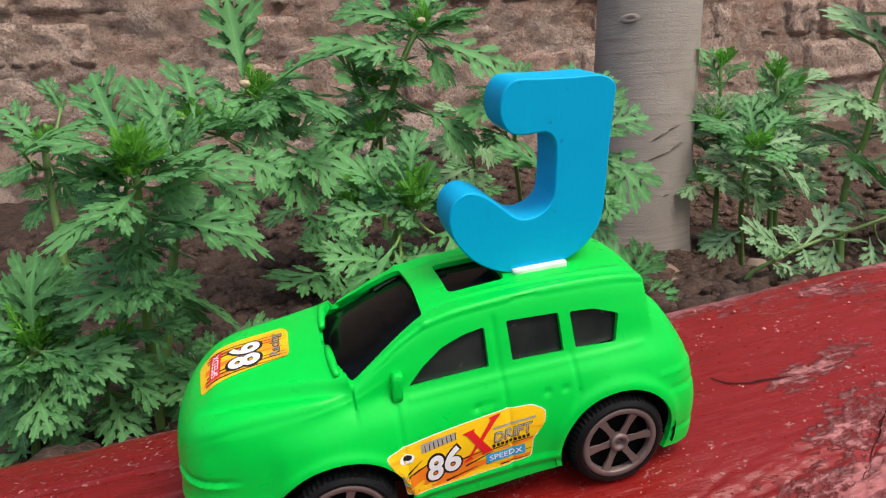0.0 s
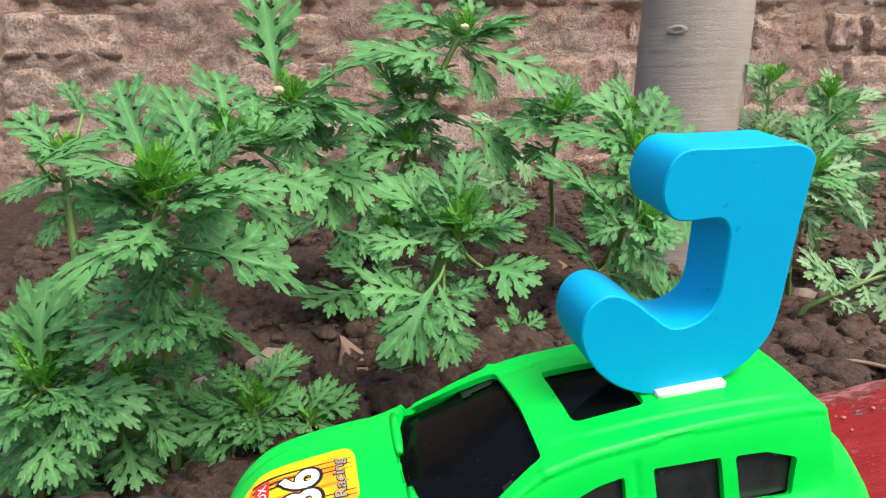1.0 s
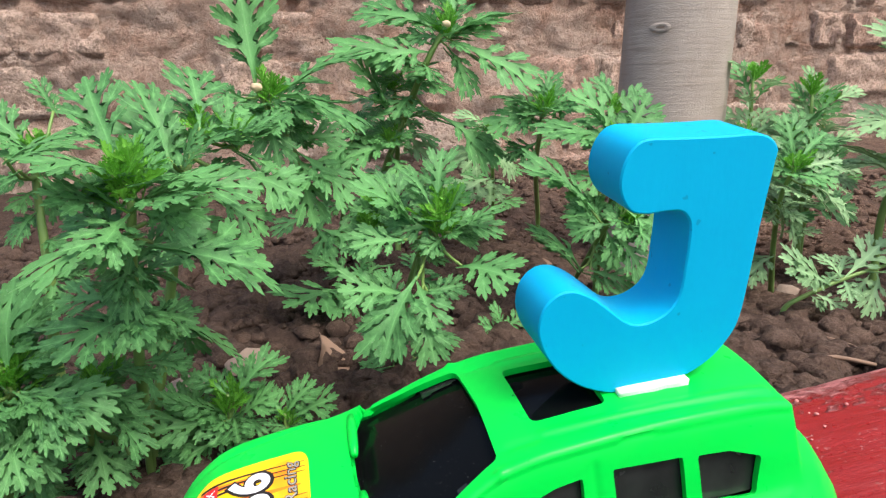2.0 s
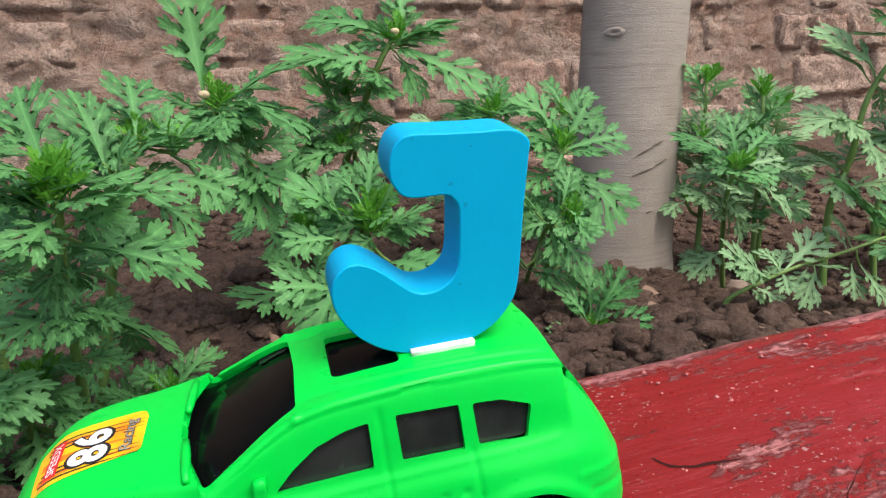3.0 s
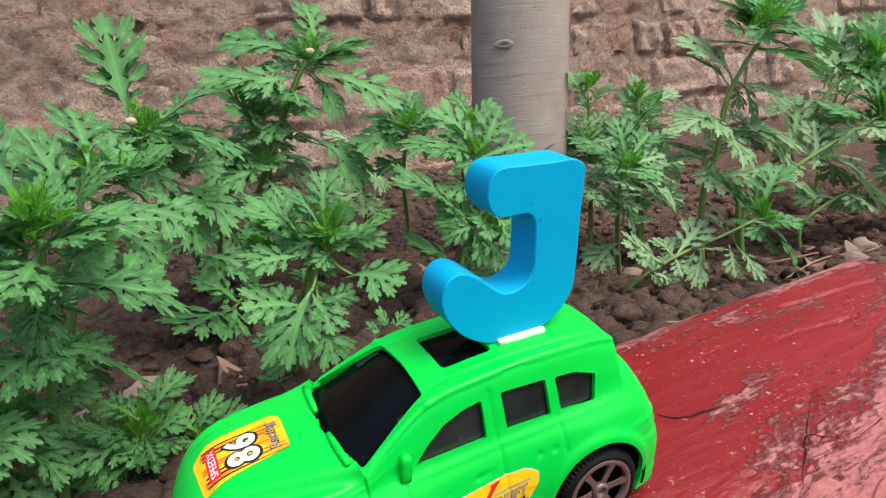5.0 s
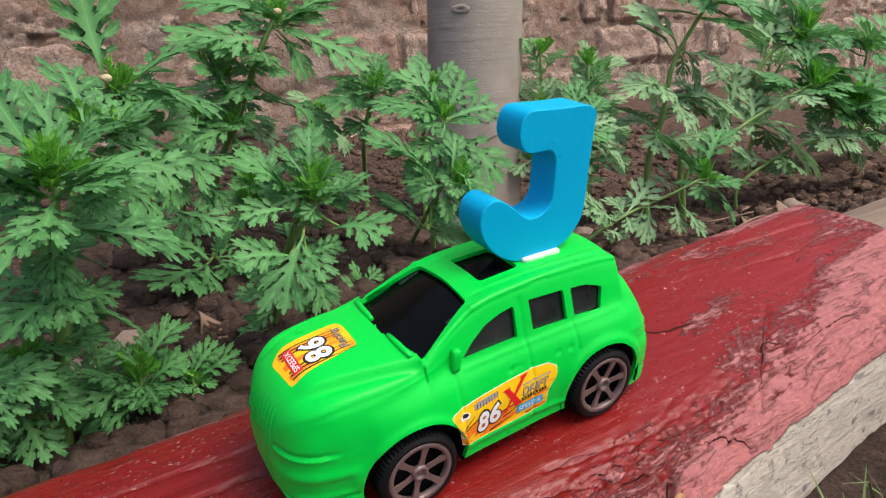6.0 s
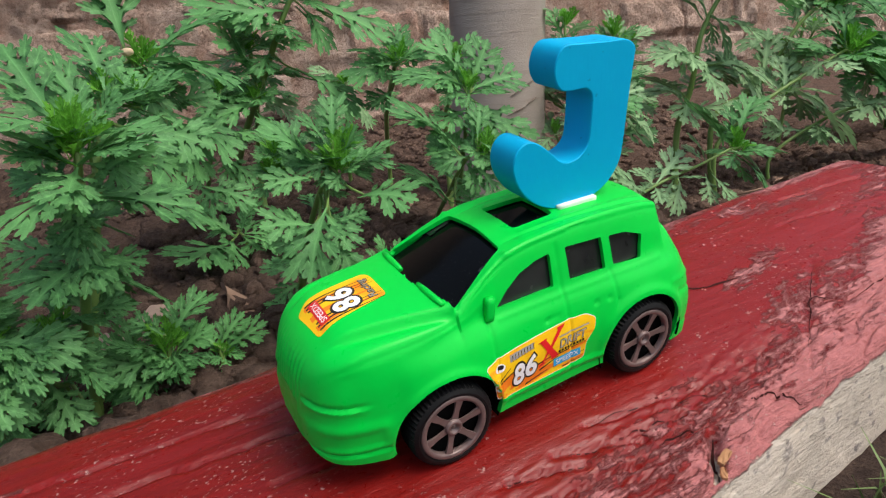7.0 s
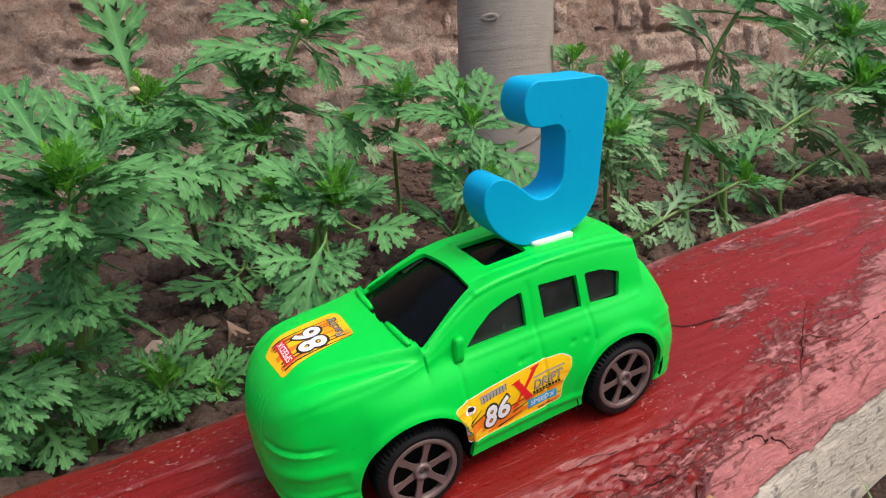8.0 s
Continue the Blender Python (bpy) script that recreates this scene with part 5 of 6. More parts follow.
# ---- plants ----
def leaf_mesh(name, seed, length, width, material, droop=0.35, fold=0.2, first=66, plump=1.0):
    """A lobed chrysanthemum leaf lying along +x, its stalk at the origin: three pairs of lobes and an end lobe, each with blunt teeth."""
    rng = random.Random(seed)
    verts, faces, vein = [], [], []
    L = length

    def put(x, y, v=0.0):
        vein.append(v)
        t = x / L
        z = L * (0.10 * t - droop * 0.5 * t * t) + fold * abs(y) - 0.9 * fold * y * y / (0.42 * L)
        z -= 0.02 * L * v
        z += 0.06 * L * noise.noise((x * 2.6 / L, y * 2.6 / L, seed * 3.7))
        verts.append((x, y, z))
        return len(verts) - 1

    def fan(loop, hub, side):
        for k in range(len(loop) - 1):
            a, b = loop[k], loop[k + 1]
            faces.append((hub, b, a) if side > 0 else (hub, a, b))

    tooth = [(0.14, -0.20), (0.34, -0.30), (0.50, -0.47), (0.60, -0.50), (0.60, -0.32), (0.74, -0.44), (0.87, -0.42), (0.91, -0.31), (0.82, -0.14), (0.98, -0.14), (1.08, 0.0), (0.98, 0.13), (0.82, 0.15), (0.90, 0.32), (0.86, 0.43), (0.73, 0.42), (0.60, 0.30), (0.58, 0.45), (0.48, 0.44), (0.33, 0.28), (0.14, 0.20)]
    nodes = [0.0, 0.14, 0.26, 0.44, 0.62, 0.77]
    mids = [put(x * L, 0, 1.0) for x in nodes]
    last = {}
    for side in (1, -1):
        rim = [put(0, side * 0.014 * L), put(0.14 * L, side * 0.022 * L), put(0.26 * L, side * 0.040 * L)]
        for k in range(2):
            s = (mids[k], mids[k + 1], rim[k + 1], rim[k])
            faces.append(s if side > 0 else s[::-1])
        prev, at = rim[2], Vector((0.26 * L, 0.040 * L))
        for i in range(3):
            reach = width * L * (0.68, 1.0, 0.94)[i] * rng.uniform(0.88, 1.10)
            a = radians((first, first - 12, first - 26)[i] + rng.uniform(-3, 3))
            to = Vector((nodes[3 + i] * L, (0.045, 0.055, 0.06)[i] * L))
            notch = put(to.x, side * to.y)
            s = (mids[2 + i], mids[3 + i], notch, prev)
            faces.append(s if side > 0 else s[::-1])
            root = (at + to) * 0.5
            d, c = Vector((math.cos(a), math.sin(a))), Vector((math.sin(a), -math.cos(a)))
            w = reach * (0.46, 0.44, 0.43)[i] * plump
            ring = []
            for u, v in tooth:
                q = root + d * reach * u * rng.uniform(0.96, 1.04) + c * w * v * rng.uniform(0.9, 1.1)
                ring.append(put(q.x, side * q.y))
            h = root + d * reach * 0.45
            hub = put(h.x, side * h.y, 1.0)
            vein[ring[10]] = 0.8
            fan([prev] + ring + [notch, prev], hub, side)
            prev, at = notch, to
        last[side] = prev
    reach = 0.31 * L
    ring = [put(0.74 * L + reach * u, 0.74 * reach * v) for u, v in tooth]
    hub = put(0.74 * L + reach * 0.5, 0, 1.0)
    vein[ring[10]] = 0.8
    fan([mids[5], last[-1]] + ring + [last[1], mids[5]], hub, -1)
    me = bpy.data.meshes.new(name)
    me.from_pydata([tuple(c * CM for c in v) for v in verts], [], faces)
    me.attributes.new("vein", "FLOAT", "POINT").data.foreach_set("value", vein)
    me.materials.append(material)
    me.polygons.foreach_set("use_smooth", [True] * len(me.polygons))
    return me


BIG = [leaf_mesh("leaf", 3 + k, 6.0, 0.45, LEAF, 0.22 + 0.14 * k, 0.08 + 0.07 * k, 66 - 3 * k) for k in range(5)]
LONG = [leaf_mesh("leaf", 23 + k, 6.0, 0.38, LEAF, 0.15 + 0.15 * k, 0.12 + 0.05 * k, 60 - 4 * k, 0.95) for k in range(2)]
PALE_LEAVES = [leaf_mesh("leaf", 13 + k, 6.0, 0.41, PALELEAF, 0.35 + 0.18 * k, 0.10 + 0.09 * k, 64 - 3 * k) for k in range(4)]
YOUNG = [leaf_mesh("young_leaf", 43 + k, 6.0, 0.27, SHOOT, -0.2 + 0.2 * k, 0.5, 52) for k in range(3)]


def leaf_at(mesh, name, parent, pos, yaw, pitch, roll, size, turn=0.62):
    """A leaf at its node; it turns its upper side towards the light, which comes from the open side of the bed."""
    pitch = max(-0.3, pitch + turn * 0.6 * math.sin(yaw))
    roll += turn * 0.85 * math.cos(yaw)
    ob = new(name, mesh)
    ob.parent = parent
    ob.matrix_local = Matrix.Translation(Vector(pos) * CM) @ Matrix.Rotation(yaw, 4, "Z") @ Matrix.Rotation(-pitch, 4, "Y") @ Matrix.Rotation(roll, 4, "X") @ Matrix.Scale(size, 4)
    return ob


def far_plant(x, y, h, lean=(0, 0), leaf=6.0, count=12, seed=0, shoots=3, bare=0.36, label="young green chrysanthemum plant with lobed leaves growing in soil"):
    """One upright plant: a green stem with side shoots, lobed leaves up its length and a bright tuft of young leaves on top."""
    rng = random.Random(seed * 13 + 5)
    z0 = ground_z(x, y)
    ob = thing("chrysanthemum_plant", Matrix.Translation((x * CM, y * CM, z0 * CM)), label, "plant", "plants in the flower bed")
    top = Vector((lean[0], lean[1], h))

    def along(t):
        return Vector((top.x * t**1.4, top.y * t**1.4, -1.5 + (top.z + 1.5) * t)) + Vector((math.sin(t * 5 + seed), math.cos(t * 4 + seed), 0)) * 0.04 * h * t * (1 - t)

    r0 = 0.15 + 0.012 * h
    v, f = tube([along(i / 12) for i in range(13)], [r0 * (1 - 0.55 * i / 12) for i in range(13)], 8)
    link_mesh("stem", v, f, STEM, ob)
    s = leaf / 6.0
    kinds = PALE_LEAVES + BIG[:2] if x > 60 else BIG[:3] + PALE_LEAVES[:3] if y > 45 else BIG
    count = round(count * 0.8) if x > 60 else count

    def tuft(pos, size, n):
        for i in range(n):
            leaf_at(rng.choice(YOUNG), "young_leaf", ob, pos + Vector((0, 0, -0.1 * size)), i * 2.399 + seed, rng.uniform(0.65, 1.3), rng.uniform(-0.5, 0.5), size * rng.uniform(0.30, 0.54), 0.15)

    count = round(count * 1.15)
    for i in range(count):
        t = bare + (1 - bare) * ((i + 0.5) / count) ** 0.8
        yaw = i * 2.399 + rng.uniform(-0.35, 0.35) + seed * 1.7
        k = (t - bare) / (1 - bare)
        up = 0.05 + 0.85 * k + rng.uniform(-0.25, 0.25)
        size = s * (1.05 - 0.3 * k) * rng.uniform(0.78, 1.12)
        if y < 26 and math.sin(yaw) < -0.3:     # leaves over the beam stay small
            size, up = size * 0.6, up + 0.3
        leaf_at(rng.choice(kinds), "leaf", ob, along(t), yaw, up, rng.uniform(-0.4, 0.4), size)
    tuft(along(0.985), s, 11)
    for m in range(shoots):
        t = 0.30 + 0.45 * (m + rng.random() * 0.6) / max(1, shoots)
        a = m * 2.3 + seed * 0.9 + rng.uniform(-0.4, 0.4)
        start, reach = along(t), s * rng.uniform(2.4, 4.2)
        tip = start + Vector((math.cos(a) * reach, math.sin(a) * reach, reach * rng.uniform(0.7, 1.2)))
        bend = (start + tip) / 2 + Vector((math.cos(a), math.sin(a), -0.6)) * 0.15 * reach
        v, f = tube([start, bend, tip], [r0 * 0.55, r0 * 0.48, r0 * 0.35], 7)
        link_mesh("side_stem", v, f, STEM, ob)
        for i in range(7):
            leaf_at(rng.choice(kinds), "leaf", ob, tip - (tip - start) * 0.12 * (i % 3), i * 2.399 + a, 0.15 + 0.14 * i + rng.uniform(-0.2, 0.2), rng.uniform(-0.4, 0.4), s * rng.uniform(0.5, 0.8))
        tuft(tip, s * 0.75, 6)
    return ob


def leaf_to(mesh, name, parent, base, tip, twist=0.0):
    """A leaf from its node to its tip, its upper side turned to the open sky in front of the wall."""
    base, tip = Vector(base), Vector(tip)
    ax = (tip - base).normalized()
    up = Vector((0.05, -0.42, 0.90))
    az = up - ax * up.dot(ax)
    az = az.normalized() if az.length > 0.05 else ax.orthogonal().normalized()
    ay = az.cross(ax)
    m = Matrix((ax, ay, az)).transposed().to_4x4()
    ob = new(name, mesh)
    ob.parent = parent
    ob.matrix_local = Matrix.Translation(base * CM) @ m @ Matrix.Rotation(twist, 4, "X") @ Matrix.Scale((tip - base).length / 6.3, 4)
    return ob


def plant(stem, tufts, leaves, seed, filler=4, bud=False, pale=False):
    """One plant: a stem through the given places, bright tufts of young leaves (x, y, z, size), and its grown leaves (kind, node, tip, twist)."""
    rng = random.Random(seed * 13 + 5)
    fx, fy, fz = stem[0]
    gz = ground_z(fx, fy) - 1.2
    o = Vector((fx, fy, gz))
    label = "young green chrysanthemum plant with lobed leaves growing in soil"
    if pale:
        label = "leaning chrysanthemum plant with pale lower leaves growing in soil"
    if bud:
        label = "chrysanthemum plant with a small pale bud growing in soil"
    ob = thing("chrysanthemum_plant", Matrix.Translation(o * CM), label, "plant", "plants in the flower bed")
    pts = [Vector(p) - o for p in stem]
    if fz > gz:
        pts = [Vector((0, 0, 0))] + pts
    pts = catmull(pts, 5)
    high = max(p.z for p in pts)
    r0, n = 0.20 + 0.010 * high, len(pts)
    v, f = tube(pts, [r0 * (1 - 0.5 * i / n) for i in range(n)], 8)
    link_mesh("stem", v, f, STEM, ob)
    kinds = {"b": BIG, "l": LONG, "p": PALE_LEAVES}
    usual = 0.0
    for kind, base, tip, twist in leaves:
        base, tip = Vector(base) - o, Vector(tip) - o
        usual += (tip - base).length / len(leaves)
        leaf_to(rng.choice(kinds[kind]), "leaf", ob, base, tip, radians(twist) + rng.uniform(-0.42, 0.42))
        # a shorter leaf grows beside it, a little behind
        turn = Matrix.Rotation(rng.choice((-1, 1)) * rng.uniform(0.45, 0.8), 3, "Z")
        leaf_to(rng.choice(kinds[kind]), "leaf", ob, base + Vector((0, 0.8, -0.3)), base + Vector((0, 0.8, -0.3)) + turn @ (tip - base) * rng.uniform(0.6, 0.85), rng.uniform(-0.5, 0.5))
        # a thin stalk where the leaf grows clear of the stem
        near = min(pts, key=lambda q: (q - base).length)
        if 0.5 < (near - base).length < 6.0:
            mid = (near + base) / 2 - Vector((0, 0, 0.12 * (near - base).length))
            v, f = tube(catmull([near, mid, base + (tip - base) * 0.06], 3), [0.13] * 3 + [0.10] * 3 + [0.08], 6)
            link_mesh("side_stem", v, f, STEM, ob)
    for x, y, z, size in tufts:
        c = Vector((x, y, z)) - o
        for i in range(24):
            off = Vector((rng.uniform(-0.4, 0.4), rng.uniform(-0.4, 0.4), rng.uniform(-0.9, 0.2))) * size
            leaf_at(YOUNG[i % 3], "young_leaf", ob, c + off, i * 2.399 + seed, rng.uniform(0.3, 1.3), rng.uniform(-0.5, 0.5), size * rng.uniform(0.16, 0.36) * (0.7 + 0.04 * usual), 0.3)
        for i in range(8):
            leaf_at(rng.choice(BIG), "leaf", ob, c + Vector((0, 0, -0.8 * size)), i * 2.399 + seed * 1.3 + 0.5, rng.uniform(0.0, 0.8), rng.uniform(-0.5, 0.5), size * rng.uniform(0.36, 0.62) * (0.6 + 0.07 * usual))
    for i in range(2 * filler):
        q = pts[int(n * (0.35 + 0.6 * rng.random()))]
        leaf_at(rng.choice(PALE_LEAVES if pale else BIG), "leaf", ob, q, i * 2.399 + seed * 0.7, rng.uniform(-0.2, 0.6), rng.uniform(-0.4, 0.4), usual / 6.0 * rng.uniform(0.5, 0.9))
    if bud:
        bm = bmesh.new()
        bmesh.ops.create_icosphere(bm, subdivisions=3, radius=0.46)
        for q in bm.verts:
            q.co *= 1 + 0.22 * noise.noise(q.co * 7)
            q.co.z *= 0.72
            q.co += pts[-1] + Vector((-0.1, -0.9, 0.3))
        part("bud", bm, BUD, ob, "pale bud")
    return ob


plant([(-12.8, 27.0, -7.5), (-12.1, 24.0, -2.3), (-11.4, 21.5, 2.5), (-10.7, 20.0, 6.7)],
      [(-10.8, 20.0, 7.1, 1.25), (-10.7, 20.5, 7.9, 0.9)],
    [('b', (-11.0, 20.0, 5.3), (-13.6, 15.5, 4.9), 35),
     ('b', (-10.4, 20.0, 4.7), (-4.8, 23.0, 2.9), 0),
     ('b', (-10.4, 20.0, 5.5), (-7.5, 18.5, 6.8), 10),
     ('b', (-11.2, 20.0, 7.7), (-13.0, 17.0, 9.1), 0),
     ('l', (-11.3, 21.0, 8.1), (-13.0, 24.0, 12.1), -10),
     ('b', (-11.4, 22.0, 1.0), (-13.9, 18.0, 1.0), 0),
     ('b', (-11.3, 22.0, 1.0), (-8.7, 21.0, 0.6), 10),
     ('b', (-11.0, 21.0, 4.5), (-11.7, 19.0, 1.7), 0),
     ('b', (-11.2, 21.5, 3.1), (-9.4, 24.0, 2.0), 20),
     ('b', (-10.9, 20.5, 7.1), (-13.2, 21.0, 7.2), -15),
     ('b', (-10.8, 21.0, 6.6), (-10.6, 22.5, 9.6), 0)], 41, 10)
plant([(-12.9, 29.0, -8.4), (-11.9, 29.0, -4.2), (-10.7, 28.5, 1.3), (-9.4, 29.0, 7.0), (-8.7, 30.0, 9.1)],
      [(-8.7, 30.0, 9.1, 0.75), (-6.8, 31.0, 8.5, 0.9)],
    [('b', (-10.4, 26.0, 6.0), (-5.8, 25.0, 7.2), 0),
     ('b', (-10.0, 27.0, 7.5), (-10.8, 28.0, 12.2), 0),
     ('b', (-8.5, 29.0, 9.0), (-8.8, 32.0, 13.2), 0),
     ('b', (-9.5, 27.0, 7.2), (-8.4, 26.0, 9.4), 0),
     ('b', (-7.0, 30.0, 8.1), (-3.5, 30.0, 5.9), 0),
     ('b', (-6.7, 29.0, 6.8), (-3.2, 27.5, 5.3), 10),
     ('b', (-6.2, 31.0, 8.4), (-4.0, 33.0, 10.0), 0),
     ('b', (-8.4, 27.0, 6.0), (-4.9, 27.0, 3.7), 0),
     ('b', (-9.4, 28.0, 6.1), (-12.7, 30.0, 10.5), -10),
     ('b', (-10.2, 28.0, 3.3), (-6.9, 27.0, 3.4), 0),
     ('b', (-11.1, 28.0, -1.2), (-7.8, 30.0, -4.4), 0),
     ('b', (-8.9, 31.0, 8.1), (-5.9, 34.0, 10.7), 0)], 42, 8)
plant([(-17.8, 30.0, -2.5), (-17.5, 30.0, 0.9), (-17.8, 31.0, 4.6), (-18.0, 32.0, 7.7)],
      [(-17.8, 32.0, 8.3, 0.8)],
    [('b', (-18.3, 28.0, 7.9), (-14.0, 28.0, 9.9), 0),
     ('b', (-17.7, 29.0, 7.4), (-19.6, 27.0, 6.3), 0),
     ('b', (-17.1, 34.0, 10.2), (-17.9, 34.0, 12.3), 0),
     ('b', (-17.9, 32.0, 8.1), (-20.5, 33.0, 10.7), 0),
     ('b', (-17.5, 30.0, 1.5), (-19.1, 27.0, -0.0), 0),
     ('b', (-17.8, 31.0, 4.9), (-19.0, 29.0, 3.8), 0),
     ('b', (-17.9, 32.0, 7.1), (-16.4, 31.0, 4.5), 0),
     ('b', (-17.5, 30.0, 0.9), (-15.9, 31.0, 1.5), 0),
     ('b', (-17.6, 32.0, 8.1), (-19.4, 30.0, 8.9), 10)], 43, 6)
plant([(-18.4, 22.0, -8.6), (-17.7, 21.5, -4.7), (-17.1, 21.0, -2.0)],
      [(-17.0, 21.0, -1.7, 1.1)],
    [('b', (-16.9, 21.0, -1.3), (-16.5, 20.0, 3.0), 0),
     ('b', (-16.9, 20.5, -1.8), (-19.0, 21.0, 1.1), 0),
     ('b', (-16.7, 20.5, -1.8), (-12.5, 19.5, -2.2), 0),
     ('b', (-16.8, 20.5, -2.6), (-13.8, 19.0, -3.7), 0),
     ('b', (-17.2, 20.5, -3.4), (-16.2, 18.0, -5.0), 0),
     ('b', (-17.0, 20.0, -1.8), (-18.4, 18.0, -3.1), 0),
     ('b', (-17.2, 21.0, -0.6), (-18.1, 22.0, 1.9), 10),
     ('b', (-17.3, 21.0, -3.4), (-18.6, 19.0, -5.8), 0),
     ('b', (-16.9, 21.5, -0.8), (-15.9, 23.0, 0.8), 0)], 44, 8)
plant([(-10.8, 26.0, -9.7), (-9.2, 26.5, -8.8), (-8.3, 27.0, -7.4)],
      [(-8.1, 27.0, -6.5, 1.0)],
    [('b', (-8.3, 27.0, -7.0), (-11.6, 26.0, -5.5), 0),
     ('b', (-8.0, 27.0, -6.4), (-5.8, 27.5, -3.5), 0),
     ('b', (-8.2, 27.0, -6.0), (-10.1, 28.0, -4.6), 0),
     ('b', (-8.5, 26.5, -7.3), (-12.0, 25.0, -6.4), 0),
     ('b', (-9.0, 26.0, -8.2), (-12.0, 24.5, -8.9), 0),
     ('b', (-7.9, 27.0, -7.5), (-5.8, 26.0, -5.5), 0),
     ('b', (-9.6, 27.0, -8.3), (-11.9, 28.0, -9.0), 20)], 45, 8)
plant([(-17.3, 22.0, -5.4), (-17.3, 21.5, -2.9), (-16.9, 21.0, -0.5)],
      [(-17.0, 21.0, -1.0, 1.0)],
    [('b', (-16.9, 21.0, -0.5), (-15.7, 21.0, 2.4), 0),
     ('b', (-16.9, 21.0, -1.6), (-15.6, 22.0, 0.1), 0),
     ('b', (-16.9, 20.5, -1.7), (-14.6, 19.5, -2.9), 0),
     ('b', (-17.1, 21.0, -2.7), (-15.5, 18.5, -5.2), 0),
     ('b', (-16.9, 21.0, -4.4), (-14.1, 20.0, -1.8), 0),
     ('b', (-17.4, 21.0, -3.2), (-17.9, 19.0, -5.1), 0)], 66, 7)
plant([(-5.5, 27.0, -10.0), (-5.1, 27.0, -8.6)],
      [(-5.0, 27.0, -8.0, 0.5)],
    [('b', (-5.3, 27.0, -7.7), (-3.4, 27.0, -5.6), 0),
     ('b', (-5.0, 27.0, -7.9), (-2.0, 26.5, -6.6), 0),
     ('b', (-5.2, 27.0, -7.9), (-6.2, 28.0, -6.3), 0)], 46, 3)
plant([(-12.7, 27.0, -6.8), (-14.1, 25.0, -6.7), (-15.1, 24.0, -5.4)],
      [],
    [('b', (-13.8, 25.0, -7.3), (-15.6, 23.0, -8.1), 0),
     ('b', (-13.4, 25.0, -7.7), (-13.6, 23.0, -9.5), 10),
     ('b', (-14.3, 25.0, -6.2), (-12.6, 26.0, -4.6), 0),
     ('b', (-15.1, 24.0, -5.4), (-15.9, 23.0, -2.9), 0)], 47, 2)
plant([(0.7, 78.0, -9.6), (-0.9, 66.0, -2.2), (-2.9, 54.0, 5.8), (-4.6, 48.0, 9.6), (-5.5, 45.8, 11.3)],
      [(-4.6, 46.0, 11.1, 1.15), (-3.8, 47.0, 8.9, 0.8)],
    [('l', (-5.7, 46.0, 11.8), (-6.4, 47.0, 20.1), 0),
     ('b', (-4.5, 46.0, 11.1), (2.5, 42.0, 10.2), 0),
     ('b', (-4.1, 46.0, 11.3), (3.1, 47.5, 15.0), 0),
     ('b', (-3.3, 46.0, 6.7), (-1.5, 43.0, 0.9), 0),
     ('b', (-2.9, 46.0, 6.3), (1.6, 43.0, 3.4), 0),
     ('b', (-6.3, 46.0, 10.7), (-10.0, 44.0, 12.5), 0),
     ('b', (-4.6, 46.5, 10.0), (-1.8, 47.0, 7.2), 0),
     ('b', (-5.0, 45.5, 10.1), (-4.3, 43.0, 5.8), 0),
     ('b', (-1.9, 49.0, 2.1), (-5.1, 47.0, 3.6), 0),
     ('b', (-3.2, 47.5, 7.0), (1.4, 48.0, 8.2), 10),
     ('b', (-1.5, 49.0, -0.4), (2.8, 46.0, -2.2), 0)], 48, 7, bud=True)
plant([(5.7, 80.0, -12.1), (7.3, 70.0, 0.0), (8.8, 60.0, 8.3), (10.6, 56.5, 13.8), (12.5, 56.3, 17.0)],
      [(12.8, 56.5, 17.0, 1.2), (6.5, 56.0, 6.8, 0.7)],
    [('l', (13.2, 56.0, 15.8), (20.9, 52.0, 11.4), 0),
     ('b', (12.4, 56.0, 15.5), (15.0, 53.0, 11.2), 0),
     ('b', (13.8, 56.0, 16.4), (19.1, 58.0, 19.9), 0),
     ('b', (11.6, 56.0, 17.0), (4.4, 58.0, 20.4), 0),
     ('b', (9.9, 56.0, 13.5), (2.0, 55.0, 16.7), 0),
     ('b', (10.2, 56.0, 13.8), (10.1, 52.0, 12.3), 0),
     ('b', (11.2, 56.0, 8.9), (17.1, 52.0, 5.1), 0),
     ('b', (7.3, 57.0, 8.2), (3.2, 56.0, 14.9), 0),
     ('b', (7.5, 56.0, 9.0), (3.2, 54.0, 11.3), 0),
     ('b', (7.0, 56.0, 5.7), (1.2, 53.0, 6.1), 0),
     ('b', (6.7, 57.0, 6.8), (-0.5, 59.0, 6.4), 0),
     ('b', (13.4, 57.0, 17.6), (14.1, 59.0, 23.2), 0),
     ('b', (6.6, 57.0, 5.1), (7.7, 54.0, 2.5), 0)], 49, 9, bud=True)
plant([(2.6, 78.0, -9.8), (2.8, 66.0, 0.1), (3.1, 56.0, 7.8)],
      [(3.1, 56.0, 7.8, 0.7)],
    [('b', (2.4, 55.0, 3.8), (6.2, 52.0, 2.3), 0),
     ('b', (2.8, 55.0, 6.5), (-1.0, 53.0, 4.2), 0),
     ('b', (1.9, 55.0, 1.1), (5.1, 53.0, -1.6), 0),
     ('b', (3.2, 56.0, 7.8), (6.5, 55.0, 9.6), 0),
     ('b', (3.1, 56.0, 7.6), (0.2, 57.0, 9.8), 0),
     ('b', (1.7, 55.0, 0.5), (-1.8, 53.0, -0.6), 0)], 50, 5)
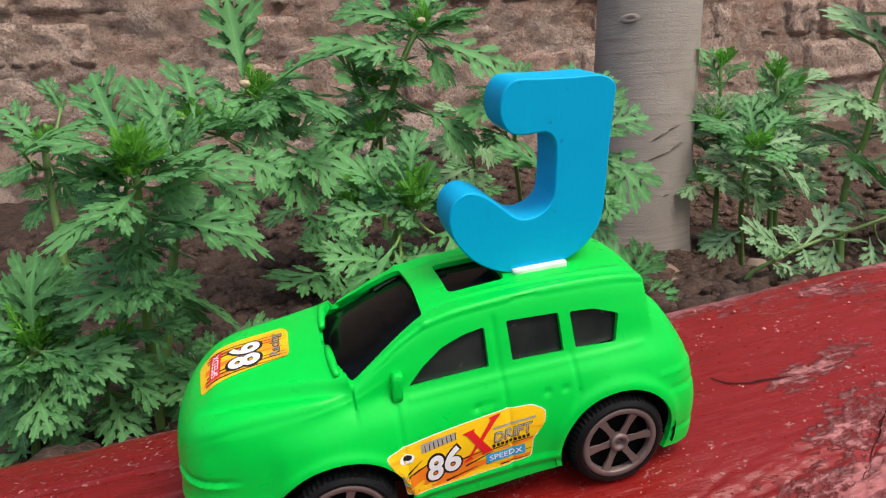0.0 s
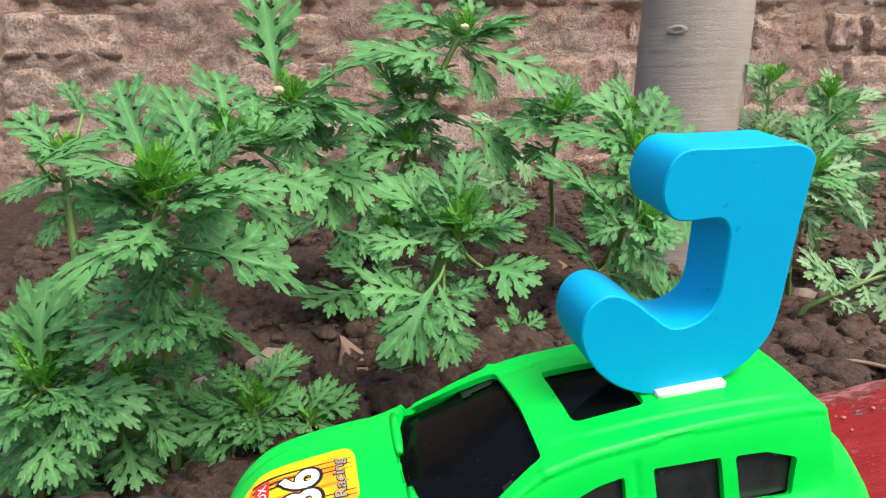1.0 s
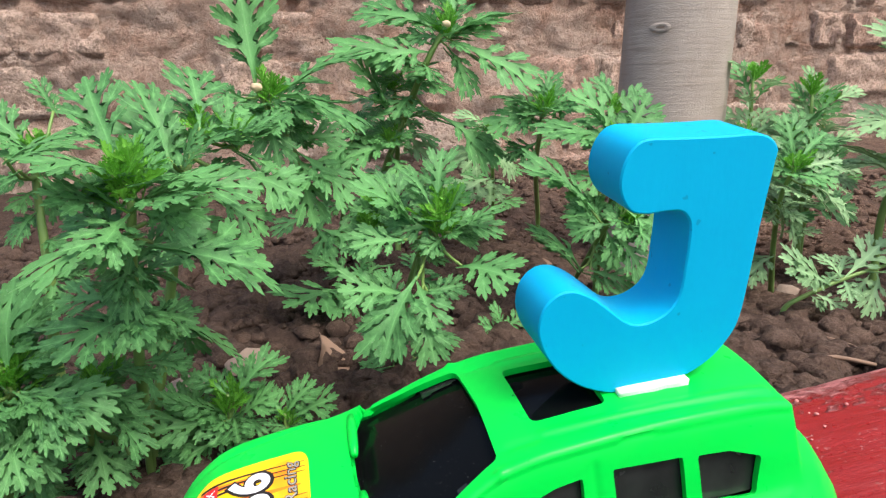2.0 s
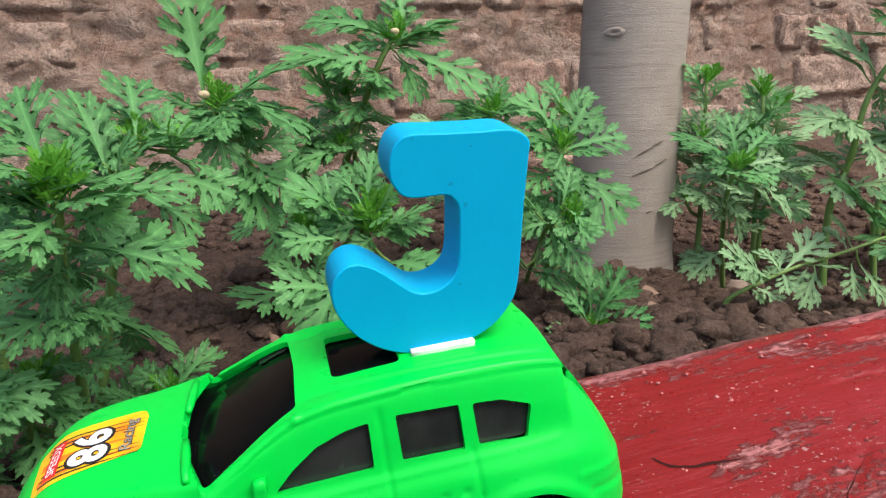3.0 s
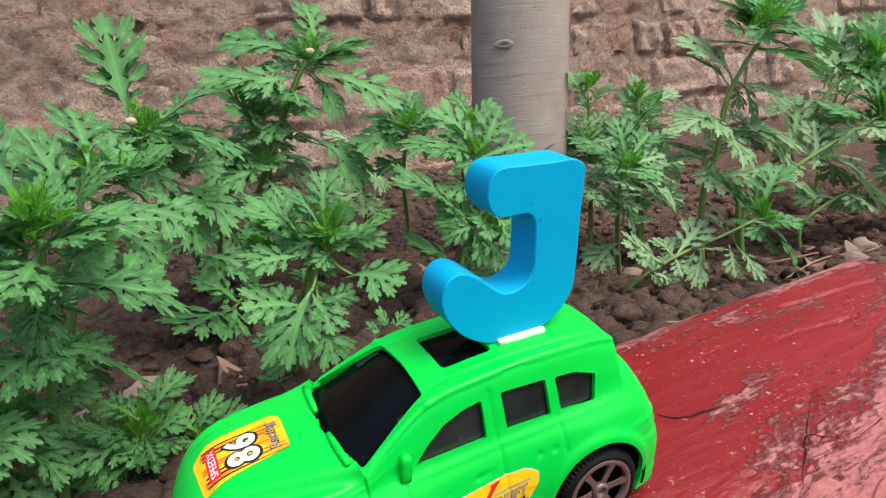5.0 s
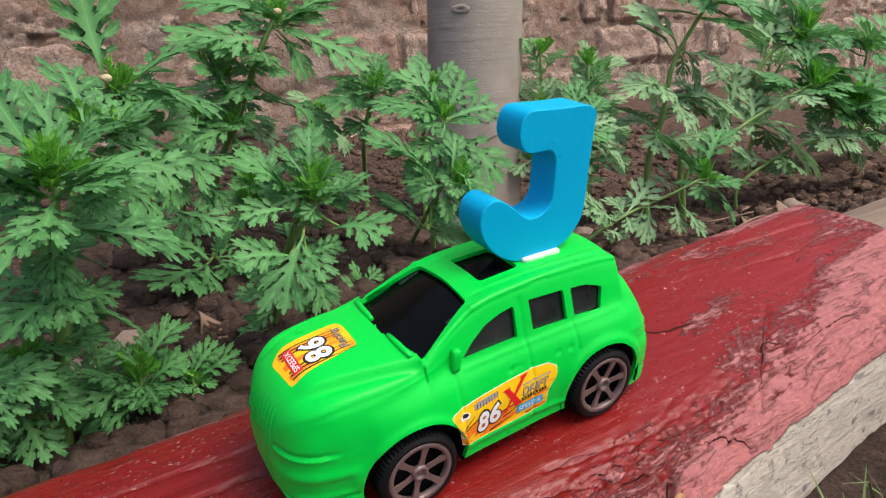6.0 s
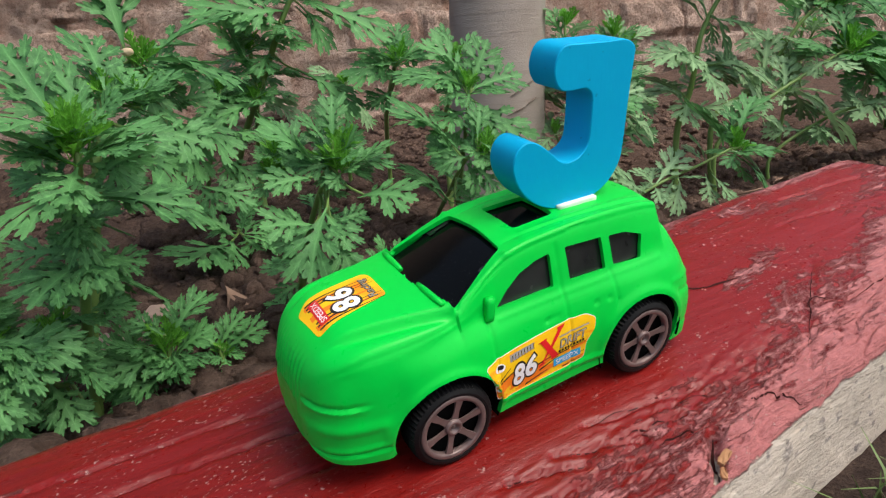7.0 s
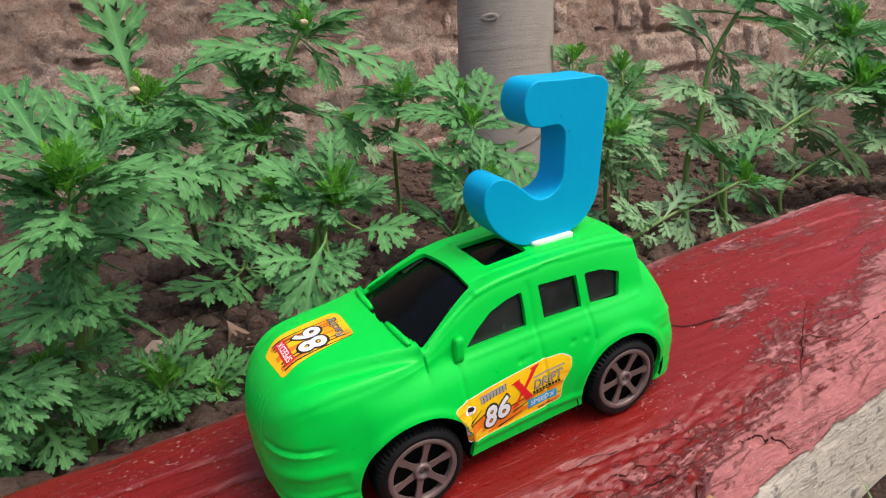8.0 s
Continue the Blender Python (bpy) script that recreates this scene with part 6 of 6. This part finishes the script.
plant([(3.3, 38.0, -10.3), (3.3, 34.0, -4.6), (3.6, 30.0, 0.0), (4.5, 28.0, 3.3)],
      [(4.9, 28.0, 3.9, 1.2), (4.9, 27.5, 3.0, 0.9), (0.8, 30.0, 2.8, 0.7)],
    [('b', (4.7, 28.0, 4.3), (5.1, 28.5, 7.6), 0),
     ('b', (4.3, 28.0, 4.0), (3.3, 29.0, 6.7), 0),
     ('b', (5.1, 27.5, 3.5), (6.2, 27.0, 5.5), 0),
     ('l', (5.1, 27.0, 2.5), (8.4, 26.0, 4.3), 0),
     ('b', (5.3, 25.5, 1.0), (7.2, 21.5, 1.5), 0),
     ('b', (3.3, 28.0, 2.8), (0.5, 27.0, 6.5), 0),
     ('b', (2.6, 27.0, 2.4), (-0.6, 26.0, 2.8), 0),
     ('b', (2.9, 25.5, 0.5), (-0.3, 21.7, -1.8), 28),
     ('b', (2.4, 26.5, -0.7), (-1.5, 25.0, 0.5), 0),
     ('b', (2.8, 24.5, -1.0), (2.9, 22.0, -3.1), 0),
     ('b', (3.4, 26.0, -0.7), (5.6, 25.5, -0.1), 25)], 51, 6)
plant([(3.5, 38.3, -10.4), (3.7, 36.0, -7.1), (4.1, 33.0, -4.4)],
      [(1.5, 31.0, 4.1, 0.7)],
    [('b', (3.1, 37.0, -9.6), (-1.0, 35.0, -9.3), 25),
     ('b', (2.7, 29.0, -4.1), (0.2, 27.0, -2.6), 10),
     ('b', (2.9, 29.0, -4.1), (5.5, 27.0, -3.7), 0),
     ('b', (2.4, 30.0, 2.0), (2.8, 31.0, 6.1), 0),
     ('b', (2.0, 30.0, 1.3), (0.5, 31.0, 4.5), 0),
     ('b', (2.8, 28.0, -5.6), (4.2, 26.0, -3.6), 0)], 52, 3)
plant([(13.6, 42.0, -10.6), (13.1, 41.0, -8.9)],
      [],
    [('b', (13.1, 41.0, -9.1), (12.6, 41.0, -6.7), 0),
     ('b', (13.1, 41.0, -9.1), (15.2, 41.0, -7.8), 0),
     ('b', (13.1, 41.0, -9.4), (10.8, 40.0, -8.0), 0),
     ('b', (13.1, 41.0, -9.6), (15.1, 40.0, -9.8), 0)], 53, 0)
plant([(3.5, 58.0, -8.8), (2.4, 55.0, -6.7)],
      [],
    [('b', (1.6, 54.0, -7.5), (-4.8, 48.0, -7.4), 0),
     ('b', (1.9, 54.0, -7.3), (-1.4, 55.0, -3.2), 0),
     ('b', (2.5, 54.0, -6.8), (3.7, 53.0, -3.2), 0),
     ('b', (2.6, 53.0, -7.1), (5.5, 50.0, -7.7), 0)], 54, 2)
plant([(36.7, 93.0, -9.6), (29.7, 76.0, 0.3), (24.0, 60.0, 6.6), (21.1, 52.0, 8.7)],
      [(21.2, 52.0, 9.2, 1.1)],
    [('b', (21.3, 52.0, 9.2), (26.8, 51.0, 10.4), 0),
     ('b', (20.7, 52.0, 8.9), (16.5, 52.0, 11.4), 0),
     ('b', (20.7, 52.0, 8.7), (15.4, 51.0, 8.1), 0),
     ('b', (21.5, 52.0, 8.6), (25.2, 50.0, 6.4), 0),
     ('b', (21.5, 53.0, 9.2), (22.7, 54.0, 12.9), 0),
     ('b', (21.4, 54.0, 5.8), (17.8, 52.0, 4.4), 0)], 55, 4)
plant([(37.2, 72.0, -1.9), (34.0, 64.0, 4.0), (31.7, 58.0, 8.2)],
      [(31.9, 58.0, 8.8, 0.9)],
    [('b', (31.9, 58.0, 8.8), (34.8, 57.0, 11.1), 0),
     ('b', (31.7, 58.0, 9.1), (30.4, 59.0, 12.5), 0),
     ('b', (32.0, 58.0, 8.2), (35.0, 56.0, 7.5), 0),
     ('b', (31.3, 58.0, 8.2), (26.9, 57.0, 6.9), 0)], 56, 3)
plant([(26.0, 55.0, -9.8), (24.4, 49.0, -6.0), (23.0, 42.5, -1.5), (24.2, 41.5, -0.2)],
      [(24.9, 41.5, 0.0, 1.0)],
    [('b', (21.9, 42.0, 0.3), (16.7, 42.0, 5.9), 0),
     ('b', (23.1, 41.5, -0.8), (25.9, 39.5, -5.0), 0),
     ('b', (21.4, 43.0, -5.2), (17.5, 42.5, 0.1), 15),
     ('b', (24.2, 41.0, 0.7), (26.6, 39.5, -1.3), 0),
     ('b', (24.2, 41.5, 0.8), (25.3, 42.0, 4.4), 0),
     ('b', (21.8, 43.0, -5.1), (25.8, 41.0, -6.0), 10)], 57, 3)
plant([(25.3, 40.0, -13.9), (25.9, 39.5, -11.6)],
      [(26.4, 39.5, -10.4, 1.0)],
    [('b', (26.3, 39.0, -9.8), (29.1, 39.0, -4.8), 0),
     ('b', (26.4, 39.0, -10.1), (30.9, 37.0, -9.2), 0),
     ('b', (26.0, 38.5, -10.4), (27.2, 36.0, -12.1), 0),
     ('b', (25.7, 39.0, -9.7), (23.5, 40.0, -5.9), 0),
     ('b', (26.0, 39.0, -10.3), (21.6, 37.0, -10.1), 0),
     ('b', (26.2, 40.0, -9.5), (26.8, 41.0, -4.9), 10)], 58, 4)
plant([(26.2, 50.0, -7.4), (26.1, 48.0, -2.1), (26.2, 46.0, 4.4)],
      [(26.2, 46.0, 5.9, 1.1)],
    [('b', (26.5, 46.0, 5.7), (29.6, 47.0, 10.2), 0),
     ('b', (26.8, 46.0, 4.3), (31.5, 42.0, -0.9), 0),
     ('b', (26.5, 46.0, 5.5), (32.5, 45.0, 6.8), 0),
     ('b', (25.9, 46.0, 6.1), (23.0, 47.0, 11.3), 0),
     ('b', (25.9, 46.0, 5.8), (18.7, 45.0, 8.9), 0),
     ('b', (26.1, 46.5, 2.1), (29.1, 44.0, -2.4), 0),
     ('b', (26.0, 47.0, 1.5), (21.7, 45.0, -1.2), 0)], 59, 4)
plant([(57.4, 62.0, -18.8), (53.6, 58.0, -9.5), (51.5, 55.0, -2.4), (51.3, 53.0, 1.7)],
      [(51.5, 53.0, 2.1, 1.2)],
    [('p', (51.0, 53.0, 1.6), (56.8, 52.0, 2.6), 0),
     ('b', (50.6, 53.0, 2.0), (43.9, 52.0, 6.9), 0),
     ('b', (51.1, 53.0, 2.7), (50.8, 54.0, 7.8), 0),
     ('b', (52.0, 53.0, 2.6), (56.4, 54.0, 6.3), 0),
     ('p', (53.5, 53.0, -0.3), (58.0, 50.0, -3.1), 0),
     ('p', (50.9, 54.0, -2.3), (53.0, 52.0, -6.8), 0),
     ('p', (51.2, 55.0, -3.2), (45.2, 54.0, -0.1), 0),
     ('p', (53.1, 57.0, -9.3), (47.1, 55.0, -10.4), 20)], 60, 5, pale=True)
plant([(73.5, 62.0, -6.7), (74.3, 60.0, 0.6), (75.5, 59.0, 9.2), (79.7, 57.0, 16.9)],
      [(80.1, 57.0, 19.7, 2.0), (77.7, 57.0, 18.5, 1.0)],
    [('p', (76.6, 59.0, 10.8), (70.3, 60.0, 19.3), 0),
     ('p', (76.1, 58.0, 11.2), (80.1, 56.0, 5.7), 0),
     ('b', (79.1, 57.0, 15.8), (89.9, 54.0, 12.7), 0),
     ('b', (80.3, 57.0, 17.3), (93.7, 56.0, 17.4), 0),
     ('b', (79.0, 57.0, 18.1), (75.6, 58.0, 23.4), 0),
     ('b', (81.5, 57.0, 18.1), (86.9, 58.0, 24.0), 0),
     ('p', (73.1, 59.0, 5.9), (64.1, 57.0, 6.2), 0),
     ('p', (74.7, 59.0, 4.5), (87.8, 56.0, 2.7), 0),
     ('p', (78.3, 58.0, 4.3), (86.1, 55.0, -0.7), 0),
     ('p', (72.5, 60.0, -0.1), (64.9, 59.0, 3.6), 0)], 61, 6, pale=True)
plant([(43.8, 44.0, -11.3), (45.8, 43.5, -9.9), (50.9, 43.0, -8.1), (56.6, 42.0, -6.6), (61.1, 41.5, -5.3)],
      [(62.1, 41.5, -5.0, 1.3)],
    [('p', (48.3, 43.0, -9.0), (42.4, 43.0, -5.3), 0),
     ('p', (49.9, 43.0, -8.2), (55.0, 43.5, -4.6), 0),
     ('p', (53.2, 42.5, -7.9), (50.4, 39.5, -10.6), 0),
     ('p', (58.2, 42.0, -7.9), (58.8, 38.0, -11.7), 0),
     ('b', (60.9, 41.5, -4.6), (54.4, 42.0, 1.2), 0),
     ('b', (62.1, 41.5, -4.0), (65.4, 42.0, 1.4), 0),
     ('b', (62.6, 41.0, -5.0), (68.2, 39.5, -6.1), 0),
     ('b', (62.5, 41.0, -6.8), (66.6, 38.5, -11.1), 0),
     ('p', (57.6, 42.0, -6.6), (55.5, 42.5, -2.4), 10),
     ('p', (46.3, 43.0, -9.5), (48.5, 41.0, -10.9), 20)], 62, 3, pale=True)
plant([(86.6, 66.0, -5.7), (94.9, 64.0, -1.4), (102.2, 62.0, 8.4), (106.8, 60.0, 12.0)],
      [(110.0, 60.0, 12.8, 1.9), (107.8, 60.0, 10.5, 1.0)],
    [('p', (101.4, 62.0, 8.9), (105.9, 63.0, 21.3), 0),
     ('b', (108.3, 60.0, 13.4), (112.3, 61.0, 20.6), 0),
     ('b', (110.0, 60.0, 12.4), (120.9, 58.0, 9.4), 0),
     ('b', (106.9, 60.0, 11.5), (111.0, 58.0, 5.9), 0),
     ('b', (108.3, 60.0, 12.9), (106.8, 61.0, 19.2), 0),
     ('p', (99.3, 62.0, 6.1), (98.8, 59.0, -0.6), 15),
     ('p', (95.0, 63.0, 0.1), (97.2, 64.0, 8.2), 0),
     ('b', (107.0, 60.0, 10.5), (120.0, 57.0, 3.8), 0),
     ('b', (111.8, 60.0, 11.3), (122.7, 60.0, 14.5), 0)], 63, 5, pale=True)
plant([(80.5, 60.0, -9.2), (87.4, 58.0, -3.7), (97.4, 56.0, 1.1), (104.9, 55.0, 3.8)],
      [(106.4, 55.0, 4.2, 2.0), (115.4, 55.0, -0.4, 1.8)],
    [('p', (95.3, 56.5, -1.6), (107.3, 53.0, -8.7), 0),
     ('p', (88.8, 58.0, -4.4), (90.1, 56.0, -8.1), 20),
     ('p', (112.0, 55.0, -0.6), (114.4, 53.0, -4.9), 10),
     ('b', (106.4, 55.0, 4.7), (115.9, 55.0, 8.0), 0),
     ('b', (108.1, 55.0, 3.6), (121.3, 53.0, 1.7), 0),
     ('b', (104.7, 55.0, 4.8), (105.5, 57.0, 11.4), 0),
     ('b', (106.5, 55.0, 3.2), (117.4, 53.0, -1.5), 0),
     ('p', (92.4, 57.0, -2.3), (95.3, 59.0, 4.5), 0),
     ('b', (103.4, 55.0, 3.0), (95.4, 56.0, 6.3), 0)], 64, 5, pale=True)
plant([(91.6, 58.0, -12.2), (102.9, 56.0, -7.2), (112.7, 54.0, -5.6), (121.5, 53.0, -4.6)],
      [(123.3, 53.0, -4.4, 1.9), (118.9, 54.0, 0.4, 1.8)],
    [('p', (118.3, 54.0, -7.8), (121.0, 52.0, -12.8), 15),
     ('p', (112.7, 54.0, -5.6), (116.9, 53.0, -10.1), 15),
     ('p', (102.9, 56.0, -7.7), (97.1, 55.0, -10.8), 20),
     ('b', (122.3, 53.0, -4.0), (130.5, 52.0, -2.0), 0),
     ('b', (121.3, 53.0, -3.3), (125.8, 54.0, 2.4), 0),
     ('b', (123.5, 53.0, -5.6), (132.0, 51.0, -9.6), 0),
     ('b', (119.5, 53.0, -3.7), (111.9, 54.0, 0.4), 0),
     ('b', (119.1, 54.0, -1.2), (123.4, 55.0, 5.6), 0),
     ('p', (109.4, 55.0, -6.3), (108.7, 56.0, -1.3), 0)], 65, 5, pale=True)
plant([(-15.4, 25.0, -9.8), (-14.9, 24.0, -6.0), (-14.0, 23.5, -2.7)],
      [(-14.1, 23.5, -3.0, 0.9)],
    [('b', (-13.7, 23.5, -2.7), (-15.3, 21.0, -3.3), 0),
     ('b', (-13.8, 23.5, -2.4), (-11.2, 23.0, -2.2), 0),
     ('b', (-14.2, 23.5, -3.9), (-16.5, 21.0, -5.4), 0),
     ('b', (-14.2, 23.5, -4.6), (-11.6, 22.0, -5.8), 0),
     ('b', (-14.7, 24.0, -5.7), (-13.7, 21.5, -7.9), 0),
     ('b', (-13.9, 24.0, -2.2), (-12.4, 25.0, 0.1), 0)], 70, 5)
plant([(-10.9, 29.0, -11.1), (-10.4, 28.5, -8.5)],
      [(-10.2, 28.5, -8.0, 0.8)],
    [('b', (-10.2, 28.5, -8.2), (-11.8, 28.0, -5.6), 0),
     ('b', (-10.2, 28.5, -8.2), (-10.4, 29.0, -5.1), 0),
     ('b', (-10.2, 28.0, -8.4), (-12.2, 26.5, -8.7), 0),
     ('b', (-10.1, 28.5, -8.2), (-7.8, 28.0, -7.5), 0),
     ('b', (-10.3, 28.0, -8.8), (-9.6, 26.5, -10.5), 0)], 71, 3)
plant([(10.1, 75.0, -3.9), (9.0, 66.0, 5.6), (8.2, 62.0, 11.5)],
      [(8.0, 62.0, 11.8, 0.9)],
    [('b', (8.2, 62.0, 11.4), (5.9, 63.0, 15.9), 0),
     ('b', (8.2, 62.0, 11.4), (12.5, 61.0, 12.6), 0),
     ('p', (8.2, 62.0, 10.9), (3.4, 60.0, 10.3), 0),
     ('p', (8.6, 64.0, 7.6), (3.5, 60.0, 5.8), 0),
     ('p', (8.5, 64.0, 7.1), (12.7, 61.0, 4.1), 0),
     ('p', (9.1, 68.0, 2.8), (4.7, 64.0, 0.7), 0),
     ('b', (9.1, 68.0, 2.8), (11.7, 64.0, 0.0), 0)], 72, 5)
plant([(26.4, 85.0, -7.7), (23.2, 75.0, 0.7), (20.1, 66.0, 6.0)],
      [(20.2, 66.0, 6.8, 0.8)],
    [('p', (20.2, 66.0, 6.5), (16.2, 66.0, 9.2), 0),
     ('p', (20.2, 66.0, 6.5), (25.2, 66.0, 9.1), 0),
     ('p', (20.6, 67.0, 5.2), (15.9, 63.0, 3.0), 0),
     ('p', (20.6, 67.0, 5.2), (22.6, 63.0, 2.0), 0),
     ('p', (23.5, 76.0, -0.3), (16.6, 70.0, -1.1), 0)], 73, 4)
plant([(159.7, 78.0, -19.1), (152.9, 74.0, -4.6), (148.4, 70.0, 6.9)],
      [(148.1, 70.0, 9.1, 1.5)],
    [('b', (148.1, 70.0, 8.7), (135.9, 70.0, 14.2), 0),
     ('b', (148.1, 70.0, 8.7), (160.9, 70.0, 13.2), 0),
     ('b', (147.8, 70.0, 8.2), (151.6, 72.0, 16.5), 0),
     ('p', (149.9, 72.0, -0.5), (133.4, 71.0, 4.8), 0),
     ('p', (150.0, 72.0, -1.1), (159.9, 70.0, -0.6), 0),
     ('p', (152.4, 74.0, -9.1), (161.4, 71.0, -15.2), 0),
     ('p', (152.4, 74.0, -9.1), (137.5, 72.0, -11.9), 0)], 74, 6, pale=True)
far_plant(73.3, 76, 28.5, (-0.1, 0), 7.0, 22, 17, 4)
far_plant(65.8, 80, 30.7, (0.2, 0), 7.0, 22, 18, 4)
far_plant(80.6, 84, 26.7, (2.7, 0), 7.0, 20, 24, 4)
far_plant(130.3, 85, 30.7, (8.0, 0), 7.5, 20, 25, 4)


# ---- small things on the ground ----
def dead_leaf(x, y, size, yaw, tilt, label="curled dry brown leaf lying on the soil"):
    z = ground_z(x, y) + ground_rough(x, y) + 0.3
    ob = thing("dead_leaf", Matrix.Translation((x * CM, y * CM, z * CM)) @ pose(0, 0, 0, tilt, -tilt * 0.6, yaw), label, "dry leaf", "dry leaves on the soil")
    rows = []
    for i in range(9):
        u = i / 8
        w = 0.42 * size * math.sin(math.pi * (0.06 + 0.9 * u)) ** 0.8
        for k in range(5):
            v = k / 2 - 1
            rows.append((size * (u - 0.5), w * v, size * (0.22 * v * v * math.sin(u * 3) + 0.12 * math.sin(u * 4)) + 0.05 * size * noise.noise((u * 4, v * 2, x))))
    link_mesh("blade", rows, grid_faces(9, 5), STRAW, ob)


def stone(x, y, r, seed, material, label):
    bm = clod_mesh("stone", r, seed, 0.28)
    ob = thing("stone", Matrix.Translation((x * CM, y * CM, (ground_z(x, y) + ground_rough(x, y) + r * 0.25) * CM)), label, "stone", "stones in the bed")
    part("rock", bm, material, ob)


for dx, dy, ds, da, dt in ((-2.2, 41.0, 4.6, 75, 62), (27.5, 66.0, 2.6, 20, 8), (52.0, 40.0, 3.0, 120, 15), (58.0, 30.0, 3.4, 30, 10), (63.0, 42.0, 3.6, 200, 12), (22.0, 44.0, 2.2, 80, 20), (40.0, 52.0, 2.6, 10, 14), (78.0, 46.0, 3.8, 40, 12), (84.0, 50.0, 3.2, 150, 18), (90.0, 48.0, 4.0, 15, 10), (72.0, 43.0, 3.0, 95, 14), (98.0, 54.0, 4.2, 60, 16), (36.0, 44.0, 3.0, 20, 8)):
    dead_leaf(dx, dy, ds, da, dt)
PALE, pnt, pb = mat("pale_stone", (0.27, 0.20, 0.155), 0.95)
bump(pnt, pb, tex(pnt, coords(pnt), 120, 5), 0.7, 0.004)
for sx, sy, sr, sk in ((-8.0, 42.0, 2.2, 1), (-12.0, 38.0, 1.8, 2), (70.0, 40.0, 2.0, 3), (84.0, 44.0, 2.0, 6), (58.0, 60.0, 1.8, 8), (95.0, 50.0, 2.0, 9)):
    stone(sx, sy, sr, sk, PALE, "pale crumbly stone half sunk in soil")


def straw(points, label):
    x, y = points[0]
    ob = thing("dry_stalk", Matrix.Translation((0, 0, 0)), label, "dry stalk", "dry stalks")
    pts = [(a, b, ground_z(a, b) + ground_rough(a, b) + 0.5 + 0.5 * math.sin(i * 1.7)) for i, (a, b) in enumerate(points)]
    pts = catmull([Vector(q) for q in pts], 5)
    v, f = tube(pts, [0.16] * len(pts), 6)
    link_mesh("stalk", v, f, STRAW, ob)


straw([(40, 30), (42, 34), (41, 38), (44, 41)], "thin dry stalk lying on the soil")
straw([(43, 28), (47, 31), (50, 30), (55, 33)], "thin dry stalk lying on the soil")
straw([(60, 28), (66, 32), (74, 33)], "thin dry stalk lying on the soil")
straw([(70, 44), (80, 46), (92, 47), (102, 51)], "thin dry stalk lying on the soil")
straw([(76, 52), (86, 49), (95, 52)], "thin dry stalk lying on the soil")
straw([(30, 24), (33, 27), (37, 26), (41, 29)], "thin dry stalk lying on the soil")


def build_grass():
    """Short grass on the near side of the beam."""
    rng = random.Random(3)
    verts, faces = [], []
    for _ in range(1500):
        x, y = rng.uniform(2, 40), rng.uniform(-20, -6.8)
        h, a, w = rng.uniform(0.8, 2.6), rng.uniform(0, 6.28), rng.uniform(0.05, 0.1)
        z = ground_z(x, y) - 0.1
        lean = rng.uniform(0.2, 1.2)
        n = len(verts)
        for t in (0, 0.5, 1.0):
            c = Vector((x + math.cos(a) * lean * h * t * t, y + math.sin(a) * lean * h * t * t, z + h * t * (1 - 0.25 * t * lean)))
            s = Vector((-math.sin(a), math.cos(a), 0)) * w * (1 - 0.9 * t)
            verts += [c - s, c + s]
        faces += [(n, n + 1, n + 3, n + 2), (n + 2, n + 3, n + 5, n + 4)]
    ob = link_mesh("grass", verts, faces, GRASS)
    tagged(ob, "short dry green grass beside the beam", "grass", kind="stuff")


build_grass()


# ---- bricks of the wall ----
def build_bricks():
    """Eroded bricks standing a little out of the mud face."""
    rng = random.Random(5)
    protos = []
    for k in range(8):
        nu, nw = 20, 11
        verts = []
        for i in range(nu):
            for j in range(nw):
                u, w = i / (nu - 1), j / (nw - 1)
                edge = min(u, 1 - u, w, 1 - w) == 0
                y = -1.8 * noise.noise((u * 3.1, w * 2.2, k * 4.7)) - 1.3 * noise.noise((u * 7.3, w * 4.0, k * 2.1)) - 0.9 * noise.noise((u * 15, w * 8.0, k * 1.3)) + (3.4 if edge else 0.0)
                du = 0.05 * noise.noise((w * 5, k, 1 + u)) if edge else 0
                dw = 0.12 * noise.noise((u * 5, k, 3 + w)) if edge else 0
                verts.append((u - 0.5 + du, y, w - 0.5 + dw))
        me = bpy.data.meshes.new("brick")
        me.from_pydata([(a, b * CM, c) for a, b, c in verts], [], grid_faces(nu, nw))
        me.materials.append(BRICK)
        me.polygons.foreach_set("use_smooth", [True] * len(me.polygons))
        if sum(p.normal.y for p in me.polygons) > 0:
            me.flip_normals()
        protos.append(me)
    z = -20.0
    while z < 56:
        hgt = rng.uniform(12.0, 14.5)
        x = -115 + rng.uniform(-10, 0)
        while x < 390:
            w = rng.choice((26.0, 29.0, 15.0, 13.0)) * rng.uniform(0.9, 1.1)
            if rng.random() < 0.86:
                ob = new("brick", rng.choice(protos))
                ob.parent = WALL
                ob.matrix_local = Matrix.Translation(((x + w / 2) * CM, (WALL_Y + rng.uniform(-0.6, 2.0)) * CM, (z + hgt / 2 + rng.uniform(-0.3, 0.3)) * CM)) @ Matrix.Rotation(rng.uniform(-0.03, 0.03), 4, "Y") @ Matrix.Diagonal(((w - 0.2) * CM, 1.0, (hgt - 0.3) * CM, 1))
            x += w
        z += hgt


build_bricks()
